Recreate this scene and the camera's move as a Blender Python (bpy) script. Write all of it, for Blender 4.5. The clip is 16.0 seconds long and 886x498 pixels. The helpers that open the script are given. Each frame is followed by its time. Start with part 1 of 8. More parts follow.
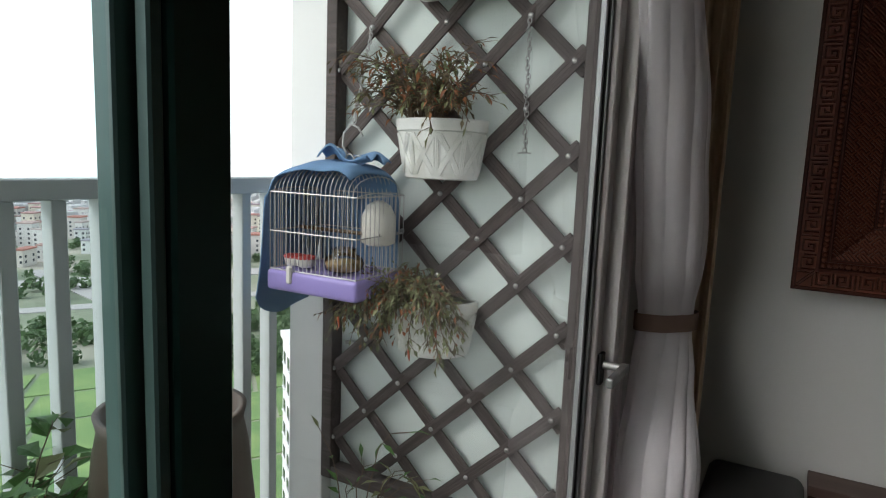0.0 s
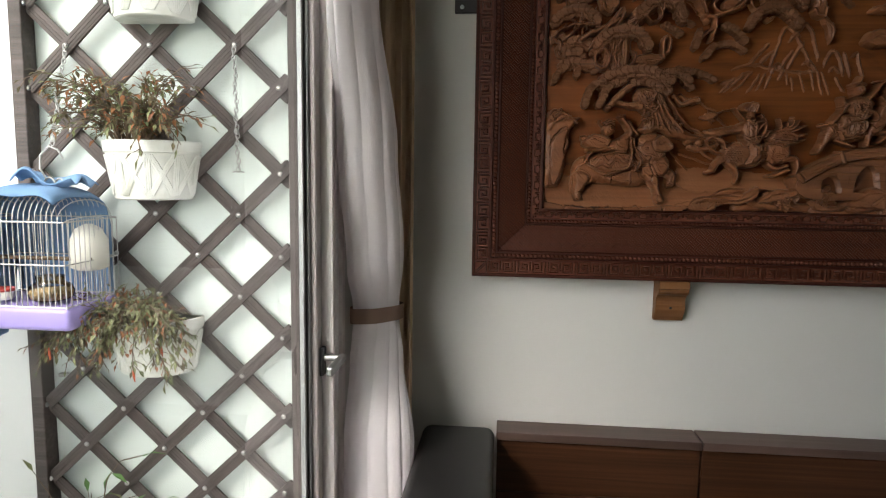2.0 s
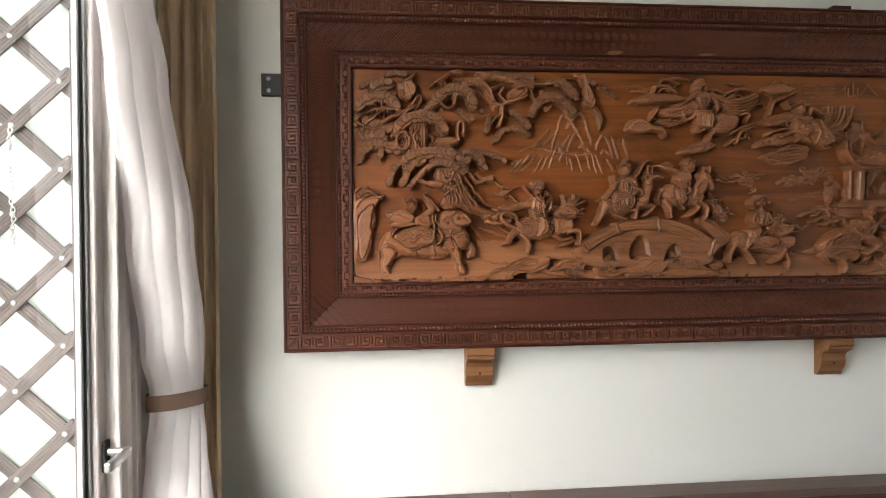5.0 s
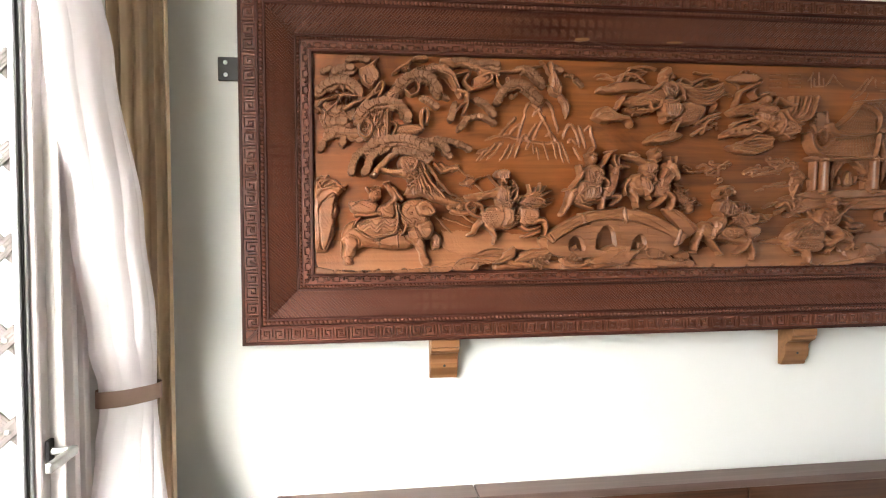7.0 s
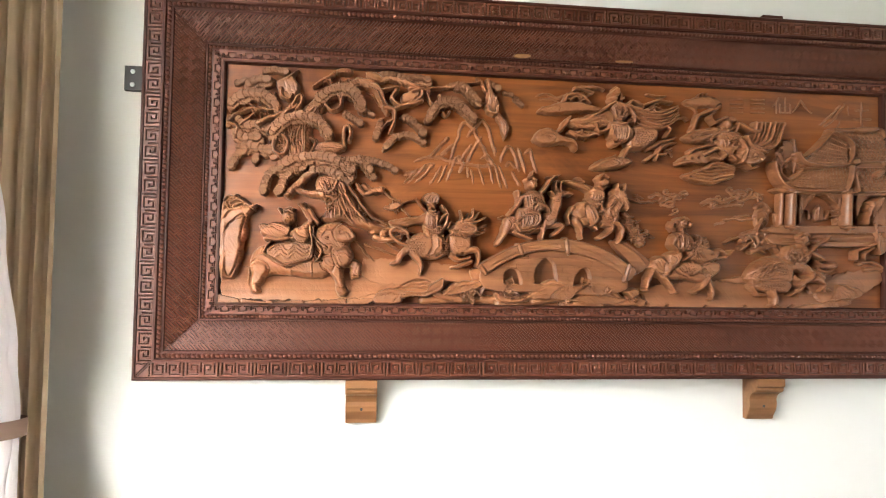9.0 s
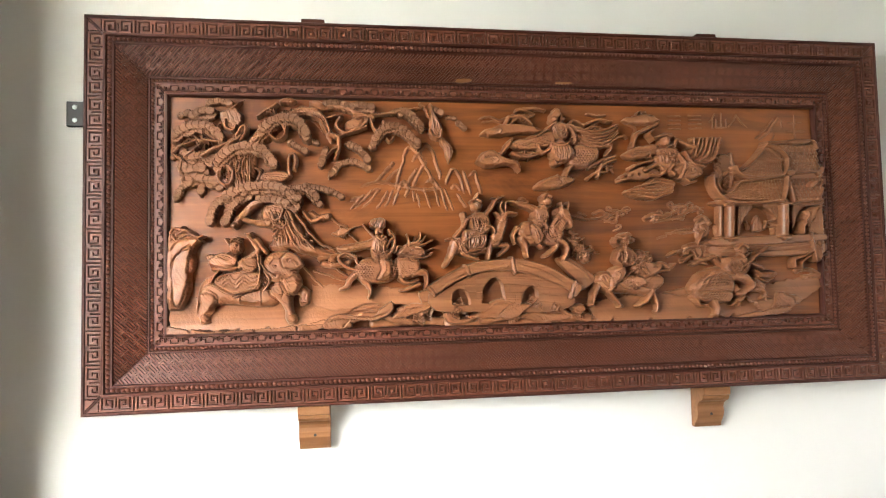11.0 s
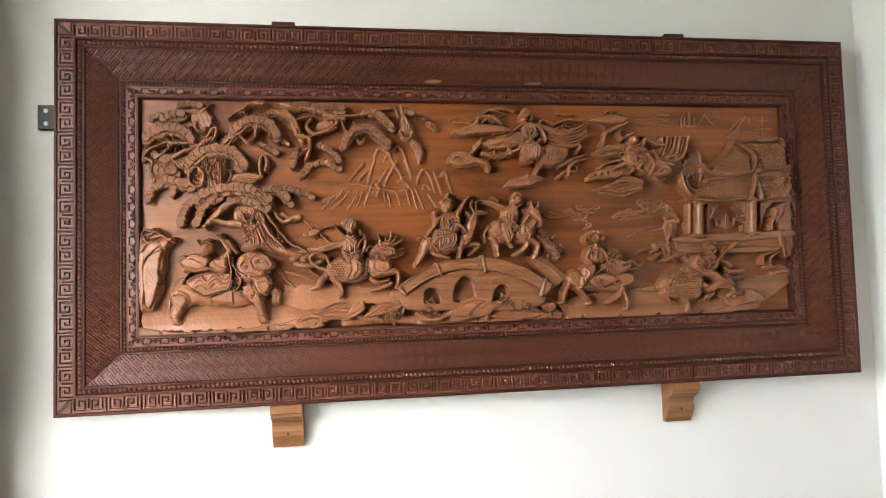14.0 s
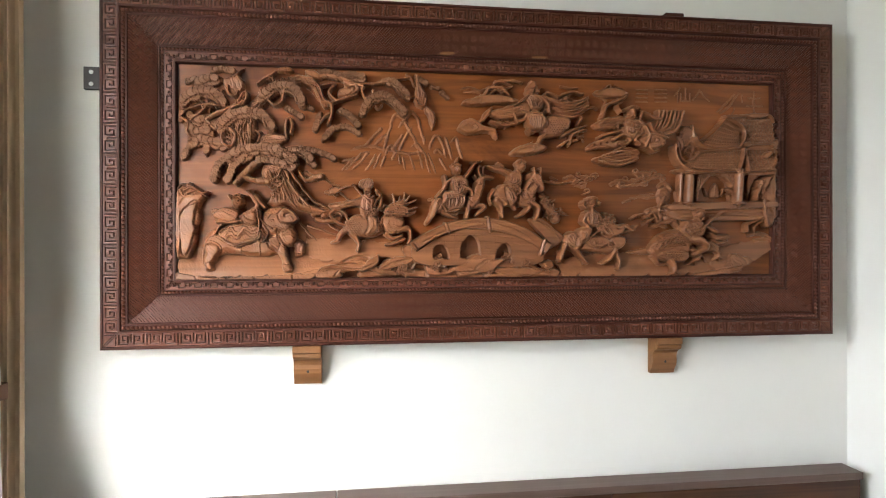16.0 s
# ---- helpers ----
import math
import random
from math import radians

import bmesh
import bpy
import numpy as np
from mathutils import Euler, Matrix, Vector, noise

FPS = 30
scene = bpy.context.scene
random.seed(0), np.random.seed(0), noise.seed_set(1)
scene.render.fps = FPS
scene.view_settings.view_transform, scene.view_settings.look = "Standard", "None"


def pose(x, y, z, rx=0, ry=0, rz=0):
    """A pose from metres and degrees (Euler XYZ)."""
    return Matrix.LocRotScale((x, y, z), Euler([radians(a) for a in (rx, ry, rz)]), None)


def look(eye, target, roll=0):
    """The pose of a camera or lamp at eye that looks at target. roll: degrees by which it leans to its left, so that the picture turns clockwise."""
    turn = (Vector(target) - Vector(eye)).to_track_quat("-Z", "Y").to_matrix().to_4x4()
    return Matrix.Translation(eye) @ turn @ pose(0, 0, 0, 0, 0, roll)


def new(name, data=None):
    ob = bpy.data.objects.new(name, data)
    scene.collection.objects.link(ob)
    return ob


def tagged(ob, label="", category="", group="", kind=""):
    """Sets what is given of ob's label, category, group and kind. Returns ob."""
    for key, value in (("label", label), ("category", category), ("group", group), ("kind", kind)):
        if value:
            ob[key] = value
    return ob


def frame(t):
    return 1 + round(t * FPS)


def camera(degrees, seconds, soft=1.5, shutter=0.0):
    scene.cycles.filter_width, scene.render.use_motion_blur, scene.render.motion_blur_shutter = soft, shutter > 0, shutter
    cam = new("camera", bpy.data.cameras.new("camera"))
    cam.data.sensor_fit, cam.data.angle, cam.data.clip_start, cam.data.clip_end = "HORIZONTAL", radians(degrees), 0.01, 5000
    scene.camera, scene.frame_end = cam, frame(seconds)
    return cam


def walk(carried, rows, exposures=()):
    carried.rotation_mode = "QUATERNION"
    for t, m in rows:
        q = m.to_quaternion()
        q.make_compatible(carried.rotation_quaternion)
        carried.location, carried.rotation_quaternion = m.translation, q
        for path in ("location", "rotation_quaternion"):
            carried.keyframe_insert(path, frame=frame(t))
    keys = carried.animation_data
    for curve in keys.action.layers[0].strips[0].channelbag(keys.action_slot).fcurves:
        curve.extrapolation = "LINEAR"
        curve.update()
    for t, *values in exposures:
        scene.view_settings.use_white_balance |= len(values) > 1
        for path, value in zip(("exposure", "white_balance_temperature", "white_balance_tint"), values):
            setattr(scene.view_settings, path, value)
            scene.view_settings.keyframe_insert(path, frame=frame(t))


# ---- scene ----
cam = camera(69.4, 16.0, 1.1)
PATH = [
    (0, (0.005, -1.746, 1.427), (-0.958, -0.016, 1.149), 2.3),
    (0.5, (-0.007, -1.773, 1.423), (-0.726, 0.075, 1.16), 1.4),
    (1, (-0.05, -1.816, 1.431), (-0.399, 0.136, 1.172), 0.3),
    (1.5, (-0.03, -1.851, 1.429), (-0.2, 0.126, 1.183), 0.9),
    (2, (0.097, -1.894, 1.447), (-0.095, 0.084, 1.219), 0.8),
    (2.5, (0.159, -1.907, 1.433), (0.005, 0.079, 1.253), -0.0),
    (3, (0.179, -1.908, 1.446), (0.161, 0.086, 1.298), -1.5),
    (3.5, (0.203, -1.922, 1.432), (0.305, 0.073, 1.341), -1.7),
    (4, (0.262, -1.936, 1.451), (0.4, 0.059, 1.408), -1.3),
    (6.5, (0.31, -1.916, 1.476), (0.565, 0.068, 1.467), -0.2),
    (7, (0.335, -1.9, 1.474), (0.598, 0.082, 1.422), -0.5),
    (7.5, (0.364, -1.87, 1.457), (0.636, 0.111, 1.415), -2.9),
    (8, (0.409, -1.767, 1.485), (0.784, 0.197, 1.419), 0.2),
    (8.5, (0.541, -1.736, 1.453), (0.84, 0.241, 1.448), -0.5),
    (9, (0.611, -1.75, 1.437), (0.835, 0.235, 1.518), 0.9),
    (9.2, (0.64, -1.761, 1.431), (0.859, 0.224, 1.547), 0.4),
    (11.3, (0.717, -1.798, 1.481), (1.015, 0.177, 1.585), -1.4),
    (11.5, (0.735, -1.804, 1.477), (1.041, 0.169, 1.583), -1.5),
    (12, (0.755, -1.811, 1.472), (1.074, 0.16, 1.578), -1.4),
    (12.5, (0.764, -1.813, 1.48), (1.07, 0.162, 1.57), -2.0),
    (13, (0.772, -1.814, 1.462), (1.051, 0.163, 1.577), -1.7),
    (13.5, (0.753, -1.814, 1.47), (1.063, 0.158, 1.586), -2.0),
    (14, (0.765, -1.822, 1.475), (1.065, 0.153, 1.578), -1.7),
    (14.5, (0.768, -1.834, 1.479), (1.026, 0.147, 1.57), -1.9),
    (15, (0.713, -1.882, 1.47), (1.009, 0.093, 1.571), -1.7),
    (15.5, (0.696, -1.954, 1.508), (1.006, 0.022, 1.482), 0.4),
    (16, (0.73, -1.99, 1.446), (1.012, -0.01, 1.445), -0.1),
]
EXPOSURES = [(0.0, 0.58, 6450, 13), (0.5, 0.7, 6500, 13), (1.0, 1.25, 6650, 13), (1.5, 1.65, 6800, 13), (2.0, 1.9, 6850, 14), (2.5, 1.95, 6850, 14), (3.0, 2.15, 6850, 14),
             (4.0, 2.7, 6850, 14), (6.5, 3.92, 6850, 15), (9.0, 4.38, 6900, 15), (11.5, 4.38, 6850, 15), (12.5, 4.35, 6750, 14), (13.5, 4.05, 6700, 14), (14.5, 4.07, 6650, 14), (16.0, 3.85, 6650, 14)]
walk(cam, [(t, look(eye, target, roll)) for t, eye, target, roll in PATH], EXPOSURES)

# ---- world and light ----
world = bpy.data.worlds.new("sky")
scene.world = world
world.use_nodes = True
wn = world.node_tree.nodes
sky = wn.new("ShaderNodeTexSky")
sky.sky_type = "NISHITA"
sky.sun_disc = False
sky.sun_elevation, sky.sun_rotation = radians(42), radians(213)
sky.air_density, sky.dust_density, sky.ozone_density = 1.0, 2.0, 1.0
wn["Background"].inputs["Strength"].default_value = 0.15
cloud = wn.new("ShaderNodeHueSaturation")  # thin white cloud over the whole sky
cloud.inputs["Saturation"].default_value, cloud.inputs["Value"].default_value = 0.4, 1.5
world.node_tree.links.new(sky.outputs["Color"], cloud.inputs["Color"])
world.node_tree.links.new(cloud.outputs["Color"], wn["Background"].inputs["Color"])

sun = new("sun", bpy.data.lights.new("sun", "SUN"))
sun.data.energy, sun.data.angle, sun.data.color = 0.5, radians(24), (1.0, 0.98, 0.94)
sun.matrix_world = look((-25, -38, 41), (0, 0, 0))


# ---- materials ----
def material(name, colour, rough=0.5, metal=0.0, spec=0.5, coat=0.0):
    m = bpy.data.materials.new(name)
    m.use_nodes = True
    b = m.node_tree.nodes["Principled BSDF"]
    b.inputs["Base Color"].default_value = (*colour, 1)
    b.inputs["Roughness"].default_value = rough
    b.inputs["Metallic"].default_value = metal
    b.inputs["Specular IOR Level"].default_value = spec
    b.inputs["Coat Weight"].default_value = coat
    return m


def node(m, kind, **values):
    n = m.node_tree.nodes.new(kind)
    for key, value in values.items():
        n.inputs[key.replace("_", " ")].default_value = value
    return n


def link(m, a, out, b, into):
    m.node_tree.links.new(a.outputs[out], b.inputs[into])


def coords(m, scale=(1, 1, 1), turn=(0, 0, 0), shift=False):
    """Object coordinates, scaled; shift moves them by the object's random number, so that alike pieces differ."""
    tc = m.node_tree.nodes.new("ShaderNodeTexCoord")
    mp = node(m, "ShaderNodeMapping")
    mp.inputs["Scale"].default_value = scale
    mp.inputs["Rotation"].default_value = turn
    link(m, tc, "Object", mp, "Vector")
    if shift:
        info = m.node_tree.nodes.new("ShaderNodeObjectInfo")
        mul = m.node_tree.nodes.new("ShaderNodeMath")
        mul.operation = "MULTIPLY"
        mul.inputs[1].default_value = 17.0
        link(m, info, "Random", mul, 0)
        link(m, mul, 0, mp, "Location")
    return mp


def ramp(m, src, out, stops):
    r = m.node_tree.nodes.new("ShaderNodeValToRGB")
    els = r.color_ramp.elements
    while len(els) < len(stops):
        els.new(0.5)
    for e, (p, c) in zip(els, stops):
        e.position, e.color = p, (*c, 1)
    link(m, src, out, r, "Fac")
    return r


def bump(m, src, out, strength, distance):
    b = node(m, "ShaderNodeBump", Strength=strength, Distance=distance)
    link(m, src, out, b, "Height")
    prev = m.node_tree.nodes["Principled BSDF"].inputs["Normal"]
    if prev.is_linked:
        m.node_tree.links.new(prev.links[0].from_socket, b.inputs["Normal"])
    link(m, b, "Normal", m.node_tree.nodes["Principled BSDF"], "Normal")


def mixed(m, fac, fac_out, a, a_out, b, b_out, mode="MIX", amount=None):
    x = m.node_tree.nodes.new("ShaderNodeMix")
    x.data_type, x.blend_type = "RGBA", mode
    if fac is None:
        x.inputs[0].default_value = amount
    else:
        link(m, fac, fac_out, x, 0)
    m.node_tree.links.new(a.outputs[a_out], x.inputs[6])
    m.node_tree.links.new(b.outputs[b_out], x.inputs[7])
    return x


def base(m, src, out=0):
    m.node_tree.links.new(src.outputs[out], m.node_tree.nodes["Principled BSDF"].inputs["Base Color"])


def roughness(m, src, out, lo, hi):
    r = m.node_tree.nodes.new("ShaderNodeMapRange")
    r.inputs["To Min"].default_value, r.inputs["To Max"].default_value = lo, hi
    link(m, src, out, r, "Value")
    link(m, r, "Result", m.node_tree.nodes["Principled BSDF"], "Roughness")


def wood(name, dark, mid, light, scale=1.0, along="x", rough=(0.3, 0.5), coat=0.0, streak=60.0, relief=0.3, blotch=1.6, spec=0.3):
    """Stained wood: long grain, slow blotches of stain, fine pores."""
    m = material(name, mid, 0.4, coat=coat, spec=spec)
    s = {"x": (1.2, streak, streak), "y": (streak, 1.2, streak), "z": (streak, streak, 1.2)}[along]
    grain = node(m, "ShaderNodeTexNoise", Scale=scale, Detail=6, Roughness=0.6, Distortion=0.6)
    link(m, coords(m, s, shift=True), "Vector", grain, "Vector")
    slow = node(m, "ShaderNodeTexNoise", Scale=blotch, Detail=3, Roughness=0.55)
    link(m, coords(m, shift=True), "Vector", slow, "Vector")
    a = ramp(m, grain, "Fac", [(0.3, dark), (0.5, mid), (0.72, light)])
    b = ramp(m, slow, "Fac", [(0.35, tuple(c * 0.62 for c in mid)), (0.65, tuple(min(1, c * 1.25) for c in mid))])
    base(m, mixed(m, None, 0, a, 0, b, 0, "MIX", 0.45), 2)
    roughness(m, slow, "Fac", *rough)
    bump(m, grain, "Fac", relief, 0.0008)
    return m


def plaster(name, colour, rough=0.7, relief=0.12):
    m = material(name, colour, rough)
    big = node(m, "ShaderNodeTexNoise", Scale=1.3, Detail=4, Roughness=0.6)
    link(m, coords(m), "Vector", big, "Vector")
    fine = node(m, "ShaderNodeTexNoise", Scale=140, Detail=3, Roughness=0.6)
    link(m, coords(m), "Vector", fine, "Vector")
    base(m, ramp(m, big, "Fac", [(0.3, tuple(c * 0.95 for c in colour)), (0.7, colour)]))
    bump(m, fine, "Fac", relief, 0.002)
    return m


def cloth(name, colour, weave=900.0, rough=0.85, thin=0.0, clear=0.0, tint=0.8):
    """Woven cloth; thin lets light through, clear is the share of gaps between threads."""
    m = material(name, colour, rough, spec=0.15)
    fine = node(m, "ShaderNodeTexNoise", Scale=weave, Detail=2)
    link(m, coords(m, (1, 1, 0.25)), "Vector", fine, "Vector")
    slow = node(m, "ShaderNodeTexNoise", Scale=7, Detail=3)
    link(m, coords(m), "Vector", slow, "Vector")
    base(m, ramp(m, slow, "Fac", [(0.3, tuple(c * tint for c in colour)), (0.7, colour)]))
    bump(m, fine, "Fac", 0.35, 0.001)
    out = m.node_tree.nodes["Material Output"]
    last = m.node_tree.nodes["Principled BSDF"]
    if thin:
        tr = m.node_tree.nodes.new("ShaderNodeBsdfTranslucent")
        tr.inputs["Color"].default_value = (*colour, 1)
        mx = node(m, "ShaderNodeMixShader", Fac=thin)
        m.node_tree.links.new(last.outputs[0], mx.inputs[1])
        m.node_tree.links.new(tr.outputs[0], mx.inputs[2])
        last = mx
    if clear:
        tp = m.node_tree.nodes.new("ShaderNodeBsdfTransparent")
        mx = node(m, "ShaderNodeMixShader", Fac=clear)
        m.node_tree.links.new(last.outputs[0], mx.inputs[1])
        m.node_tree.links.new(tp.outputs[0], mx.inputs[2])
        last = mx
    m.node_tree.links.new(last.outputs[0], out.inputs["Surface"])
    return m


def pane_glass(name, tint=(0.93, 0.98, 0.96)):
    m = bpy.data.materials.new(name)
    m.use_nodes = True
    nt = m.node_tree
    nt.nodes.remove(nt.nodes["Principled BSDF"])
    tp = nt.nodes.new("ShaderNodeBsdfTransparent")
    tp.inputs["Color"].default_value = (*tint, 1)
    gl = nt.nodes.new("ShaderNodeBsdfGlossy")
    gl.inputs["Roughness"].default_value = 0.01
    fr = nt.nodes.new("ShaderNodeFresnel")
    fr.inputs["IOR"].default_value = 1.5
    mx = nt.nodes.new("ShaderNodeMixShader")
    nt.links.new(fr.outputs[0], mx.inputs[0])
    nt.links.new(tp.outputs[0], mx.inputs[1])
    nt.links.new(gl.outputs[0], mx.inputs[2])
    nt.links.new(mx.outputs[0], nt.nodes["Material Output"].inputs["Surface"])
    return m


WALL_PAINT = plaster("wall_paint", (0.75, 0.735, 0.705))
# back walls are unseen; dark beige chosen to weaken bounced light
DIM_BACK_PAINT = plaster("dim_back_beige", (0.36, 0.30, 0.24))
# unseen ceiling, toned down for less bounce
CEILING_PAINT = plaster("ceiling_paint", (0.66, 0.61, 0.54))
MINT_PAINT = plaster("mint_paint", (0.62, 0.69, 0.66), 0.75, 0.2)
WHITE_PAINT = plaster("white_paint", (0.74, 0.75, 0.74), 0.7, 0.2)
FRAME_WOOD = wood("frame_wood", (0.0221, 0.0049, 0.0033), (0.0517, 0.0123, 0.0066), (0.0976, 0.0271, 0.0139), 1.0, "x", (0.45, 0.62), 0.0, 60.0, 0.3, 1.6, 0.22)
FRAME_WOOD_V = wood("frame_wood_upright", (0.0221, 0.0049, 0.0033), (0.0517, 0.0123, 0.0066), (0.0976, 0.0271, 0.0139), 1.0, "z", (0.45, 0.62), 0.0, 60.0, 0.3, 1.6, 0.22)
CARVED_WOOD = wood("carved_wood", (0.125, 0.044, 0.017), (0.230, 0.084, 0.034), (0.34, 0.140, 0.061), 1.0, "x", (0.30, 0.44), 0.0, 45.0, 0.25, 2.2, 0.5)
BOARD_WOOD = wood("board_wood", (0.100, 0.026, 0.005), (0.215, 0.060, 0.013), (0.320, 0.108, 0.029), 1.0, "x", (0.34, 0.46), 0.0, 45.0, 0.2, 2.2, 0.38)
FOLIAGE_WOOD = wood("carved_foliage_wood", (0.070, 0.028, 0.013), (0.165, 0.066, 0.030), (0.24, 0.105, 0.050), 1.0, "x", (0.50, 0.64), 0.0, 90.0, 0.4, 3.0, 0.25)
streaks = node(BOARD_WOOD, "ShaderNodeTexNoise", Scale=2.4, Detail=7, Roughness=0.68, Distortion=1.2)
link(BOARD_WOOD, coords(BOARD_WOOD, (0.55, 3.0, 3.0)), "Vector", streaks, "Vector")
stain = ramp(BOARD_WOOD, streaks, "Fac", [(0.36, (0.42, 0.34, 0.26)), (0.50, (0.95, 0.95, 0.95)), (0.66, (1.0, 1.0, 1.0))])
ground_tone = BOARD_WOOD.node_tree.nodes["Principled BSDF"].inputs["Base Color"].links[0].from_node
base(BOARD_WOOD, mixed(BOARD_WOOD, None, 0, ground_tone, 2, stain, 0, "MULTIPLY", 0.8), 2)
for m in (CARVED_WOOD, FOLIAGE_WOOD):
    marks = node(m, "ShaderNodeTexNoise", Scale=260, Detail=3, Roughness=0.6)
    link(m, coords(m), "Vector", marks, "Vector")
    bump(m, marks, "Fac", 0.35, 0.0012)
# paler than the frame wood: worn tops, with lit-against-recess contrast painted in
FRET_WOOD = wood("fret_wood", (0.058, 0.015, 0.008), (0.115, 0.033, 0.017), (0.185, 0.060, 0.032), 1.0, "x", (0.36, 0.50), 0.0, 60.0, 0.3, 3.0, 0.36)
BRACKET_WOOD = wood("bracket_wood", (0.13, 0.055, 0.022), (0.215, 0.092, 0.036), (0.29, 0.135, 0.056), 1.0, "x", (0.4, 0.6))
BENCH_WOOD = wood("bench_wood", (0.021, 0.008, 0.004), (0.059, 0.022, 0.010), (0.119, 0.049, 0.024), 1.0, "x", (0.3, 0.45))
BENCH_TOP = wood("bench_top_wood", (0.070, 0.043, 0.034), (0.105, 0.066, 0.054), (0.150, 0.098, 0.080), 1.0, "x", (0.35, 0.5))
LATTICE_WOOD = wood("lattice_wood", (0.035, 0.029, 0.027), (0.078, 0.064, 0.060), (0.14, 0.118, 0.112), 1.0, "x", (0.55, 0.75), 0.0, 80.0, 0.6, 6.0)
# unseen floor, an assumed brown that keeps bounced light low
UNSEEN_FLOOR = plaster("unseen_floor_brown", (0.24, 0.165, 0.11), 0.25, 0.02)
LEATHER = material("black_leather", (0.009, 0.008, 0.008), 0.5)
# jamb pale and stile mauve-grey: their lit and shaded tones are put into colour
ALU = material("champagne_aluminium", (0.90, 0.84, 0.83), 0.42, 0.0)
ALU_SHADED = material("shaded_mauve_aluminium", (0.46, 0.41, 0.40), 0.38, 0.1)
# mullion's backlit darkness and green reflections put into its colour; teal for lit edges
ALU_BACKLIT = material("backlit_green_aluminium", (0.016, 0.058, 0.048), 0.3, 0.2)
ALU_BACKLIT_EDGE = material("backlit_teal_aluminium", (0.070, 0.125, 0.113), 0.35, 0.2)
ALU_LIGHT = material("bright_aluminium", (0.34, 0.35, 0.35), 0.35, 0.3)
GASKET = material("black_rubber", (0.012, 0.012, 0.012), 0.6)
STEEL = material("brushed_steel", (0.42, 0.42, 0.41), 0.32, 0.9)
IRON = material("dark_iron", (0.035, 0.032, 0.032), 0.45, 0.6)
SHEER = cloth("sheer_cloth", (0.97, 0.93, 0.95), 1400, 0.8, 0.30, 0.08, 0.99)
BROWN_CLOTH = cloth("brown_cloth", (0.68, 0.51, 0.35), 700, 0.9)
TIE_CLOTH = cloth("tie_cloth", (0.30, 0.20, 0.155), 700, 0.8)
GLASS = pane_glass("window_glass")
GLASS_TEAL = pane_glass("tinted_window_glass", (0.84, 0.95, 0.94))
GLASS_BACK = bpy.data.materials.new("window_glass_outside")
GLASS_BACK.use_nodes = True
GLASS_BACK.node_tree.nodes.remove(GLASS_BACK.node_tree.nodes["Principled BSDF"])
clear = GLASS_BACK.node_tree.nodes.new("ShaderNodeBsdfTransparent")
GLASS_BACK.node_tree.links.new(clear.outputs[0], GLASS_BACK.node_tree.nodes["Material Output"].inputs["Surface"])
RAIL_PAINT = material("grey_rail_paint", (0.52, 0.56, 0.56), 0.45)
TILE = material("balcony_tile", (0.48, 0.45, 0.42), 0.5)

# ---- mesh helpers ----
def mesh_of(name, bm, mats, smooth=False):
    me = bpy.data.meshes.new(name)
    bm.normal_update()
    bm.to_mesh(me)
    bm.free()
    for m in mats if isinstance(mats, (list, tuple)) else [mats]:
        me.materials.append(m)
    if smooth:
        me.shade_smooth()
    return me


def thing(name, label, category, group="", kind="", at=(0, 0, 0)):
    """An empty at the thing's base, which parents its parts."""
    ob = new(name)
    ob.location = at
    ob.empty_display_size = 0.05
    return tagged(ob, label, category, group, kind)


def part(name, bm, mats, parent=None, label="", smooth=False):
    ob = new(name, mesh_of(name, bm, mats, smooth))
    if parent is not None:
        ob.parent = parent
        up = parent
        shift = Vector((0, 0, 0))
        while up is not None:
            shift += up.location
            up = up.parent
        ob.data.transform(Matrix.Translation(-shift))
    if label:
        ob["label"] = label
    return ob


def single(name, bm, mats, label, category, group="", kind="", smooth=False):
    return tagged(part(name, bm, mats, smooth=smooth), label, category, group, kind)


def add_box(bm, lo, hi, bevel=0.0, m=None, segments=1):
    """A box between two corners, with eased edges; m turns it afterwards."""
    lo, hi = Vector(lo), Vector(hi)
    r = bmesh.ops.create_cube(bm, size=1.0, matrix=Matrix.LocRotScale((lo + hi) / 2, None, hi - lo))
    vs = r["verts"]
    if bevel:
        es = {e for v in vs for e in v.link_edges}
        vs = bmesh.ops.bevel(bm, geom=list(es) + vs, offset=bevel, segments=segments, affect="EDGES", profile=0.5)["verts"]
    if m is not None:
        bmesh.ops.transform(bm, matrix=m, verts=vs)
    return bm


def box(lo, hi, bevel=0.0, segments=1):
    return add_box(bmesh.new(), lo, hi, bevel, None, segments)


def add_tube(bm, pts, radii, sides=8, closed=False, caps=True):
    """A round tube along points."""
    pts = [Vector(p) for p in pts]
    n = len(pts)
    if not isinstance(radii, (list, tuple)):
        radii = [radii] * n
    rings, ref = [], None
    for i, p in enumerate(pts):
        a = pts[(i - 1) % n] if closed or i else p
        b = pts[(i + 1) % n] if closed or i < n - 1 else p
        d = (b - a).normalized()
        if ref is None:
            ref = d.orthogonal().normalized()
        ref = (ref - d * ref.dot(d)).normalized()
        side = d.cross(ref)
        rings.append([bm.verts.new(p + radii[i] * (math.cos(k * math.tau / sides) * ref + math.sin(k * math.tau / sides) * side)) for k in range(sides)])
    for i in range(n if closed else n - 1):
        a, b = rings[i], rings[(i + 1) % n]
        for k in range(sides):
            bm.faces.new((a[k], a[(k + 1) % sides], b[(k + 1) % sides], b[k]))
    if caps and not closed:
        bm.faces.new(rings[0][::-1])
        bm.faces.new(rings[-1])
    return bm


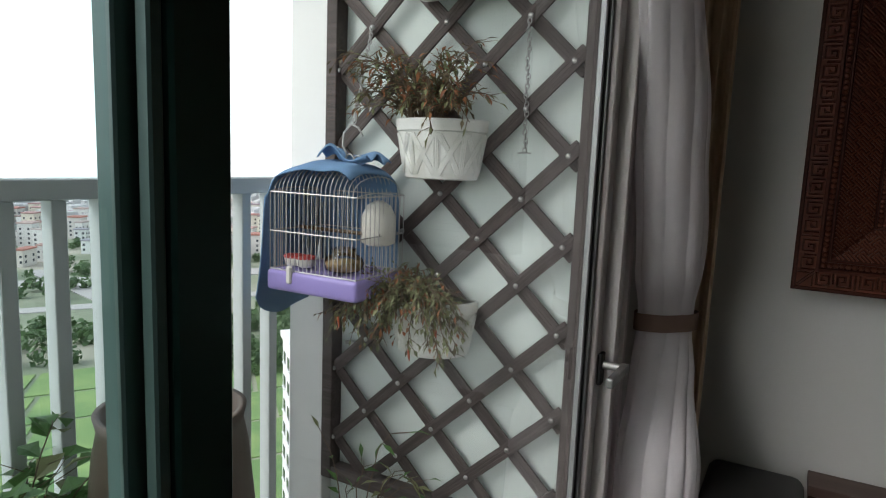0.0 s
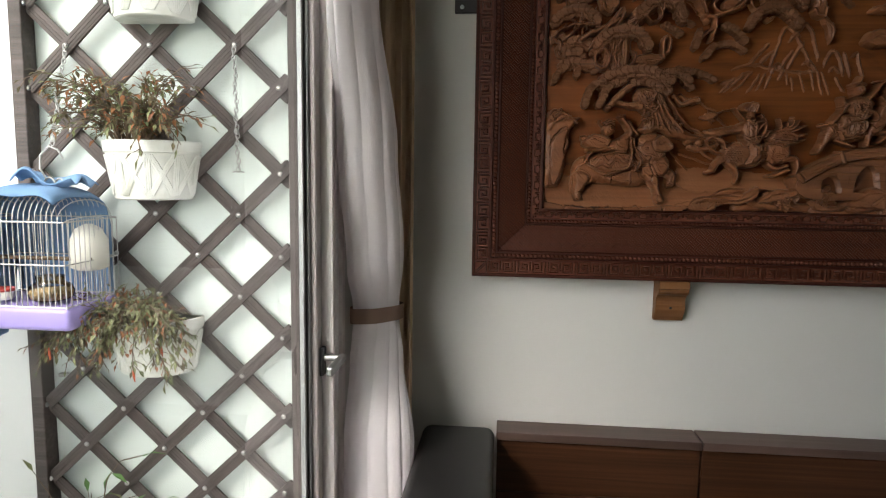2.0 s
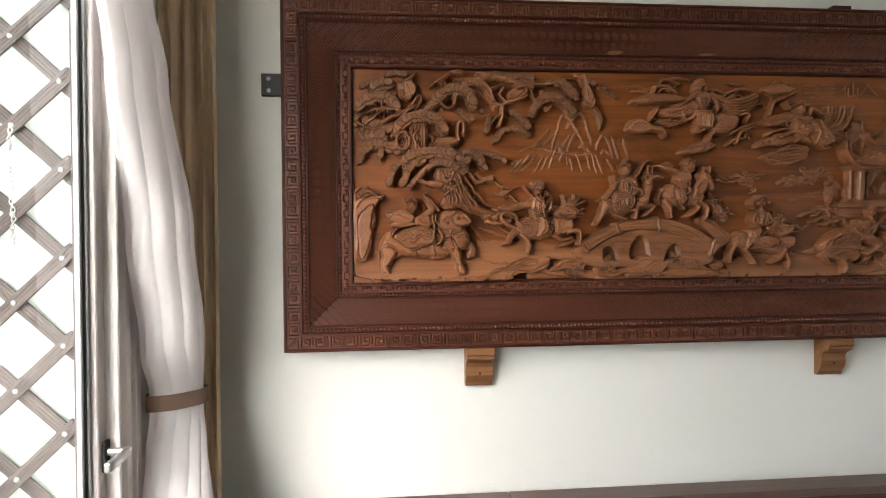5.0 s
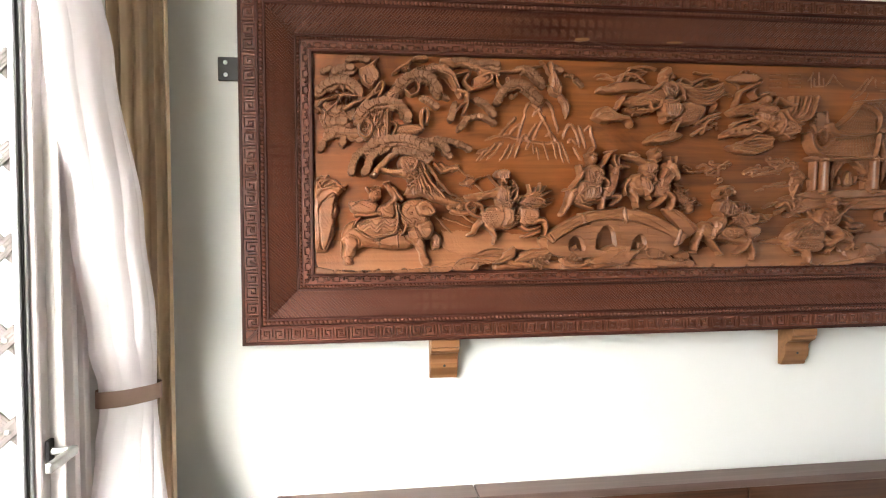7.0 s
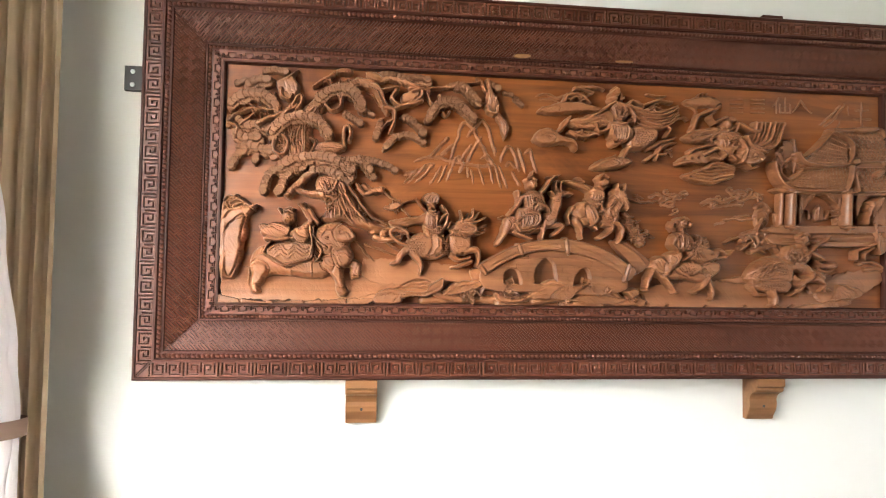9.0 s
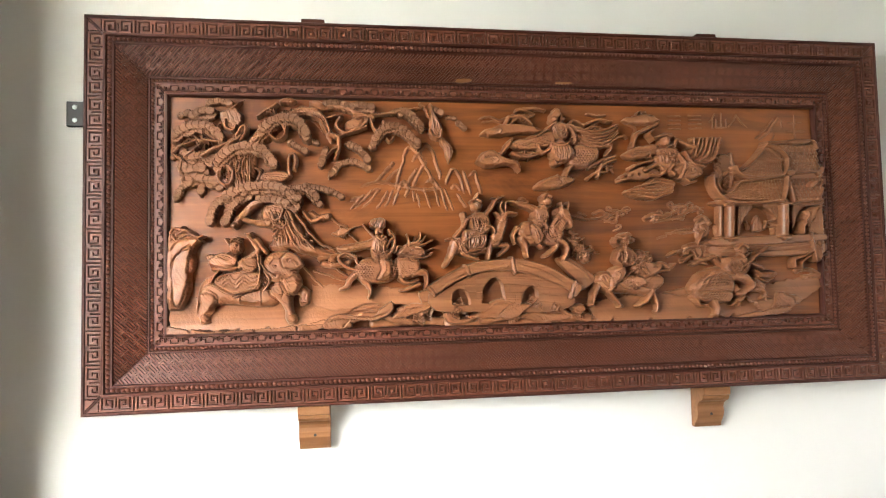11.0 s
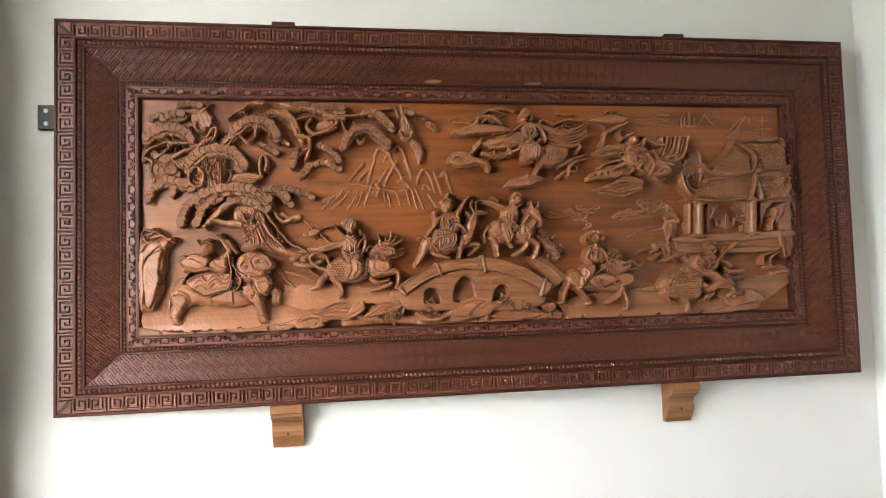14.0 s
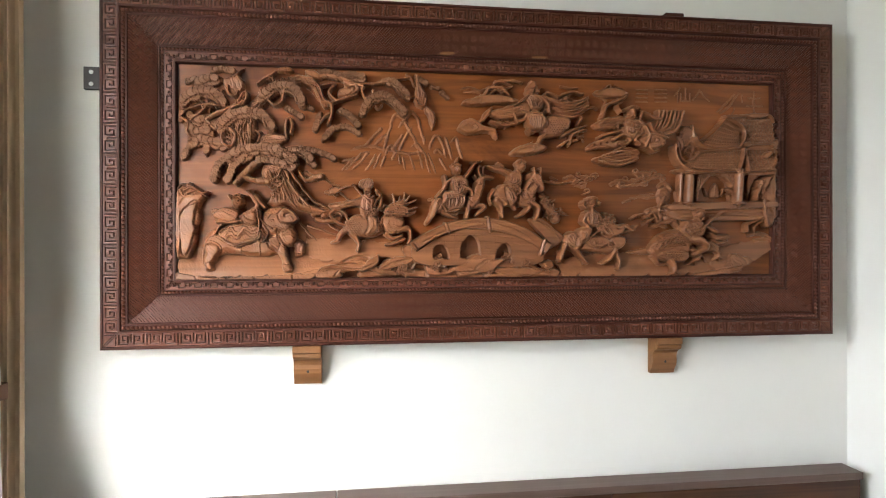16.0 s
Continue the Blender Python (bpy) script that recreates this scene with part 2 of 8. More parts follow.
def add_lathe(bm, profile, centre, sides=24, squash=(1, 1)):
    """A turned body: profile of (radius, height) from the bottom up."""
    c = Vector(centre)
    rings = []
    for r, h in profile:
        rings.append([bm.verts.new(c + Vector((r * squash[0] * math.cos(k * math.tau / sides), r * squash[1] * math.sin(k * math.tau / sides), h))) for k in range(sides)])
    for a, b in zip(rings, rings[1:]):
        for k in range(sides):
            bm.faces.new((a[k], a[(k + 1) % sides], b[(k + 1) % sides], b[k]))
    bm.faces.new(rings[0][::-1])
    bm.faces.new(rings[-1])
    return bm


def add_prism(bm, outline, a, b, axis="x"):
    """A flat outline (two coordinates) drawn out from a to b along an axis."""
    def p(u, v, w):
        return {"x": (w, u, v), "y": (u, w, v), "z": (u, v, w)}[axis]
    lo = [bm.verts.new(p(u, v, a)) for u, v in outline]
    hi = [bm.verts.new(p(u, v, b)) for u, v in outline]
    n = len(outline)
    for k in range(n):
        bm.faces.new((lo[k], lo[(k + 1) % n], hi[(k + 1) % n], hi[k]))
    bm.faces.new(lo[::-1])
    bm.faces.new(hi)
    bmesh.ops.recalc_face_normals(bm, faces=bm.faces[:])
    return bm


def lerp_rows(rows, z):
    """Values at height z between rows of (z, ...), eased."""
    rows = sorted(rows)
    if z <= rows[0][0]:
        return rows[0][1:]
    for a, b in zip(rows, rows[1:]):
        if z <= b[0]:
            f = (z - a[0]) / (b[0] - a[0])
            f = f * f * (3 - 2 * f)
            return [p + (q - p) * f for p, q in zip(a[1:], b[1:])]
    return rows[-1][1:]


# ---- room ----
WALL_Y = 0.08
RIGHT_X = 2.49
GLASS_X = -0.368
# unseen depth and ceiling height, chosen for bounced and entering light
ROOM_BACK = -6.4
CEIL = 2.95

single("wall_north", box((-0.46, WALL_Y, 0), (RIGHT_X + 0.15, WALL_Y + 0.2, CEIL)), WALL_PAINT, "smooth cream-white painted plaster wall", "wall", kind="structure")
single("wall_east", box((RIGHT_X, ROOM_BACK, 0), (RIGHT_X + 0.15, WALL_Y, CEIL)), WALL_PAINT, "smooth cream-white painted plaster wall", "wall", kind="structure")
single("wall_south", box((-0.46, ROOM_BACK - 0.15, 0), (RIGHT_X + 0.15, ROOM_BACK, CEIL)), DIM_BACK_PAINT, "unseen back wall in a dark beige that weakens bounced light", "wall", kind="structure")
single("wall_west", box((-0.46, -0.195, 0), (-0.345, WALL_Y, CEIL)), WALL_PAINT, "narrow painted wall strip beside the balcony door", "wall", kind="structure")
single("wall_over_door", box((-0.46, -2.35, 2.70), (-0.345, -0.195, CEIL)), WALL_PAINT, "painted wall strip above the balcony door", "wall", kind="structure")
single("wall_west_back", box((-0.46, ROOM_BACK, 0), (-0.345, -2.35, CEIL)), DIM_BACK_PAINT, "painted wall strip beside the balcony door", "wall", kind="structure")
single("floor", box((-0.46, ROOM_BACK - 0.15, -0.1), (RIGHT_X + 0.15, WALL_Y + 0.2, 0)), UNSEEN_FLOOR, "unseen floor in an assumed brown that weakens bounced light", "floor", kind="structure")
single("ceiling", box((-0.46, ROOM_BACK - 0.15, CEIL), (RIGHT_X + 0.15, WALL_Y + 0.2, CEIL + 0.15)), CEILING_PAINT, "unseen ceiling in a beige toned down for bounced light", "ceiling", kind="structure")

# ---- balcony door ----
def glass_pane(lo, hi):
    """A pane whose room side mirrors a little; the other faces only let light through."""
    bm = box(lo, hi)
    for f in bm.faces:
        f.normal_update()
        f.material_index = 0 if f.normal.x > 0.9 else 1
    return bm


door = thing("glazed_balcony_door", "closed aluminium framed glass balcony door with a lever handle", "door", kind="structure", at=(GLASS_X, -0.9, 0))
# far stile, with beads either side of the glass
part("stile", box((-0.374, -0.446, 0.03), (-0.340, -0.404, 2.64), 0.003), ALU_SHADED, door, "aluminium stile in a shaded mauve-grey tone")
part("stile_edge", box((-0.380, -0.456, 0.06), (-0.354, -0.447, 2.61), 0.002), ALU_LIGHT, door, "bright aluminium glazing edge")
part("gasket", box((-0.379, -0.461, 0.06), (-0.359, -0.4565, 2.61)), GASKET, door, "thin black rubber seal")
part("stile_edge", box((-0.375, -0.4712, 0.06), (-0.362, -0.4615, 2.61), 0.002), ALU_LIGHT, door, "bright aluminium glazing edge")
part("rail", box((-0.395, -1.408, 0.03), (-0.348, -0.472, 0.13), 0.003), ALU, door)
part("rail", box((-0.395, -1.408, 2.55), (-0.348, -0.472, 2.64), 0.003), ALU, door)
pane = part("pane", glass_pane((-0.371, -1.409, 0.131), (-0.366, -0.4715, 2.549)), [GLASS, GLASS_BACK], door, "clear glass pane")
pane.visible_shadow = False
# lever handle
handle = part("handle_plate", box((-0.3395, -0.434, 0.962), (-0.330, -0.406, 1.032), 0.003, 2), IRON, door, "dark handle plate")
bm = bmesh.new()
add_tube(bm, [(-0.330, -0.420, 1.006), (-0.296, -0.420, 1.006), (-0.284, -0.424, 1.006)], [0.0085, 0.0085, 0.008], 12)
add_box(bm, (-0.294, -0.534, 0.995), (-0.279, -0.412, 1.016), 0.004, None, 2)
part("lever", bm, STEEL, handle, "brushed steel lever")

frame_side = thing("door_frame", "pale pinkish aluminium door frame with stepped ridges", "door frame", kind="structure", at=(GLASS_X, -0.25, 0))
for x1, y0, y1 in ((-0.343, -0.391, -0.350), (-0.352, -0.347, -0.300), (-0.334, -0.296, -0.270), (-0.344, -0.269, -0.254), (-0.328, -0.253, -0.228), (-0.338, -0.227, -0.196)):
    part("jamb_strip", box((-0.396, y0, 0.0), (x1, y1, 2.70), 0.002), ALU, frame_side)
part("door_stop", box((-0.396, -0.4035, 0.0), (-0.312, -0.392, 2.70), 0.002), ALU, frame_side, "pale projecting door stop")
part("jamb_seal", box((-0.43, -0.2998, 0.03), (-0.354, -0.2964, 2.68)), GASKET, frame_side, "black rubber seal")
# head is unseen, set high to bring more sky light onto the wall
part("head", box((-0.44, -2.35, 2.65), (-0.336, -0.348, 2.70), 0.002), ALU, frame_side)
part("sill", box((-0.44, -2.35, 0.0), (-0.336, -0.348, 0.025), 0.002), ALU, frame_side)
part("keeper", box((-0.327, -0.262, 1.645), (-0.316, -0.244, 1.705), 0.002), ALU_LIGHT, frame_side, "small bright latch keeper")
bm = bmesh.new()
add_tube(bm, [(-0.328, -0.250, 1.61), (-0.321, -0.250, 1.61)], 0.004, 10)
part("screw", bm, STEEL, frame_side)

mullion = thing("door_mullion", "aluminium mullion between the glass doors, painted dark green as if backlit", "mullion", kind="structure", at=(GLASS_X, -1.44, 0))
part("post", box((-0.402, -1.462, 0.0), (-0.360, -1.410, 2.68), 0.003), ALU_BACKLIT, mullion)
part("outer_rib", box((-0.408, -1.485, 0.0), (-0.386, -1.4625, 2.68), 0.002), ALU_BACKLIT_EDGE, mullion)
part("bead_strip", box((-0.380, -1.474, 0.0), (-0.366, -1.4625, 2.68), 0.002), ALU_BACKLIT_EDGE, mullion)
# far end of this pane is unseen; its length sets the entering light
side_light = thing("fixed_glass_light", "fixed clear glass pane beside the balcony door", "window", kind="structure", at=(GLASS_X, -1.85, 0))
pane = part("pane", glass_pane((-0.396, -2.31, 0.03), (-0.391, -1.4855, 2.65)), [GLASS_TEAL, GLASS_BACK], side_light, "clear glass pane")
pane.visible_shadow = False
part("end_post", box((-0.42, -2.35, 0.0), (-0.362, -2.311, 2.68), 0.003), ALU_BACKLIT, side_light)

# ---- curtains ----
SHEER_LEFT = [(2.62, -0.312, -0.62), (2.1, -0.308, -0.52), (1.87, -0.305, -0.464), (1.5, -0.314, -0.345), (1.2, -0.312, -0.265), (1.09, -0.306, -0.225), (1.04, -0.306, -0.225), (0.95, -0.314, -0.235), (0.74, -0.322, -0.262), (0.05, -0.318, -0.33)]
SHEER_RIGHT = [(2.62, -0.285, -0.43), (2.1, -0.252, -0.35), (1.87, -0.230, -0.30), (1.5, -0.188, -0.238), (1.25, -0.174, -0.20), (1.09, -0.199, -0.130), (1.04, -0.199, -0.130), (0.95, -0.176, -0.175), (0.74, -0.132, -0.262), (0.05, -0.100, -0.29)]
SHEER_DEEP = [(2.62, 0.022), (2.1, 0.030), (1.5, 0.048), (1.2, 0.052), (1.09, 0.036), (1.04, 0.036), (0.95, 0.046), (0.74, 0.060), (0.05, 0.075)]


def bundle(left, right, deep, z0, z1, folds, depth, seed, rows=90, sides=120, pinch=None):
    """Gathered cloth hanging as a bundle, its folds drawn together where it is tied."""
    rnd = random.Random(seed)
    ph = [rnd.uniform(0, math.tau) for _ in range(8)]
    bm = bmesh.new()
    grid = []
    for i in range(rows + 1):
        z = z0 + (z1 - z0) * i / rows
        (lx, ly), (rx, ry), (dp,) = lerp_rows(left, z), lerp_rows(right, z), lerp_rows(deep, z)
        c = Vector(((lx + rx) / 2, (ly + ry) / 2, z))
        a = Vector((rx - lx, ry - ly, 0)) / 2
        b = Vector((-a.y, a.x, 0)).normalized() * dp
        loose = 1.0 if pinch is None else min(1.0, 0.25 + abs(z - pinch) * 3.0)
        ring = []
        for k in range(sides):
            t = k * math.tau / sides
            w = folds * t + 1.1 * math.sin(2 * t + ph[0]) + 0.5 * math.sin(z * 2.1 + ph[1]) + 0.35 * math.sin(3 * t + z * 3 + ph[2])
            crest = abs(math.sin(w / 2)) ** (0.55 + 0.5 * math.sin(1.5 * t + ph[4]) ** 2)
            small = 0.3 * math.sin(2.7 * folds * t / 2 + ph[3] + 1.2 * z)
            f = 1 - depth * (0.35 + 0.65 * loose) * (1 - crest + small * 0.35)
            ring.append(bm.verts.new(c + (a * math.cos(t) + b * math.sin(t)) * f))
        grid.append(ring)
    for p, q in zip(grid, grid[1:]):
        for k in range(sides):
            bm.faces.new((p[k], p[(k + 1) % sides], q[(k + 1) % sides], q[k]))
    return bm


def pleated_sheet(a, b, z0, z1, waves, depth, seed, thick=0.003, cols=150, rows=24):
    """A pleated curtain hanging between two plan points."""
    rnd = random.Random(seed)
    ph = [rnd.uniform(0, math.tau) for _ in range(6)]
    a, b = Vector((*a, 0)), Vector((*b, 0))
    side = (b - a).normalized().cross(Vector((0, 0, 1)))
    bm = bmesh.new()
    faces_pair = []
    for off in (0.0, thick):
        grid = []
        for i in range(rows + 1):
            z = z0 + (z1 - z0) * i / rows
            row = []
            for k in range(cols + 1):
                s = k / cols
                w = math.tau * waves * s + 0.9 * math.sin(5 * s + ph[0]) + 0.25 * math.sin(1.7 * z + ph[1] + 4 * s)
                o = depth * (math.sin(w) + 0.25 * math.sin(2.3 * w + ph[2]) + 0.1 * math.sin(z * 4 + 9 * s + ph[3]))
                row.append(bm.verts.new(a + (b - a) * s + side * (o + off) + Vector((0, 0, z))))
            grid.append(row)
        faces_pair.append(grid)
    for g in faces_pair:
        for p, q in zip(g, g[1:]):
            for k in range(cols):
                bm.faces.new((p[k], p[k + 1], q[k + 1], q[k]))
    g, h = faces_pair
    for i in range(rows):
        for k in (0, cols):
            bm.faces.new((g[i][k], g[i + 1][k], h[i + 1][k], h[i][k]))
    bmesh.ops.recalc_face_normals(bm, faces=bm.faces[:])
    return bm


sheer = thing("sheer_curtain", "white sheer curtain gathered and tied back with a brown band", "curtain", at=(-0.26, -0.2, 0.03))
part("upper_cloth", bundle(SHEER_LEFT, SHEER_RIGHT, SHEER_DEEP, 1.045, 2.62, 9, 0.085, 3, 110, 220, 1.065), SHEER, sheer, smooth=True)
part("lower_cloth", bundle(SHEER_LEFT, SHEER_RIGHT, SHEER_DEEP, 0.03, 1.085, 10, 0.11, 8, 80, 220, 1.065), SHEER, sheer, smooth=True)
TIE_LEFT = [(1.1, -0.312, -0.232), (1.04, -0.312, -0.232)]
TIE_RIGHT = [(1.1, -0.190, -0.112), (1.04, -0.190, -0.112)]
part("tie_band", bundle(TIE_LEFT, TIE_RIGHT, [(1.1, 0.043), (1.04, 0.041)], 1.046, 1.088, 5, 0.05, 5, 8, 90), TIE_CLOTH, sheer, "brown cloth tie-back", True)
part_of = pleated_sheet((-0.318, -0.085), (-0.166, -0.075), 0.04, 2.62, 4.5, 0.012, 21)
drape = thing("brown_curtain", "plain brown drawn-back curtain hanging in even pleats", "curtain", at=(-0.26, -0.03, 0.04))
part("cloth", part_of, BROWN_CLOTH, drape, smooth=True)
rod = thing("curtain_rail", "white double curtain rail fixed under the ceiling", "curtain rail", at=(-0.3, -1.6, 2.63))
part("track", box((-0.335, -2.6, 2.625), (-0.225, 0.06, 2.66), 0.004), ALU, rod)
part("mount", box((-0.325, -0.5, 2.66), (-0.285, -0.46, CEIL), 0.002), ALU, rod)

# ---- balcony ----
single("balcony_floor", box((-1.50, -4.2, -0.25), (-0.46, 0.25, -0.03)), TILE, "grey tiled balcony floor slab", "floor", kind="structure")
# soffit is unseen, added to shade the room from the high sky
single("balcony_ceiling", box((-1.45, -4.2, 2.95), (-0.46, 0.25, 3.1)), WHITE_PAINT, "unseen white balcony soffit that cuts off the high sky", "ceiling", kind="structure")
single("balcony_end_wall", box((-1.180, -0.274, -0.03), (-0.46, 0.25, 2.95)), MINT_PAINT, "pale mint painted balcony end wall with grey streaks", "wall", kind="structure")
single("balcony_pier", box((-1.312, -0.318, -0.03), (-1.1805, 0.25, 2.95), 0.003), WHITE_PAINT, "white painted pier at the balcony corner", "wall", kind="structure")

railing = thing("balcony_railing", "grey painted metal balcony railing with upright flat bars", "railing", at=(-1.35, -2.0, -0.03))
part("handrail", box((-1.378, -4.2, 1.312), (-1.322, -0.20, 1.356), 0.003), RAIL_PAINT, railing)
part("bottom_rail", box((-1.37, -4.2, 0.06), (-1.33, -0.20, 0.09), 0.003), RAIL_PAINT, railing)
bar_mesh = None
for k in range(36):
    y = -0.368 - 0.1025 * k
    if bar_mesh is None:
        first = part("baluster", box((-1.37, y - 0.016, 0.09), (-1.33, y + 0.016, 1.312), 0.002), RAIL_PAINT, railing)
        bar_mesh = first.data
    else:
        ob = new("baluster", bar_mesh)
        ob.parent = railing
        ob.location = (0, -0.1025 * k, 0)
for k in range(4):
    part("foot", box((-1.38, -0.6 - 1.1 * k, -0.03), (-1.32, -0.56 - 1.1 * k, 0.06)), RAIL_PAINT, railing)

# lattice on the end wall
lattice = thing("wooden_lattice", "weathered brown wooden lattice with silver studs on the balcony wall", "trellis", at=(-0.83, -0.24, 0.47))
LX0, LX1, LZ0, LZ1 = -1.143, -0.447, 0.505, 2.46
NODE_X, NODE_Z, HALF_X, HALF_Z = -0.4735, 1.6575, 0.1115, 0.1062


def slat(p, q, y, lift):
    """One lattice slat with grooved face, from p to q in the wall's plane."""
    d = Vector((q[0] - p[0], 0, q[1] - p[1]))
    n = d.length
    bm = bmesh.new()
    add_box(bm, (-n / 2, -0.004, -0.0165), (n / 2, 0.004, 0.0165), 0.0012)
    for o in (-0.0085, 0.0, 0.0085):
        add_box(bm, (-n / 2 + 0.001, -0.0052, o - 0.0026), (n / 2 - 0.001, -0.0035, o + 0.0026), 0.0006)
    ang = math.atan2(d.z, d.x)
    m = Matrix.Translation(((p[0] + q[0]) / 2, y, (p[1] + q[1]) / 2)) @ Matrix.Rotation(-ang, 4, "Y")
    ob = new("slat", mesh_of("slat", bm, LATTICE_WOOD))
    ob.parent = lattice
    ob.matrix_local = Matrix.Translation(-lattice.location) @ m
    return ob


def clip_line(x0, z0, slope):
    """The stretch of a line inside the lattice's frame."""
    ends = []
    for x in (LX0, LX1):
        z = z0 + slope * (x - x0)
        if LZ0 <= z <= LZ1:
            ends.append((x, z))
    for z in (LZ0, LZ1):
        x = x0 + (z - z0) / slope
        if LX0 < x < LX1:
            ends.append((x, z))
    return ends if len(ends) == 2 and math.dist(*ends) > 0.03 else None


SLOPE = HALF_Z / HALF_X
for k in range(-14, 16):
    for slope, y in ((SLOPE, -0.3080), (-SLOPE, -0.2985)):
        e = clip_line(NODE_X, NODE_Z + 2 * HALF_Z * k, slope)
        if e:
            slat(e[0], e[1], y, 0)
stud_mesh = None
for i in range(0, 7):
    for j in range(-12, 10):
        x, z = NODE_X - HALF_X * i, NODE_Z + HALF_Z * (2 * j + (i % 2))
        if LX0 - 0.002 < x < LX1 - 0.004 and LZ0 + 0.01 < z < LZ1 - 0.01:
            if stud_mesh is None:
                bm = bmesh.new()
                add_lathe(bm, [(0.0068, 0), (0.0066, 0.0015), (0.005, 0.0036), (0.0022, 0.0046)], (0, 0, 0), 14)
                bmesh.ops.transform(bm, matrix=Matrix.Rotation(radians(90), 4, "X"), verts=bm.verts[:])
                stud_mesh = mesh_of("stud", bm, STEEL, True)
            ob = new("stud", stud_mesh)
            ob.parent = lattice
            ob.location = Vector((x, -0.3130, z)) - lattice.location
for lo, hi in (((-1.1795, -0.324, 0.465), (-1.1435, -0.275, 2.50)), ((-0.4465, -0.324, 0.465), (-0.400, -0.275, 2.50)),
               ((-1.143, -0.322, 0.465), (-0.447, -0.275, 0.5045)), ((-1.143, -0.322, 2.4605), (-0.447, -0.275, 2.50))):
    part("frame_bar", box(lo, hi, 0.002), LATTICE_WOOD, lattice)
part("wall_clip", box((-1.120, -0.292, 0.880), (-1.072, -0.2745, 0.890), 0.001), STEEL, lattice, "small grey metal clip")


def chain(name, a, b, label):
    """A chain of oval links from a down to b."""
    a, b = Vector(a), Vector(b)
    ob = thing(name, label, "chain", at=tuple(b))
    n = int((a - b).length / 0.0105)
    mesh = None
    for k in range(n):
        if mesh is None:
            bm = bmesh.new()
            pts = [(0.0046 * math.cos(t * math.tau / 10), 0, 0.0075 * math.sin(t * math.tau / 10)) for t in range(10)]
            add_tube(bm, pts, 0.0016, 5, True)
            mesh = mesh_of("link", bm, STEEL, True)
        lk = new("link", mesh)
        lk.parent = ob
        lk.location = (a - b) * ((k + 0.5) / n) + Vector((0.002 * math.sin(k * 0.9), 0, 0))
        lk.rotation_euler = (0, 0.1, (k % 2) * math.pi / 2 + 0.2)
    return ob


c = chain("steel_chain", (-0.585, -0.318, 1.756), (-0.580, -0.318, 1.450), "thin steel chain hanging from the lattice")
bm = bmesh.new()
add_tube(bm, [(-0.596, -0.318, 1.448), (-0.580, -0.318, 1.451), (-0.564, -0.318, 1.448)], 0.0018, 6)
part("cross_bar", bm, STEEL, c)
chain("steel_chain", (-1.030, -0.318, 1.765), (-0.990, -0.44, 1.508), "thin steel chain carrying the cage hook")

# ---- planters ----
PLASTIC = material("white_plastic", (0.66, 0.67, 0.63), 0.45)
grime = node(PLASTIC, "ShaderNodeTexNoise", Scale=14, Detail=5)
link(PLASTIC, coords(PLASTIC), "Vector", grime, "Vector")
base(PLASTIC, ramp(PLASTIC, grime, "Fac", [(0.32, (0.50, 0.51, 0.46)), (0.62, (0.70, 0.71, 0.68))]))
SOIL = material("dry_soil", (0.09, 0.06, 0.04), 0.95)
lumps = node(SOIL, "ShaderNodeTexNoise", Scale=120, Detail=4)
link(SOIL, coords(SOIL), "Vector", lumps, "Vector")
bump(SOIL, lumps, "Fac", 1.0, 0.006)


def leaf_stuff(name, dark, light, rough=0.55):
    m = material(name, light, rough)
    n = node(m, "ShaderNodeTexNoise", Scale=25, Detail=2)
    link(m, coords(m), "Vector", n, "Vector")
    g = m.node_tree.nodes.new("ShaderNodeNewGeometry")
    mx = m.node_tree.nodes.new("ShaderNodeMath")
    mx.operation = "ADD"
    link(m, g, "Random Per Island", mx, 0)
    link(m, n, "Fac", mx, 1)
    base(m, ramp(m, mx, 0, [(0.35, dark), (1.4, light)]))
    tr = m.node_tree.nodes.new("ShaderNodeBsdfTranslucent")
    tr.inputs["Color"].default_value = (*light, 1)
    s = node(m, "ShaderNodeMixShader", Fac=0.25)
    m.node_tree.links.new(m.node_tree.nodes["Principled BSDF"].outputs[0], s.inputs[1])
    m.node_tree.links.new(tr.outputs[0], s.inputs[2])
    m.node_tree.links.new(s.outputs[0], m.node_tree.nodes["Material Output"].inputs["Surface"])
    return m


LEAF_DRY = leaf_stuff("withered_leaf", (0.030, 0.032, 0.018), (0.13, 0.105, 0.05))
LEAF_RUST = leaf_stuff("rusty_leaf", (0.16, 0.055, 0.025), (0.34, 0.14, 0.06))
LEAF_OLIVE = leaf_stuff("olive_leaf", (0.06, 0.085, 0.035), (0.23, 0.25, 0.12))
LEAF_GREEN = leaf_stuff("green_leaf", (0.025, 0.075, 0.020), (0.10, 0.22, 0.06))
TWIG = material("dry_twig", (0.12, 0.085, 0.055), 0.8)
CHILLI = material("red_chilli", (0.48, 0.085, 0.03), 0.35)


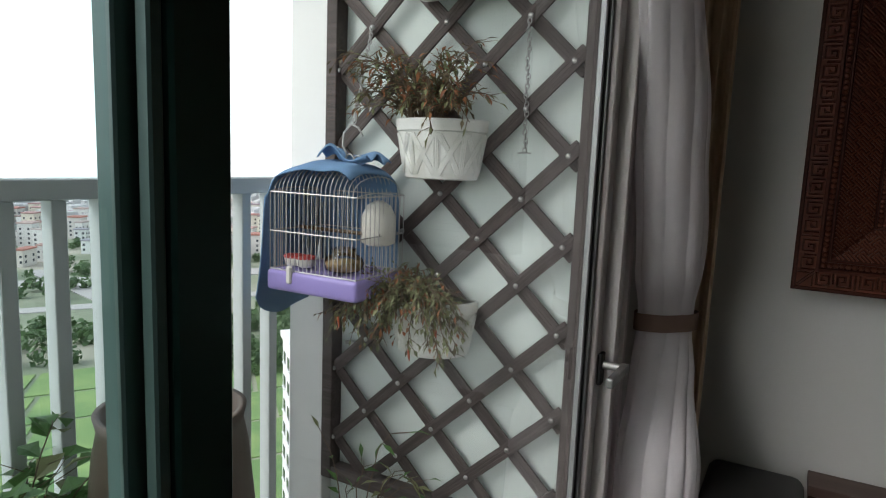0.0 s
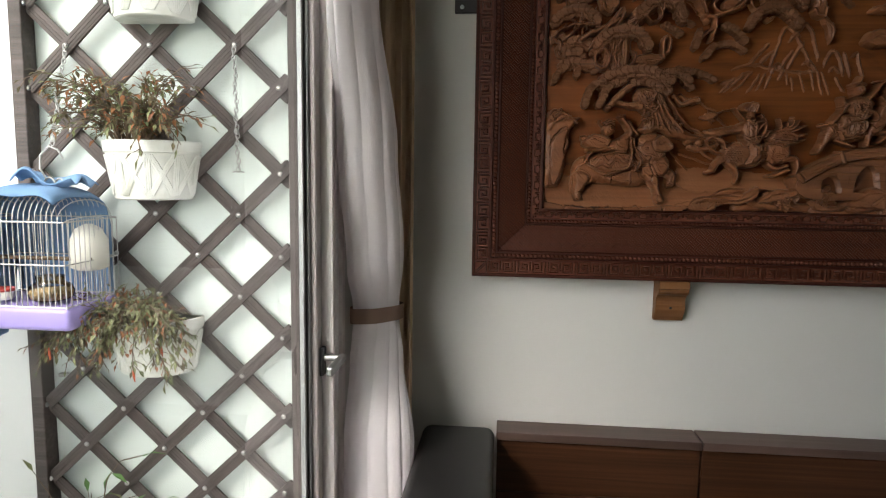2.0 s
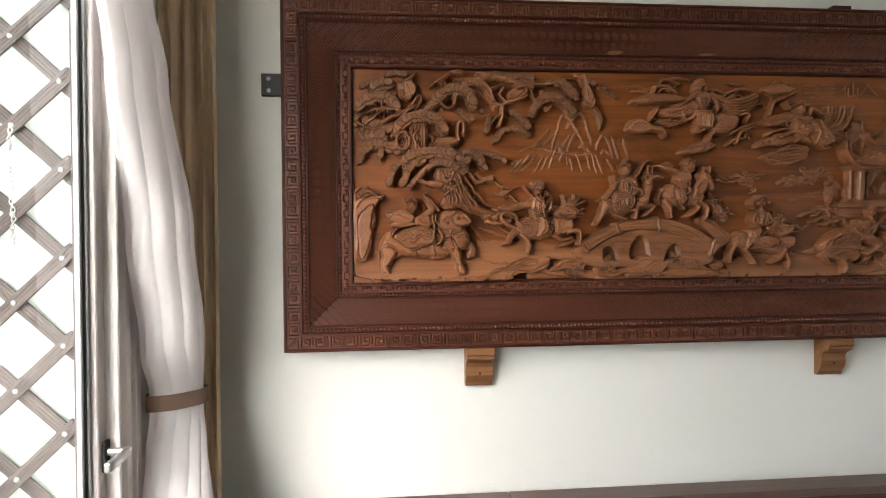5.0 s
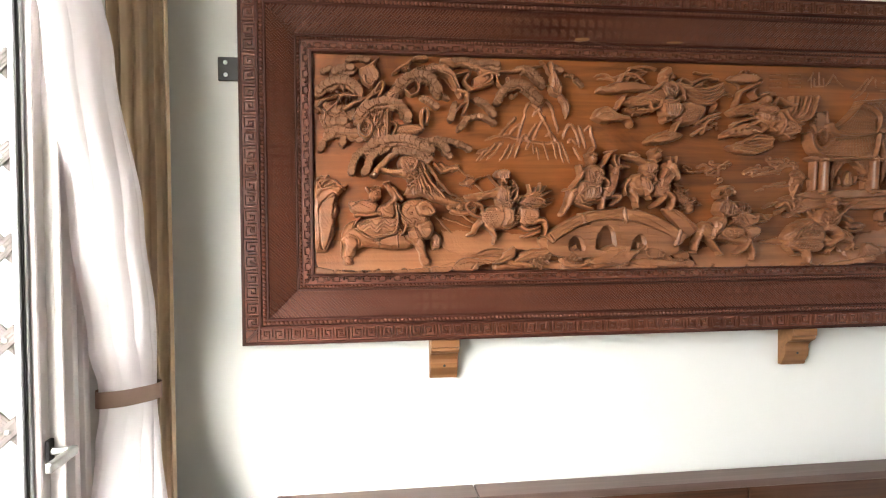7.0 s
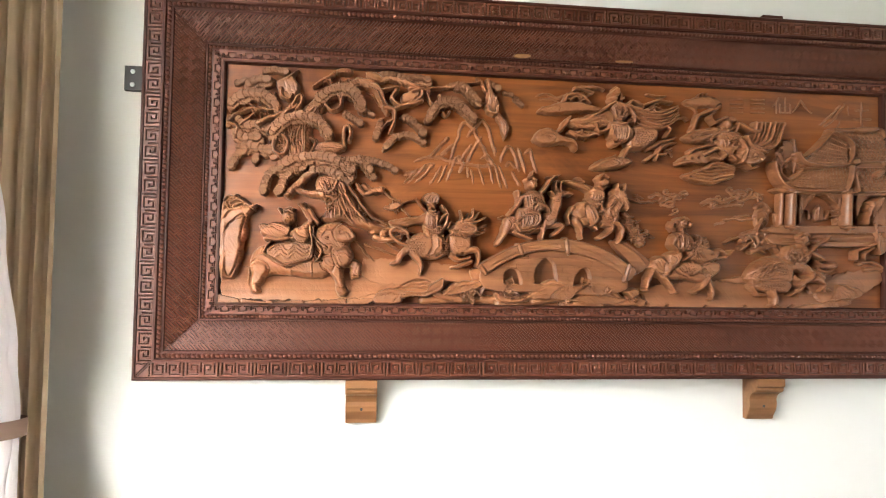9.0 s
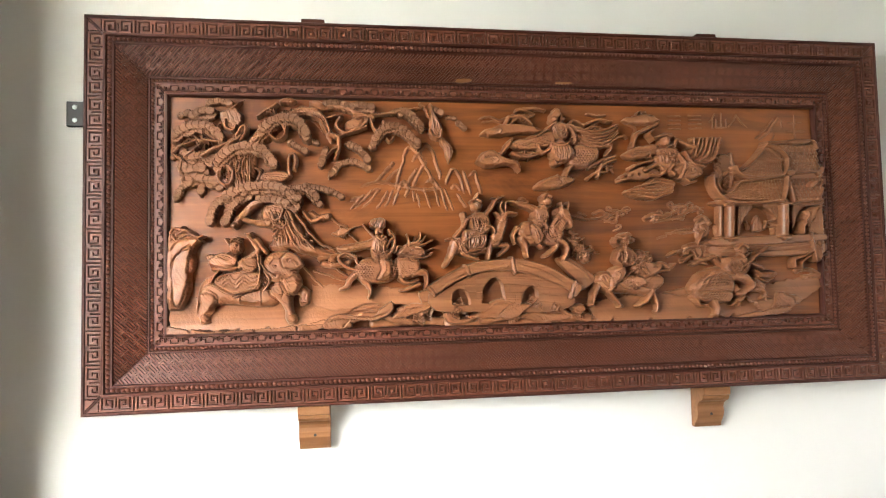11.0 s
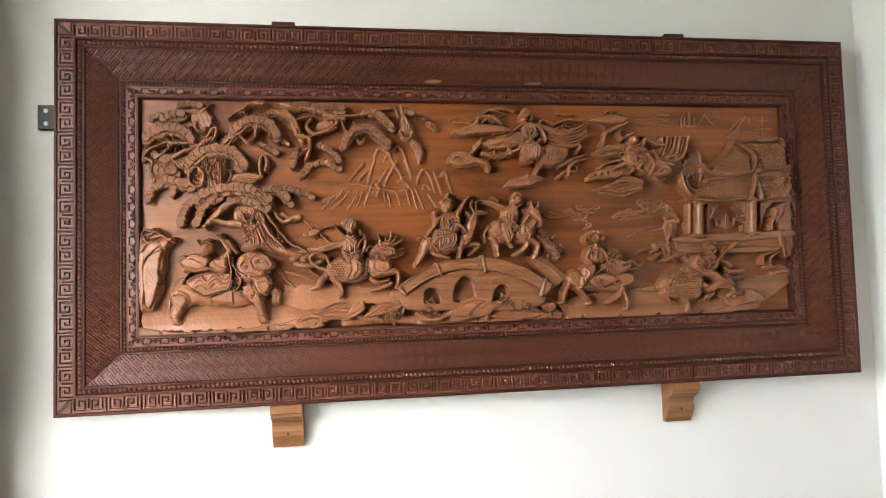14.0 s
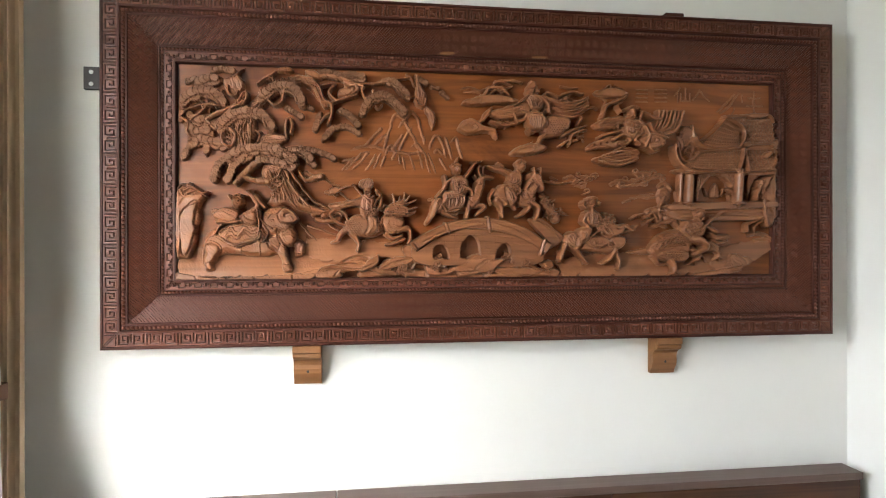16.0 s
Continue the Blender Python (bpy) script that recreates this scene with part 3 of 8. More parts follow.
def planter(x, y, z, label):
    """A flat-backed tapered plastic tub with raised basket ribs."""
    ob = thing("wall_planter", label, "planter", "planters on the lattice", at=(x, y, z))
    h, rt, rb, sq = 0.145, 0.122, 0.097, 0.92
    bm = add_lathe(bmesh.new(), [(rb - 0.006, 0), (rb, 0.003), (rb + 0.001, 0.010), (rt - 0.006, h - 0.030), (rt - 0.001, h - 0.028), (rt + 0.001, h - 0.003), (rt, h), (rt - 0.006, h), (rt - 0.007, h - 0.02)], (x, y, z), 48, (1, sq))
    for v in bm.verts:
        v.co.y = min(v.co.y, -0.3185)
    part("tub", bm, PLASTIC, ob, smooth=False)

    def on(a, f, out=0.0):
        r = rb + (rt - 0.006 - rb) * f + out
        return (x + r * math.cos(a), y + r * sq * math.sin(a), z + 0.010 + (h - 0.042) * f)
    for k in range(11):
        a0 = -math.pi + k * math.pi / 10.0
        for lean in (0.0, 0.42, -0.42):
            if (k + (0 if lean == 0 else 1)) % 2:
                continue
            for off in (-0.045, 0.0, 0.045):
                bm = bmesh.new()
                pts = [on(a0 + off + lean * (f - 0.5) * 1.3, f, 0.0014) for f in (0.02, 0.25, 0.5, 0.75, 0.97)]
                add_tube(bm, pts, 0.0031, 5)
                part("rib", bm, PLASTIC, ob)
    bm = add_lathe(bmesh.new(), [(rt - 0.012, h - 0.034), (rt - 0.009, h - 0.016)], (x, y, z), 28, (1, sq))
    for v in bm.verts:
        v.co.y = min(v.co.y, -0.322)
    part("soil", bm, SOIL, ob, "dry brown soil", True)
    bm = bmesh.new()
    add_box(bm, (x - 0.03, -0.3182, z + h - 0.02), (x + 0.03, -0.3125, z + h + 0.006), 0.001)
    part("hook", bm, STEEL, ob)
    return ob


def add_leaf(verts, faces, p, d, up, length, width):
    """A narrow folded leaf from p along d."""
    side = d.cross(up)
    if side.length < 1e-4:
        side = d.orthogonal()
    side.normalize()
    nrm = side.cross(d)
    i = len(verts)
    mid = p + d * length * 0.45 - nrm * length * 0.02
    tip = p + d * length - nrm * length * 0.22
    for v in (p, mid + side * width / 2 + nrm * width * 0.18, tip, mid - side * width / 2 + nrm * width * 0.18, mid):
        verts.append(tuple(v))
    faces.extend([(i, i + 4, i + 1), (i + 1, i + 4, i + 2), (i, i + 3, i + 4), (i + 3, i + 2, i + 4)])


def bush(name, label, root, stems, spread, height, leaf_l, leaf_w, per, mats, seed, droop=0.35, fruit=0, lean=(0, 0), mix=(0.5, 0.85), flat=1.0):
    """A small plant: forked twigs with leaves along them, and hanging fruit."""
    rnd = random.Random(seed)
    ob = thing(name, label, "plant", at=root)
    root = Vector(root)
    stuff = [([], []) for _ in mats]
    twigs = bmesh.new()
    fruits = []
    for s in range(stems):
        a = rnd.uniform(0, math.tau)
        out = Vector((math.cos(a), math.sin(a) * flat, 0))
        reach = spread * rnd.uniform(0.35, 1.0)
        top = height * rnd.uniform(0.45, 1.0)
        bend = rnd.uniform(0.3, 1.0)
        pts = []
        for k in range(7):
            f = k / 6
            q = root + out * (0.03 + reach * f ** 1.2) + Vector((lean[0] * f, lean[1] * f, top * math.sin(min(1.0, f * 0.9) * math.pi / 2) - droop * height * bend * f * f))
            q += Vector((rnd.uniform(-1, 1), rnd.uniform(-1, 1) * flat, rnd.uniform(-1, 1))) * 0.008
            pts.append(q)
        add_tube(twigs, pts, [0.0022 - 0.0002 * k for k in range(7)], 5)
        for k in range(per):
            f = rnd.uniform(0.2, 1.0)
            i = min(5, int(f * 6))
            p = pts[i].lerp(pts[i + 1], f * 6 - i)
            d = ((pts[i + 1] - pts[i]).normalized() + Vector((rnd.uniform(-1.2, 1.2), rnd.uniform(-1.2, 1.2), rnd.uniform(-1.2, 0.6)))).normalized()
            if k % 3 == 0:
                q = p + d * leaf_l * 0.9
                add_tube(twigs, [p, q], 0.0009, 4)
                p = q
            w = rnd.random()
            v, fc = stuff[0 if w < mix[0] else (1 if w < mix[1] else 2) % len(mats)]
            add_leaf(v, fc, p, d, Vector((rnd.uniform(-0.4, 0.4), rnd.uniform(-0.4, 0.4), 1)), leaf_l * rnd.uniform(0.6, 1.2), leaf_w * rnd.uniform(0.6, 1.2))
        if s < fruit:
            fruits.append(pts[rnd.randint(3, 6)])
    part("stems", twigs, TWIG, ob)
    for m, (v, fc) in zip(mats, stuff):
        if v:
            me = bpy.data.meshes.new("leaves")
            me.from_pydata([tuple(Vector(p) - root) for p in v], [], fc)
            me.materials.append(m)
            lf = new("leaves", me)
            lf.parent = ob
            lf["kind"] = "stuff"
    for p in fruits:
        bm = bmesh.new()
        add_tube(bm, [p, p + Vector((0.001, 0, -0.008)), p + Vector((0.002, 0, -0.020)), p + Vector((0.004, 0, -0.030))], [0.0015, 0.0032, 0.0028, 0.0008], 7)
        part("chilli", bm, CHILLI, ob, "ripe red chilli", True)
    return ob


planter(-0.797, -0.325, 1.377, "white plastic wall planter with basket ribs and dry soil")
planter(-0.803, -0.325, 0.930, "white plastic wall planter with basket ribs and dry soil")
planter(-0.780, -0.325, 1.814, "white plastic wall planter with basket ribs above the others")
bush("withered_chilli_plant", "withered chilli plant with curled brown and olive leaves", (-0.815, -0.385, 1.50), 58, 0.20, 0.26, 0.027, 0.0095, 22, (LEAF_DRY, LEAF_OLIVE, LEAF_RUST), 4, 0.55, 0, (-0.02, -0.02), (0.50, 0.78), 0.45)
bush("chilli_plant", "sparse chilli plant with olive leaves and red chillies", (-0.835, -0.400, 1.05), 130, 0.19, 0.165, 0.023, 0.0095, 30, (LEAF_OLIVE, LEAF_DRY, LEAF_RUST), 9, 1.15, 16, (-0.03, -0.03), (0.60, 0.84), 0.5)

# greenery on the balcony floor
STONE = material("brown_glaze", (0.10, 0.075, 0.055), 0.45)


def floor_pot(x, y, r, h, label):
    ob = thing("floor_pot", label, "plant pot", at=(x, y, -0.03))
    bm = add_lathe(bmesh.new(), [(r * 0.55, 0), (r * 0.62, 0.01), (r * 0.95, h * 0.45), (r, h * 0.68), (r * 0.86, h * 0.92), (r * 0.80, h * 0.97), (r * 0.84, h), (r * 0.76, h), (r * 0.72, h * 0.94)], (x, y, -0.03), 36)
    part("jar", bm, STONE, ob, smooth=True)
    bm = add_lathe(bmesh.new(), [(r * 0.7, h * 0.9), (r * 0.70, h * 0.93)], (x, y, -0.03), 24)
    part("soil", bm, SOIL, ob)
    return ob


floor_pot(-1.02, -0.96, 0.165, 0.96, "tall brown glazed jar on the balcony floor")
floor_pot(-1.12, -1.26, 0.12, 0.62, "brown glazed plant pot on the balcony floor")
bush("leafy_shrub", "fresh green leafy shrub growing in a balcony pot", (-1.10, -1.22, 0.57), 30, 0.24, 0.36, 0.062, 0.052, 16, (LEAF_GREEN, LEAF_OLIVE), 15, 0.25, 0, (0.02, 0.04), (0.8, 1.0))
floor_pot(-0.99, -0.46, 0.10, 0.40, "brown glazed plant pot under the lattice")
bush("slender_seedling", "slender green seedling climbing before the lattice", (-0.99, -0.42, 0.34), 9, 0.17, 0.44, 0.055, 0.016, 5, (LEAF_GREEN, LEAF_OLIVE), 31, 0.1, 0, (0.04, 0.03), (0.6, 1.0), 0.4)

# ---- bird cage (empty) ----
PURPLE = material("purple_plastic", (0.30, 0.24, 0.56), 0.4)
WIRE = material("galvanised_wire", (0.48, 0.48, 0.46), 0.45, 0.6)
TOWEL = cloth("blue_towel", (0.16, 0.28, 0.45), 500, 0.95, 0.05)
CREAM = material("cream_plastic", (0.68, 0.66, 0.60), 0.4)
SEED = material("pale_seed", (0.52, 0.36, 0.18), 0.9)
CLEAR = pane_glass("clear_plastic", (0.86, 0.86, 0.84))
RED = material("red_plastic", (0.45, 0.05, 0.04), 0.4)
CX0, CX1, CY0, CY1, CZ = -1.163, -0.892, -0.552, -0.352, 1.130
cage = thing("bird_cage", "empty wire bird cage with a purple tray hanging by a hook", "bird cage", at=((CX0 + CX1) / 2, (CY0 + CY1) / 2, 1.08))
bm = bmesh.new()
add_box(bm, (CX0 - 0.008, CY0 - 0.008, 1.080), (CX1 + 0.008, CY1 + 0.008, CZ + 0.004), 0.012, None, 3)
part("tray", bm, PURPLE, cage, "purple plastic tray", True)


def cage_top(x):
    """Height of the arched top over x."""
    f = (x - (CX0 + CX1) / 2) / ((CX1 - CX0) / 2)
    return 1.335 + 0.066 * math.sqrt(max(0.0, 1 - f ** 4)) + 0.004


def wire(pts, r=0.0013):
    bm = bmesh.new()
    add_tube(bm, pts, r, 5)
    part("wire", bm, WIRE, cage)


n = 20
for k in range(n + 1):
    x = CX0 + (CX1 - CX0) * k / n
    top = cage_top(x)
    mid_y = (CY0 + CY1) / 2
    half = (CY1 - CY0) / 2
    pts = [(x, CY0, CZ)]
    for i in range(13):
        a = i * math.pi / 12
        pts.append((x, mid_y - half * math.cos(a), 1.325 + (top - 1.325) * math.sin(a) ** 0.8))
    pts.append((x, CY1, CZ))
    wire(pts)
for k in range(1, 11):
    y = CY0 + (CY1 - CY0) * k / 11
    for x in (CX0, CX1):
        wire([(x, y, CZ), (x, y, 1.335)])
for z in (1.135, 1.232, 1.330):
    loop = [(CX0, CY0, z), (CX1, CY0, z), (CX1, CY1, z), (CX0, CY1, z), (CX0, CY0, z)]
    wire(loop, 0.0018)
bm = bmesh.new()
hx, hy = -0.985, -0.462
add_tube(bm, [(hx + 0.014 * math.cos(a), hy, 1.414 + 0.016 * math.sin(a)) for a in [k * math.tau / 14 for k in range(14)]], 0.0022, 6, True)
add_tube(bm, [(hx + 0.018 + 0.012 * math.cos(a), hy + 0.01, 1.412 + 0.015 * math.sin(a)) for a in [k * math.tau / 14 for k in range(14)]], 0.0022, 6, True)
part("loop", bm, WIRE, cage, "double wire carrying loop", True)
bm = bmesh.new()
add_tube(bm, [(hx - 0.008, -0.46, 1.425), (hx - 0.028, -0.455, 1.45), (hx - 0.030, -0.45, 1.482), (hx - 0.010, -0.445, 1.504), (hx + 0.012, -0.445, 1.496), (hx + 0.026, -0.445, 1.475)], 0.0024, 7)
part("hook", bm, WIRE, cage, "bent wire hook", True)
bm = bmesh.new()
add_tube(bm, [(CX0 + 0.002, -0.45, 1.234), (CX1 - 0.002, -0.45, 1.234)], 0.005, 8)
part("perch", bm, TWIG, cage, "wooden perch")
for x in (-1.118, -1.080):
    bm = add_lathe(bmesh.new(), [(0.018, 0), (0.022, 0.004), (0.026, 0.022), (0.023, 0.023)], (x, -0.512, CZ + 0.012), 18)
    cup = part("feeding_cup", bm, CREAM, cage, "small feeding cup with a red rim", True)
    bm = add_lathe(bmesh.new(), [(0.0262, 0.0205), (0.0275, 0.024), (0.0255, 0.0275), (0.022, 0.025)], (x, -0.512, CZ + 0.012), 18)
    part("rim", bm, RED, cup, "red rim", True)
bm = add_lathe(bmesh.new(), [(0.034, 0), (0.046, 0.006), (0.050, 0.022), (0.044, 0.036), (0.030, 0.044), (0.032, 0.058), (0.028, 0.058)], (-0.975, -0.490, CZ + 0.010), 24)
jar = part("seed_jar", bm, CLEAR, cage, "round clear jar half full of seed", True)
bm = add_lathe(bmesh.new(), [(0.032, 0.002), (0.044, 0.007), (0.047, 0.021), (0.040, 0.026)], (-0.975, -0.490, CZ + 0.010), 24)
part("seed", bm, SEED, jar, "pale brown seed", True)
bm = add_lathe(bmesh.new(), [(0.030, 0), (0.042, 0.006), (0.044, 0.07), (0.030, 0.10), (0.010, 0.112)], (-0.922, -0.42, 1.205), 20)
part("water_feeder", bm, CREAM, cage, "white plastic water feeder", True)
bm = bmesh.new()
add_box(bm, (-1.098, CY0 - 0.014, 1.104), (-1.083, CY0 - 0.002, 1.148), 0.003)
part("door_clip", bm, CREAM, cage, "white plastic clip")

# towel over the cage: back, top and one side
towel = thing("blue_towel", "faded blue cotton towel draped over the bird cage", "towel", at=(-1.05, -0.42, 1.05))


def sheet(fn, nu, nv, thick):
    """A cloth sheet: fn gives the place for u and v from 0 to 1."""
    bm = bmesh.new()
    top = [[Vector(fn(i / nu, j / nv)) for j in range(nv + 1)] for i in range(nu + 1)]
    g = []
    for lift in (0, 1):
        rows = []
        for i in range(nu + 1):
            row = []
            for j in range(nv + 1):
                du = top[min(i + 1, nu)][j] - top[max(i - 1, 0)][j]
                dv = top[i][min(j + 1, nv)] - top[i][max(j - 1, 0)]
                row.append(bm.verts.new(top[i][j] + du.cross(dv).normalized() * thick * lift))
            rows.append(row)
        g.append(rows)
    for rows in g:
        for i in range(nu):
            for j in range(nv):
                bm.faces.new((rows[i][j], rows[i + 1][j], rows[i + 1][j + 1], rows[i][j + 1]))
    rim = [(i, 0) for i in range(nu)] + [(nu, j) for j in range(nv)] + [(i, nv) for i in range(nu, 0, -1)] + [(0, j) for j in range(nv, 0, -1)]
    for (a, b), (c, d) in zip(rim, rim[1:] + rim[:1]):
        bm.faces.new((g[0][a][b], g[0][c][d], g[1][c][d], g[1][a][b]))
    bmesh.ops.recalc_face_normals(bm, faces=bm.faces[:])
    return bm


def towel_at(u, v):
    """Along u: up the back, over the top towards the front; along v: from the far side down the near side."""
    x = -0.91 + (CX0 - 0.006 + 0.91) * min(v / 0.62, 1.0)
    drop = max(0.0, v - 0.62) / 0.38
    top = cage_top(max(CX0, min(CX1, x))) + 0.005
    if u < 0.6:
        y, z = CY1 + 0.006, 1.075 + (top - 0.02 - 1.075) * u / 0.6
        y -= 0.02 * max(0.0, u / 0.6 - 0.8) / 0.2
    else:
        y, z = CY1 - 0.014 - (CY1 - CY0 - 0.01) * (u - 0.6) / 0.4, top + 0.003 * math.sin(9 * v + 7 * u) - 0.02 * abs((u - 0.6) / 0.4 * 2 - 1) ** 3
    if drop > 0:
        f = 0.0 if u < 0.55 else (u - 0.55) / 0.45
        y = CY1 + 0.006 - (CY1 - CY0 + 0.012) * (u / 1.0)
        z = top - 0.01 - drop * (0.285 + 0.045 * math.sin(math.pi * u) + 0.03 * (1 - u))
        x = CX0 - 0.008 - drop * (0.022 + 0.055 * drop * (0.4 + 0.6 * math.sin(math.pi * u))) + 0.006 * math.sin(11 * u + 3 * drop)
    else:
        z += 0.003 * math.sin(23 * v)
    return (x, y, z)


part("cloth", sheet(towel_at, 28, 34, 0.0035), TOWEL, towel, smooth=True)


def ruck_at(u, v):
    return (-1.055 + 0.15 * u, -0.50 + 0.10 * v, 1.415 + 0.012 * math.sin(7 * u + 3 * v) + 0.010 * math.sin(13 * v + 2 * u) + 0.016 * math.exp(-((u - 0.25) / 0.2) ** 2) - 0.02 * max(0, u - 0.8))


part("ruck", sheet(ruck_at, 18, 12, 0.003), TOWEL, towel, "rucked towel end round the loop", True)

# ---- the view from the balcony ----
GROUND_Z = -65.0
FWD, SIDE = Vector((-0.87, 0.49, 0)), Vector((0.49, 0.87, 0))


def spot(f, s, z=0.0):
    """A place on the ground: f metres out from the balcony, s metres to the side."""
    p = FWD * f + SIDE * s
    return Vector((p.x, p.y, GROUND_Z + z))


GRASS = material("grassland", (0.10, 0.16, 0.06), 0.9)
gn = node(GRASS, "ShaderNodeTexNoise", Scale=0.02, Detail=6)
link(GRASS, coords(GRASS), "Vector", gn, "Vector")
base(GRASS, ramp(GRASS, gn, "Fac", [(0.3, (0.12, 0.17, 0.10)), (0.5, (0.22, 0.25, 0.17)), (0.7, (0.42, 0.39, 0.32))]))
PADDY = material("rice_field", (0.10, 0.24, 0.05), 0.9)
gn = node(PADDY, "ShaderNodeTexNoise", Scale=0.09, Detail=5)
link(PADDY, coords(PADDY, (1, 1, 1), shift=True), "Vector", gn, "Vector")
base(PADDY, ramp(PADDY, gn, "Fac", [(0.3, (0.10, 0.20, 0.07)), (0.7, (0.22, 0.32, 0.11))]))
ROAD = material("asphalt", (0.40, 0.39, 0.37), 0.9)
HOUSE = material("house_wall", (0.62, 0.60, 0.57), 0.85)
info = HOUSE.node_tree.nodes.new("ShaderNodeObjectInfo")
base(HOUSE, ramp(HOUSE, info, "Random", [(0.0, (0.70, 0.69, 0.66)), (0.45, (0.52, 0.50, 0.48)), (0.7, (0.66, 0.60, 0.48)), (1.0, (0.60, 0.66, 0.70))]))
ROOF = material("house_roof", (0.30, 0.16, 0.12), 0.8)
info = ROOF.node_tree.nodes.new("ShaderNodeObjectInfo")
base(ROOF, ramp(ROOF, info, "Random", [(0.0, (0.42, 0.40, 0.38)), (0.5, (0.36, 0.15, 0.11)), (1.0, (0.28, 0.33, 0.38))]))
DARK_PANE = material("dark_window", (0.05, 0.06, 0.07), 0.2)
TREE_LEAF = leaf_stuff("tree_leaf", (0.03, 0.065, 0.03), (0.10, 0.17, 0.07))
# haze brightness is put in by emission, to match a near-white sky
HAZE_GLOW = material("glowing_haze", (0.66, 0.70, 0.73), 1.0)
HAZE_GLOW.node_tree.nodes["Principled BSDF"].inputs["Emission Color"].default_value = (0.96, 0.96, 0.95, 1)
HAZE_GLOW.node_tree.nodes["Principled BSDF"].inputs["Emission Strength"].default_value = 0.68

bm = bmesh.new()
bmesh.ops.create_grid(bm, x_segments=8, y_segments=8, size=4500, matrix=Matrix.Translation((0, 0, GROUND_Z)))
single("ground", bm, GRASS, "flat green plain far below the balcony", "ground", kind="structure")

# glowing sheet: covers the grey low sky band and adds light through the window
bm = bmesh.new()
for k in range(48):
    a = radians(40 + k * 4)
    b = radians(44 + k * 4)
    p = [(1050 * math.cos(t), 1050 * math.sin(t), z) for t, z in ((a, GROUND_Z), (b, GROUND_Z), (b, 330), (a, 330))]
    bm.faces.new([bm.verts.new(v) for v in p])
single("backdrop", bm, HAZE_GLOW, "glowing sheet standing in for pale hazy sky beyond the town", "backdrop", kind="structure")


def ground_quad(f0, f1, s0, s1, lift, slant=0.0):
    bm = bmesh.new()
    lo = [spot(f0, s0, 0), spot(f0, s1, 0), spot(f1, s1 + slant, 0), spot(f1, s0 + slant, 0)]
    vs = [bm.verts.new(p + Vector((0, 0, lift))) for p in lo] + [bm.verts.new(p - Vector((0, 0, 0.2))) for p in lo]
    bm.faces.new(vs[:4])
    for k in range(4):
        bm.faces.new((vs[k], vs[4 + k], vs[4 + (k + 1) % 4], vs[(k + 1) % 4]))
    bmesh.ops.recalc_face_normals(bm, faces=bm.faces[:])
    return bm


rnd = random.Random(77)
for i in range(5):
    for j in range(9):
        f0, s0 = 112 + i * 20, -95 + j * 28
        single("rice_field", ground_quad(f0 + 0.6, f0 + 19.2, s0 + 0.6, s0 + 27.2, 0.25 + 0.02 * ((i * 9 + j) % 5), 4), PADDY, "bright green rice field between low banks", "field", "rice fields", kind="structure")
for f0, f1 in ((292, 301), (345, 364)):
    single("road", ground_quad(f0, f1, -400, 400, 0.35), ROAD, "grey asphalt road crossing the plain", "road", kind="structure")
single("road", ground_quad(236, 392, 34, 46, 0.45, -50), ROAD, "grey asphalt road crossing the plain", "road", kind="structure")


def leaf_cloud(places, seed):
    """Crowns of many small leaf clumps with gaps."""
    r = random.Random(seed)
    v, fc = [], []
    for c, rad in places:
        for _ in range(70):
            d = Vector((r.gauss(0, 1), r.gauss(0, 1), r.gauss(0, 0.8))).normalized() * rad * r.uniform(0.35, 1.0)
            p = c + d + Vector((0, 0, rad * 0.9))
            s = rad * r.uniform(0.18, 0.36)
            a, b = d.orthogonal().normalized() * s, Vector((r.uniform(-1, 1), r.uniform(-1, 1), r.uniform(-1, 1))).normalized() * s
            i = len(v)
            v += [tuple(p - a), tuple(p + b), tuple(p + a), tuple(p - b * 0.8)]
            fc.append((i, i + 1, i + 2, i + 3))
    me = bpy.data.meshes.new("woods")
    me.from_pydata(v, [], fc)
    me.materials.append(TREE_LEAF)
    return me


belts = []
for f0, f1, s0, s1, n in ((215, 258, -120, 170, 200), (182, 216, 42, 110, 90), (304, 340, -160, 200, 60), (368, 392, -190, 260, 130), (400, 620, -160, 330, 90)):
    for _ in range(n):
        belts.append((spot(rnd.uniform(f0, f1), rnd.uniform(s0, s1)), rnd.uniform(2.2, 4.4)))
tagged(new("tree_belt", leaf_cloud(belts, 5)), "dense belts of dark green trees on the plain", "trees", kind="stuff")

house_meshes = []
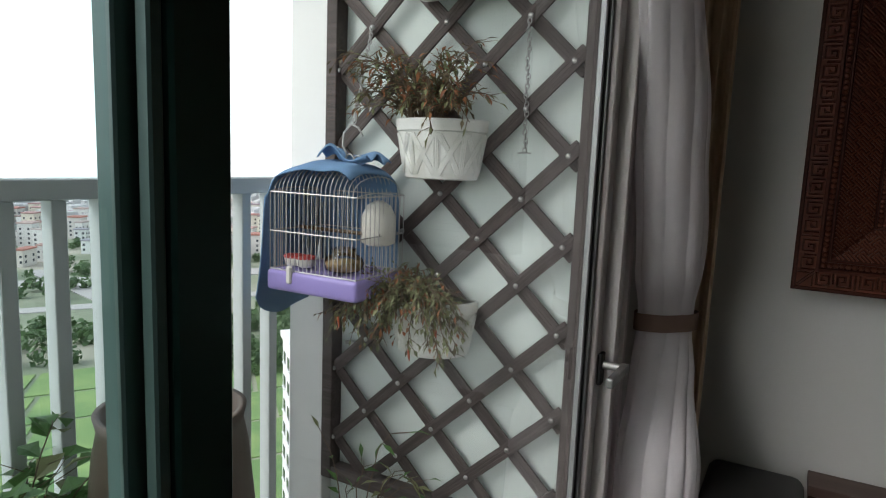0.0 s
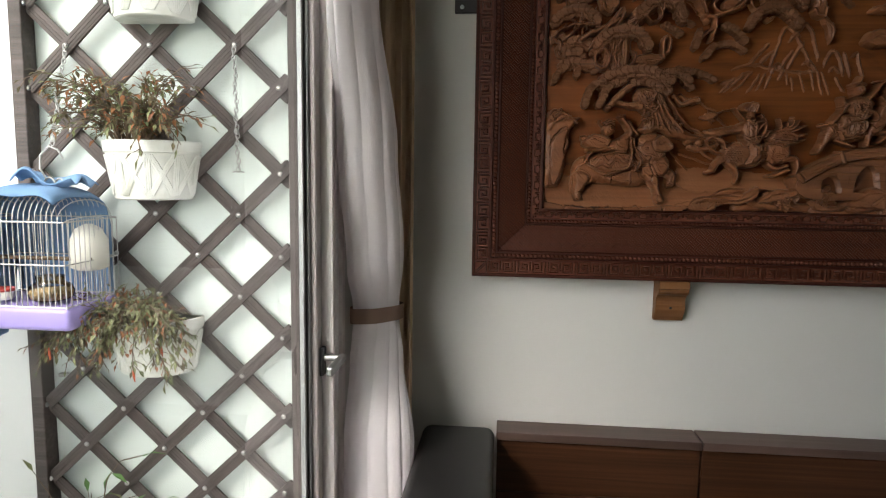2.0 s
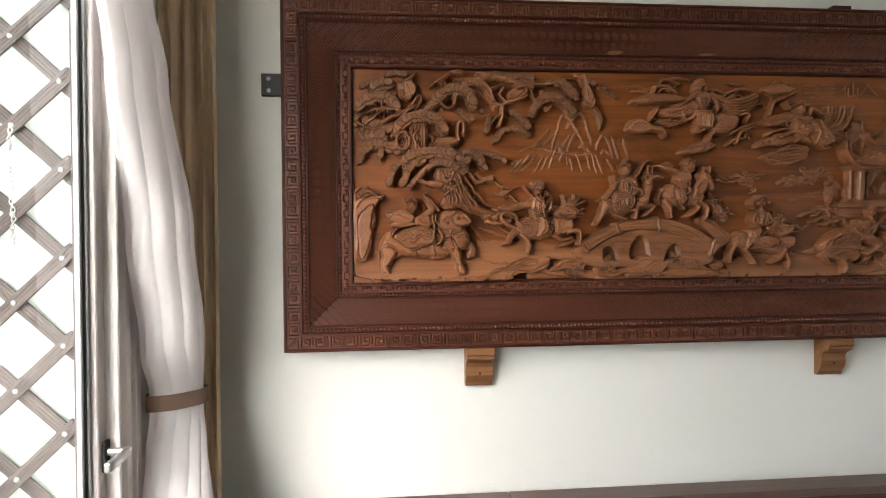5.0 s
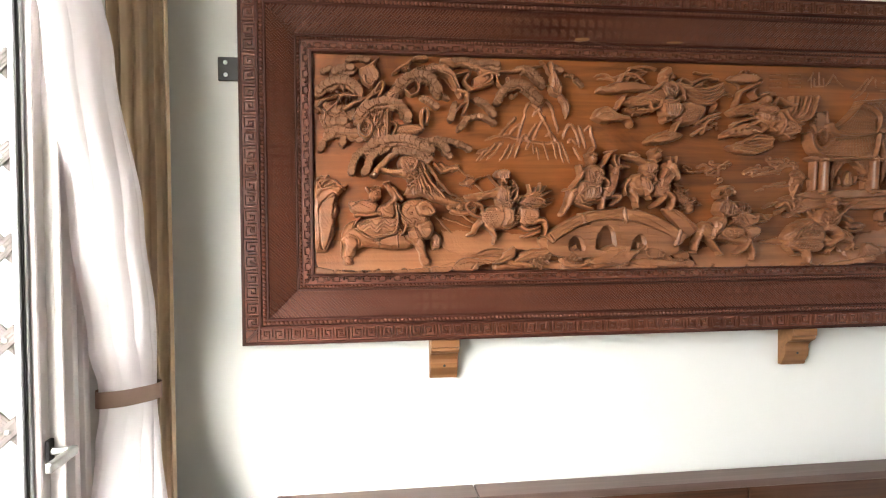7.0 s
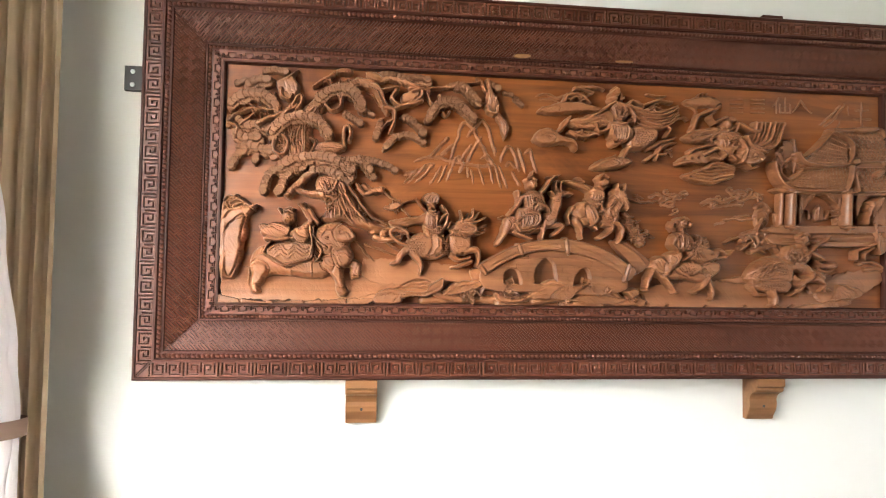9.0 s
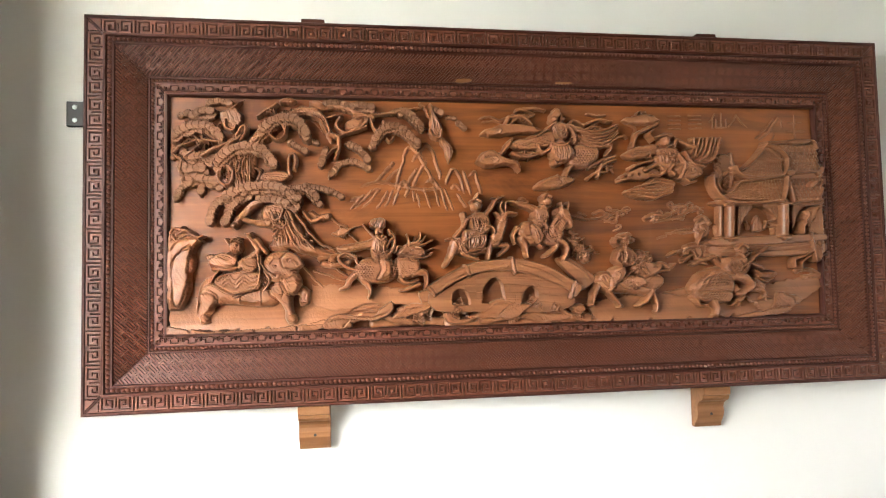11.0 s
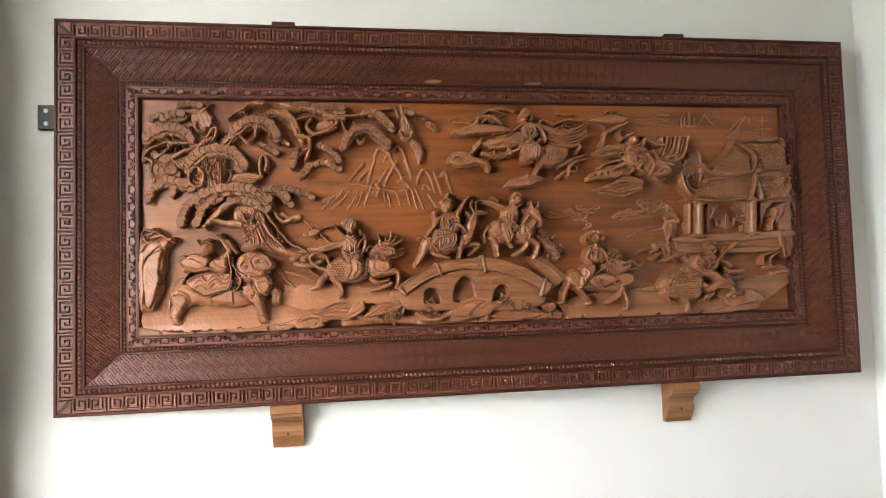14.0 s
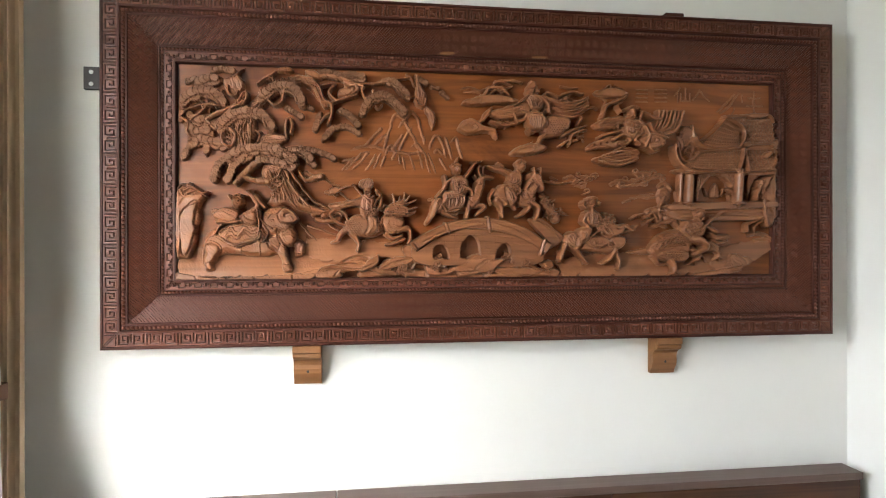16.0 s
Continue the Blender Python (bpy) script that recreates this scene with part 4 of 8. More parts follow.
for w, d, h in ((5, 9, 9), (4.5, 10, 12), (6, 8, 8), (9, 9, 15), (5, 12, 9)):
    bm = bmesh.new()
    add_box(bm, (-w / 2, -d / 2, -0.3), (w / 2, d / 2, h))
    for f in bm.faces:
        f.material_index = 0
    n0 = len(bm.faces)
    add_box(bm, (-w / 2 - 0.4, -d / 2 - 0.4, h + 0.01), (w / 2 + 0.4, d / 2 + 0.4, h + 0.9))
    bm.faces.ensure_lookup_table()
    for f in bm.faces[n0:]:
        f.material_index = 1
    n1 = len(bm.faces)
    for z in range(2, int(h) - 1, 3):
        for x in (-w * 0.28, w * 0.28):
            for y in (-d / 2 - 0.03, d / 2 + 0.03):
                add_box(bm, (x - 0.6, y - 0.05, z), (x + 0.6, y + 0.05, z + 1.4))
        for y in (-d * 0.28, d * 0.28):
            for x in (-w / 2 - 0.03, w / 2 + 0.03):
                add_box(bm, (x - 0.05, y - 0.7, z), (x + 0.05, y + 0.7, z + 1.5))
    bm.faces.ensure_lookup_table()
    for f in bm.faces[n1:]:
        f.material_index = 2
    house_meshes.append(mesh_of("house", bm, [HOUSE, ROOF, DARK_PANE]))
for k in range(210):
    f = 396 + 330 * (k / 210) ** 1.1
    ob = new("house", house_meshes[rnd.randrange(5)])
    ob.location = spot(f, rnd.uniform(-0.22, 0.55) * f)
    ob.rotation_euler = (0, 0, rnd.choice((0.5, 0.6, 2.1)) + rnd.uniform(-0.1, 0.1))
    tagged(ob, "plain pale town house with a flat roof", "house", "houses of the far town")
verts, faces = [], []
for k in range(900):
    f = rnd.uniform(560, 1020)
    c = spot(f, rnd.uniform(-0.3, 0.6) * f)
    w, d, h = rnd.uniform(4, 10), rnd.uniform(5, 12), rnd.uniform(6, 15)
    i = len(verts)
    for z in (-0.5, h):
        for x, y in ((-w, -d), (w, -d), (w, d), (-w, d)):
            verts.append((c.x + x / 2, c.y + y / 2, c.z + z))
    faces += [(i + 4, i + 5, i + 6, i + 7)] + [(i + q, i + (q + 1) % 4, i + 4 + (q + 1) % 4, i + 4 + q) for q in range(4)]
me = bpy.data.meshes.new("far_town")
me.from_pydata(verts, [], faces)
me.materials.append(plaster("far_wall", (0.50, 0.50, 0.50)))
tagged(new("far_town", me), "dense pale buildings of the distant town", "town", kind="stuff")

# white apartment tower nearby
TOWER_WALL = plaster("tower_wall", (0.76, 0.76, 0.75))
tower = thing("apartment_tower", "white apartment tower with rows of dark windows", "tower", at=(-60, 70, GROUND_Z))
tx, ty, tw, td, top = -59.0, 61.0, 12.0, 14.0, -23.0
turn = Matrix.Translation((tx, ty, 0)) @ Matrix.Rotation(radians(-38), 4, "Z")
bm = add_box(bmesh.new(), (0, 0, GROUND_Z), (tw, td, top), 0, turn)
part("wall", bm, TOWER_WALL, tower)
bm = add_box(bmesh.new(), (-0.3, -0.3, top + 0.01), (tw + 0.3, td + 0.3, top + 0.8), 0, turn)
part("roof", bm, WHITE_PAINT, tower)
for k in range(12):
    z = top - 3.2 - 3.3 * k
    for x in (1.6, 4.6, 7.6, 10.4):
        bm = add_box(bmesh.new(), (x - 0.7, -0.06, z), (x + 0.7, 0.05, z + 1.5), 0, turn)
        part("window", bm, DARK_PANE, tower)
        bm = add_box(bmesh.new(), (x - 0.85, -0.25, z - 0.15), (x + 0.85, 0.05, z - 0.02), 0, turn)
        part("sill", bm, WHITE_PAINT, tower)

# corbels under the panel
def corbel(x):
    ob = thing("wooden_corbel", "short carved wooden corbel carrying the panel", "corbel", "corbels under the panel", at=(x, WALL_Y, 1.022))
    prof = [(WALL_Y, 1.022), (0.061, 1.022), (0.057, 1.034), (0.048, 1.046), (0.042, 1.058), (0.040, 1.072), (0.042, 1.084), (0.039, 1.094), (0.028, 1.104), (0.014, 1.110), (0.008, 1.116), (0.008, 1.124), (0.001, 1.128), (0.001, 1.1495), (WALL_Y, 1.1495)]
    bm = add_prism(bmesh.new(), prof, x, x + 0.086, "x")
    bmesh.ops.bevel(bm, geom=[e for e in bm.edges if e.calc_face_angle(0) > 1.2], offset=0.0015, segments=1, affect="EDGES")
    part("body", bm, BRACKET_WOOD, ob)
    bm = bmesh.new()
    add_tube(bm, [(x + 0.044, 0.050, 1.064), (x + 0.044, 0.0400, 1.064)], 0.0042, 10)
    part("screw_hole", bm, IRON, ob, "dark countersunk screw")
    return ob


corbel(0.550)
corbel(1.732)

plate = thing("iron_plate", "dark iron fixing plate screwed to the wall", "bracket", at=(-0.068, WALL_Y, 1.93))
part("plate", box((-0.068, 0.066, 1.928), (0.012, WALL_Y, 1.996), 0.001), IRON, plate)
for z in (1.944, 1.980):
    bm = bmesh.new()
    add_lathe(bm, [(0.0065, 0), (0.0065, 0.002), (0.004, 0.0035)], (0, 0, 0), 12)
    bmesh.ops.transform(bm, matrix=pose(-0.046, 0.0665, z, 90), verts=bm.verts[:])
    part("screw", bm, RAIL_PAINT, plate, "grey cross-head screw")
for x in (0.566, 1.782):
    single("wooden_cleat", box((x, 0.045, 2.2165), (x + 0.066, WALL_Y, 2.244), 0.002), FRAME_WOOD, "dark wooden cleat on top of the panel", "cleat", "cleats over the panel")

# bench along the wall
bench = thing("wooden_bench", "dark brown wooden bench back with a flat ledge", "bench", at=(1.26, 0, 0))
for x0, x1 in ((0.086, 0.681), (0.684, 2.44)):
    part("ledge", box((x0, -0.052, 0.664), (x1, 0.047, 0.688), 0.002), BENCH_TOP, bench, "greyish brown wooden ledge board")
for x0, x1 in ((0.088, 0.680), (0.685, 1.55), (1.555, 2.438)):
    for z0, z1 in ((0.50, 0.662), (0.33, 0.497), (0.02, 0.327)):
        part("back_board", box((x0, -0.040, z0), (x1, -0.018, z1), 0.0015), BENCH_WOOD, bench)
part("frame", box((0.09, -0.017, 0.0), (2.436, 0.035, 0.655)), BENCH_WOOD, bench)

# dark leather sofa end
sofa = thing("leather_sofa", "black leather sofa with a rounded padded end", "sofa", at=(-0.03, -0.6, 0))
part("padded_end", box((-0.137, -1.15, 0.09), (0.080, -0.018, 0.697), 0.028, 4), LEATHER, sofa, smooth=True)
part("plinth", box((-0.12, -1.12, 0.0), (0.065, -0.04, 0.10), 0.004), IRON, sofa)

# ---- carved wall panel ----
PANEL_W, PANEL_H = 2.37, 1.066
PANEL_X, PANEL_Z = 0.0, 1.15
RIM = 0.207
panel = thing("carved_wall_panel", "large carved wooden relief panel in a dark reddish fretwork frame", "wall panel", at=(PANEL_X, 0.0, PANEL_Z))


def quads(name, verts, faces, mats, parent, label="", smooth=False):
    """A part from joined quads, given in world metres."""
    me = bpy.data.meshes.new(name)
    o = parent.location
    while parent.parent is not None and o == Vector((0, 0, 0)):
        o = parent.parent.location
        break
    me.from_pydata([(x - o[0], y - o[1], z - o[2]) for x, y, z in verts], [], faces)
    for m in mats if isinstance(mats, (list, tuple)) else [mats]:
        me.materials.append(m)
    if smooth:
        me.shade_smooth()
    ob = new(name, me)
    ob.parent = parent
    if label:
        ob["label"] = label
    return ob


class Side:
    """One side of the frame: s runs along it, d inwards from the outer edge."""
    def __init__(self, which):
        self.which = which
        self.length = PANEL_W if which in ("top", "bottom") else PANEL_H

    def place(self, s, d, y):
        x, z = {"top": (s, PANEL_H - d), "bottom": (s, d), "left": (d, s), "right": (PANEL_W - d, s)}[self.which]
        return (PANEL_X + x, y, PANEL_Z + z)


PROFILE = [(0, 0.078), (0, 0.003), (0.003, 0), (0.0075, 0), (0.009, 0.0035), (0.0105, 0.0035)], [(0.0480, 0.0020), (0.0500, 0.0005), (0.055, 0.0005),
           (0.057, 0.008), (0.071, 0.008), (0.0725, 0.003), (0.076, 0.003), (0.078, 0.0095), (0.155, 0.0365), (0.1565, 0.030),
           (0.1595, 0.030), (0.161, 0.037), (0.171, 0.037), (0.1725, 0.0325), (0.1750, 0.0325)], [(0.1980, 0.0320), (0.2000, 0.0310), (0.204, 0.0310), (0.2065, 0.038), (RIM, 0.056)]


def cove(d):
    """Depth of the sloping band."""
    return 0.0095 + (d - 0.078) / 0.077 * 0.027


OUTER_KEY = [[(0.0, -0.2), (0.0, 1.2)], [(0.22, 1.0), (0.22, 0.17), (0.80, 0.17), (0.80, 0.80), (0.46, 0.80), (0.46, 0.48), (0.58, 0.48)], [(1.0, 0.34), (1.0, 1.2)]]
INNER_KEY = [[(0.0, 0.22), (0.45, 0.22)], [(0.45, 0.22), (0.45, 0.62), (0.72, 0.62)], [(0.92, 0.40), (0.92, 0.84), (0.2, 0.84)]]


def incised(side, lo, hi, depth, cell, keys, half, cut, flip_rows):
    """A flat band of the frame between depths lo and hi with a key fret cut into it, mitred at its ends."""
    L = side.length
    cols, rows = int(L / 0.0016), int((hi - lo) / 0.0014)
    first = hi * 0.9
    n = 2 * round((L - 2 * first) / cell / 2)
    w = (L - 2 * first) / n
    verts = []
    d = lo + (hi - lo) * np.arange(rows + 1)[:, None] / rows
    s = d + (L - 2 * d) * np.arange(cols + 1)[None, :] / cols
    u = (s - first) / w
    k = np.floor(u).astype(int)
    u = u - k
    u = np.where(k % 2 == 1, 1 - u, u) * w
    v = (np.broadcast_to(d, s.shape) - lo) / (hi - lo)
    v = np.where((k // 2) % 2 == 1, 1 - v, v) if flip_rows else v
    v = v * (hi - lo)
    best = np.full(s.shape, 1.0)
    for line in keys:
        for (a, b), (c, e) in zip(line, line[1:]):
            x0, y0, x1, y1 = a * w, b * (hi - lo), c * w, e * (hi - lo)
            t = np.clip(((u - x0) * (x1 - x0) + (v - y0) * (y1 - y0)) / ((x1 - x0) ** 2 + (y1 - y0) ** 2), 0, 1)
            best = np.minimum(best, np.hypot(u - x0 - t * (x1 - x0), v - y0 - t * (y1 - y0)))
    best = np.where((k < 0) | (k >= n), 1.0, best)
    best = np.minimum(best, np.where(np.minimum(s - d, L - d - s) < 0.5 * (hi - lo), np.abs(np.minimum(s - d, L - d - s) - 0.004), 1.0))
    y = depth + cut * np.clip((half - best) / (0.5 * half), 0, 1) * (np.minimum(v, hi - lo - v) > 0.0012)
    dd = np.broadcast_to(d, s.shape)
    for a, b, c in zip(s.ravel(), dd.ravel(), y.ravel()):
        verts.append(side.place(float(a), float(b), float(c)))
    g = np.arange((rows + 1) * (cols + 1)).reshape(rows + 1, cols + 1)
    return verts, np.stack([g[:-1, :-1], g[:-1, 1:], g[1:, 1:], g[1:, :-1]], -1).reshape(-1, 4).tolist()


class Raised:
    """Low raised strips on one side of the frame, joined."""
    def __init__(self, side):
        self.side, self.verts, self.faces = side, [], []

    def strip(self, a, b, half, height, depth):
        """A strip from a to b, both (s, d), standing out by height from the ground whose depth is depth(d)."""
        (s0, d0), (s1, d1) = a, b
        n = math.hypot(s1 - s0, d1 - d0)
        if n < 1e-6:
            return
        u, v = (s1 - s0) / n, (d1 - d0) / n
        corners = [(s0 - v * half, d0 + u * half), (s0 + v * half, d0 - u * half), (s1 + v * half, d1 - u * half), (s1 - v * half, d1 + u * half)]
        base_i = len(self.verts)
        for lift, inset in ((0.0, 0.0), (height, 0.0005)):
            for k, (s, d) in enumerate(corners):
                cs, cd = (s0 + s1) / 2, (d0 + d1) / 2
                f = inset / max(1e-4, math.hypot(s - cs, d - cd))
                s2, d2 = s + (cs - s) * f, d + (cd - d) * f
                self.verts.append(self.side.place(s2, d2, depth(d2) - lift + (0.0004 if lift == 0 else 0)))
        i = base_i
        self.faces.append((i + 4, i + 5, i + 6, i + 7))
        for k in range(4):
            self.faces.append((i + k, i + (k + 1) % 4, i + 4 + (k + 1) % 4, i + 4 + k))


def clip(a, b, length, lo, hi, gap):
    """The stretch of a segment that lies inside the mitred band between depths lo and hi."""
    t0, t1 = 0.0, 1.0
    ds, dd = b[0] - a[0], b[1] - a[1]
    for c0, c1 in (((a[1] - lo - gap), dd), ((hi - gap - a[1]), -dd), ((a[0] - a[1] - gap), ds - dd), ((length - a[0] - a[1] - gap), -ds - dd)):
        if abs(c1) < 1e-9:
            if c0 < 0:
                return None
            continue
        t = -c0 / c1
        if c1 > 0:
            t0 = max(t0, t)
        else:
            t1 = min(t1, t)
    if t1 - t0 < 0.15:
        return None
    return (a[0] + ds * t0, a[1] + dd * t0), (a[0] + ds * t1, a[1] + dd * t1)


def add_bead(verts, faces, c, r, side):
    """Half a bead on the frame's face."""
    i = len(verts)
    rings = 2
    for k in range(rings):
        a = k * math.pi / 2 / rings
        for j in range(6):
            w = j * math.tau / 6
            p = side.place(c[0] + r * math.cos(a) * math.cos(w), c[1] + r * math.cos(a) * math.sin(w), 0)
            verts.append((p[0], c[2] - r * math.sin(a), p[2]))
    p = side.place(c[0], c[1], 0)
    verts.append((p[0], c[2] - r, p[2]))
    for k in range(rings - 1):
        for j in range(6):
            faces.append((i + k * 6 + j, i + k * 6 + (j + 1) % 6, i + (k + 1) * 6 + (j + 1) % 6, i + (k + 1) * 6 + j))
    for j in range(6):
        faces.append((i + (rings - 1) * 6 + j, i + (rings - 1) * 6 + (j + 1) % 6, len(verts) - 1))


for which in ("top", "bottom", "left", "right"):
    side = Side(which)
    L = side.length
    mat = FRAME_WOOD if which in ("top", "bottom") else FRAME_WOOD_V
    verts, faces = [], []
    for run in PROFILE:
        n0 = len(verts)
        for d, y in run:
            verts += [side.place(d, d, y), side.place(L - d, d, y)]
        faces += [(n0 + 2 * k, n0 + 2 * k + 1, n0 + 2 * k + 3, n0 + 2 * k + 2) for k in range(len(run) - 1)]
    quads("frame_" + which + "_rail", verts, faces, mat, panel)
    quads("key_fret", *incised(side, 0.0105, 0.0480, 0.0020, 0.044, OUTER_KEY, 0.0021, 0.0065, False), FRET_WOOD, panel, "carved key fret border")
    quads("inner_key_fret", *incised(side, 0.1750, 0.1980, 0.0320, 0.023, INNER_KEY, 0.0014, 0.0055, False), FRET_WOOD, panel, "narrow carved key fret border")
    # diagonal basket fret on the sloping band
    r = Raised(side)
    g, c45 = 0.0205, math.sqrt(0.5)
    cells = int((L + 0.4) / g / c45) + 4
    for i in range(-4, cells):
        for j in range(-cells, 12):
            p, q = i * g, j * g
            s, d = (p - q) * c45, (p + q) * c45
            if not (0.05 < d < 0.18 and -0.02 < s < L + 0.02):
                continue
            across = (i + j) % 2 == 0
            for k, reach in ((-1, 0.52), (0, 0.78), (1, 0.52)):
                o = k * g * 0.31
                e = reach * g * (1.25 if across else 0.8)
                ends = ((p + o, q - e), (p + o, q + e)) if across else ((p - e, q + o), (p + e, q + o))
                seg = clip(*[((a - b) * c45, (a + b) * c45) for a, b in ends], L, 0.078, 0.155, 0.0015)
                if seg:
                    r.strip(seg[0], seg[1], 0.0017, 0.0070 + (0.0004 if across else 0.0), cove)
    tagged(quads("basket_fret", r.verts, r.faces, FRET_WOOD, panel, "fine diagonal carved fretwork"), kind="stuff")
    # two rows of beads
    verts, faces = [], []
    for d, y, rad, step in ((0.064, 0.0058, 0.0064, 0.0125), (0.166, 0.0345, 0.0052, 0.0108)):
        count = int((L - 2 * d) / step)
        for k in range(count + 1):
            add_bead(verts, faces, (d + k * (L - 2 * d) / count, d, y), rad, side)
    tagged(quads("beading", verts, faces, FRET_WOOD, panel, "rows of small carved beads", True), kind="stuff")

# rubbed spots on the top rail, down to pale wood
RUBBED = wood("rubbed_wood", (0.20, 0.085, 0.035), (0.30, 0.145, 0.062), (0.40, 0.22, 0.10))
for x, w, h in ((1.030, 0.056, 0.013), (1.335, 0.066, 0.0065)):
    bm = bmesh.new()
    rag = random.Random(int(x * 100))
    ring = []
    for k in range(26):
        a = k * math.tau / 26
        q = rag.uniform(0.72, 1.0)
        ring.append((x + 0.5 * w * q * math.cos(a), 2.068 + 0.5 * h * q * math.sin(a) + 0.15 * h * math.cos(a)))
    front = [bm.verts.new((u, cove(2.216 - v) - 0.0090, v)) for u, v in ring]
    back = [bm.verts.new((u, cove(2.216 - v) + 0.0010, v)) for u, v in ring]
    bm.faces.new(front)
    for k in range(26):
        bm.faces.new((front[k], front[(k + 1) % 26], back[(k + 1) % 26], back[k]))
    bmesh.ops.recalc_face_normals(bm, faces=bm.faces[:])
    part("rubbed_patch", bm, RUBBED, panel, "pale rubbed patch on the frame")

# board behind the carving
BOARD_Y, BOARD_X, BOARD_Z = 0.052, 0.209, 1.355
STEP = 1.25
NU, NV = int(1962 / STEP) + 2, int(656 / STEP) + 2
UU, VV = np.meshgrid(np.arange(NU) * STEP, np.arange(NV) * STEP, indexing="ij")
rng = np.random.default_rng(5)


def value_noise(size):
    """Smooth random heights over the board, with lumps of that size in millimetres."""
    n, m = int(1975 / size) + 4, int(665 / size) + 4
    g = rng.random((n, m)) * 2 - 1
    a, b = UU / size, VV / size
    i, j = a.astype(int), b.astype(int)
    p, q = a - i, b - j
    p, q = p * p * (3 - 2 * p), q * q * (3 - 2 * q)
    return (g[i, j] * (1 - p) + g[i + 1, j] * p) * (1 - q) + (g[i, j + 1] * (1 - p) + g[i + 1, j + 1] * p) * q


N40, N14, N6 = value_noise(40), value_noise(14), value_noise(6)
CHISEL = 0.6 * N14 + 0.4 * N6
# the hand's wander, by which outlines and lines stray
STRAY_U = UU + 2.2 * value_noise(17) + 1.0 * value_noise(5)
STRAY_V = VV + 2.2 * value_noise(17) + 1.0 * value_noise(5)
FOLDS = np.abs(np.sin((UU * 0.9 + VV * 0.5) / 5.5 + 3.2 * N40 + 1.4 * N14)) ** 0.6 - 0.6

FINE = np.abs(np.sin((UU * 0.75 + VV * 0.65) / 2.7 + 5.0 * N40 + 2.2 * N14)) ** 0.7 - 0.6
PATCH = np.clip(1.6 * value_noise(26) + 0.45, 0, 1)


def curve(pts, per=6):
    """A smooth line through points."""
    p = [np.array(a, float) for a in pts]
    p = [2 * p[0] - p[1]] + p + [2 * p[-1] - p[-2]]
    out = []
    for a, b, c, d in zip(p, p[1:], p[2:], p[3:]):
        for k in range(per):
            t = k / per
            out.append(0.5 * (2 * b + (c - a) * t + (2 * a - 5 * b + 4 * c - d) * t * t + (3 * b - a - 3 * c + d) * t ** 3))
    return out + [p[-2]]


class Carving:
    """Relief cut from the board: rounded strokes, ovals and grooves merged into one surface. Millimetres from the board's lower corner."""
    def __init__(self, rough, terrace=0.0):
        self.h = np.full((NU, NV), -1.0)
        self.rough, self.terrace, self.cuts = rough, terrace, np.zeros((NU, NV))
        self.u, self.v = (STRAY_U, STRAY_V) if rough > 0.13 else (UU, VV)

    def window(self, lo, hi):
        a, b = np.maximum(np.floor(np.array(lo) / STEP), 0).astype(int), np.ceil(np.array(hi) / STEP).astype(int) + 1
        return np.s_[a[0]:min(b[0], NU), a[1]:min(b[1], NV)]

    def merge(self, w, new_h, k=3.0):
        old = self.h[w]
        both = (old > 0) & (new_h > 0)
        soft = np.maximum(old, new_h) + k / 4 * np.maximum(0, 1 - np.abs(old - new_h) / k) ** 2
        self.h[w] = np.where(both, soft, np.maximum(old, new_h))

    def path(self, pts, r0, r1, h):
        c = curve(pts) if len(pts) > 2 else [np.array(p, float) for p in pts]
        c = np.array(c)
        big = max(r0, r1)
        w = self.window(c.min(0) - big - 2, c.max(0) + big + 2)
        u, v = self.u[w], self.v[w]
        best = np.full(u.shape, 9.0)
        n = len(c) - 1
        for k in range(n):
            a, d = c[k], c[k + 1] - c[k]
            t = np.clip(((u - a[0]) * d[0] + (v - a[1]) * d[1]) / max(1e-6, d @ d), 0, 1)
            r = r0 + (r1 - r0) * (k + t) / n
            best = np.minimum(best, np.hypot(u - a[0] - t * d[0], v - a[1] - t * d[1]) / r)
        self.stamp(w, best, big, h)

    def stamp(self, w, best, r, h):
        """A rounded form laid on what is there, with a thin sunk line round it."""
        lift = min(h, 0.35 * h + 0.75 * r)
        out = (best - 1) * r
        edge = (out > 0) & (out < 3.4) & (self.h[w] > 7) & (self.h[w] < h)
        self.h[w] = np.where(edge, self.h[w] - 3.2 * (1 - out / 3.4), self.h[w])
        self.merge(w, np.where(best < 1, h - lift + lift * np.clip(1 - best ** 2.4, 0, 1) ** 0.5, -1.0), 1.2)

    def oval(self, c, ru, rv, turn, h):
        big = max(ru, rv)
        w = self.window((c[0] - big, c[1] - big), (c[0] + big, c[1] + big))
        a = radians(turn)
        u, v = self.u[w] - c[0], self.v[w] - c[1]
        d = np.hypot((u * math.cos(a) + v * math.sin(a)) / ru, (v * math.cos(a) - u * math.sin(a)) / rv)
        self.stamp(w, d, min(ru, rv), h)

    def slab(self, pts, h0, h1, rag, rise=None):
        """A flat or sloping layer with a broken edge; its height runs from h0 at the top of rise to h1 at the bottom."""
        c = np.array(pts, float)
        w = self.window(c.min(0) - 2 * rag - 2, c.max(0) + 2 * rag + 2)
        u, v = UU[w] + rag * (N14[w] + 0.5 * N6[w]), VV[w] + rag * (0.8 * N14[w].round(1) + 0.5 * N6[w])
        inside = np.zeros(u.shape, bool)
        for (x0, y0), (x1, y1) in zip(c, np.roll(c, -1, 0)):
            if y0 != y1:
                inside ^= ((y0 > v) != (y1 > v)) & (u < (x1 - x0) * (v - y0) / (y1 - y0) + x0)
        top, low = rise or (c[:, 1].max(), c[:, 1].min())
        t = np.clip((top - VV[w]) / (top - low), 0, 1)
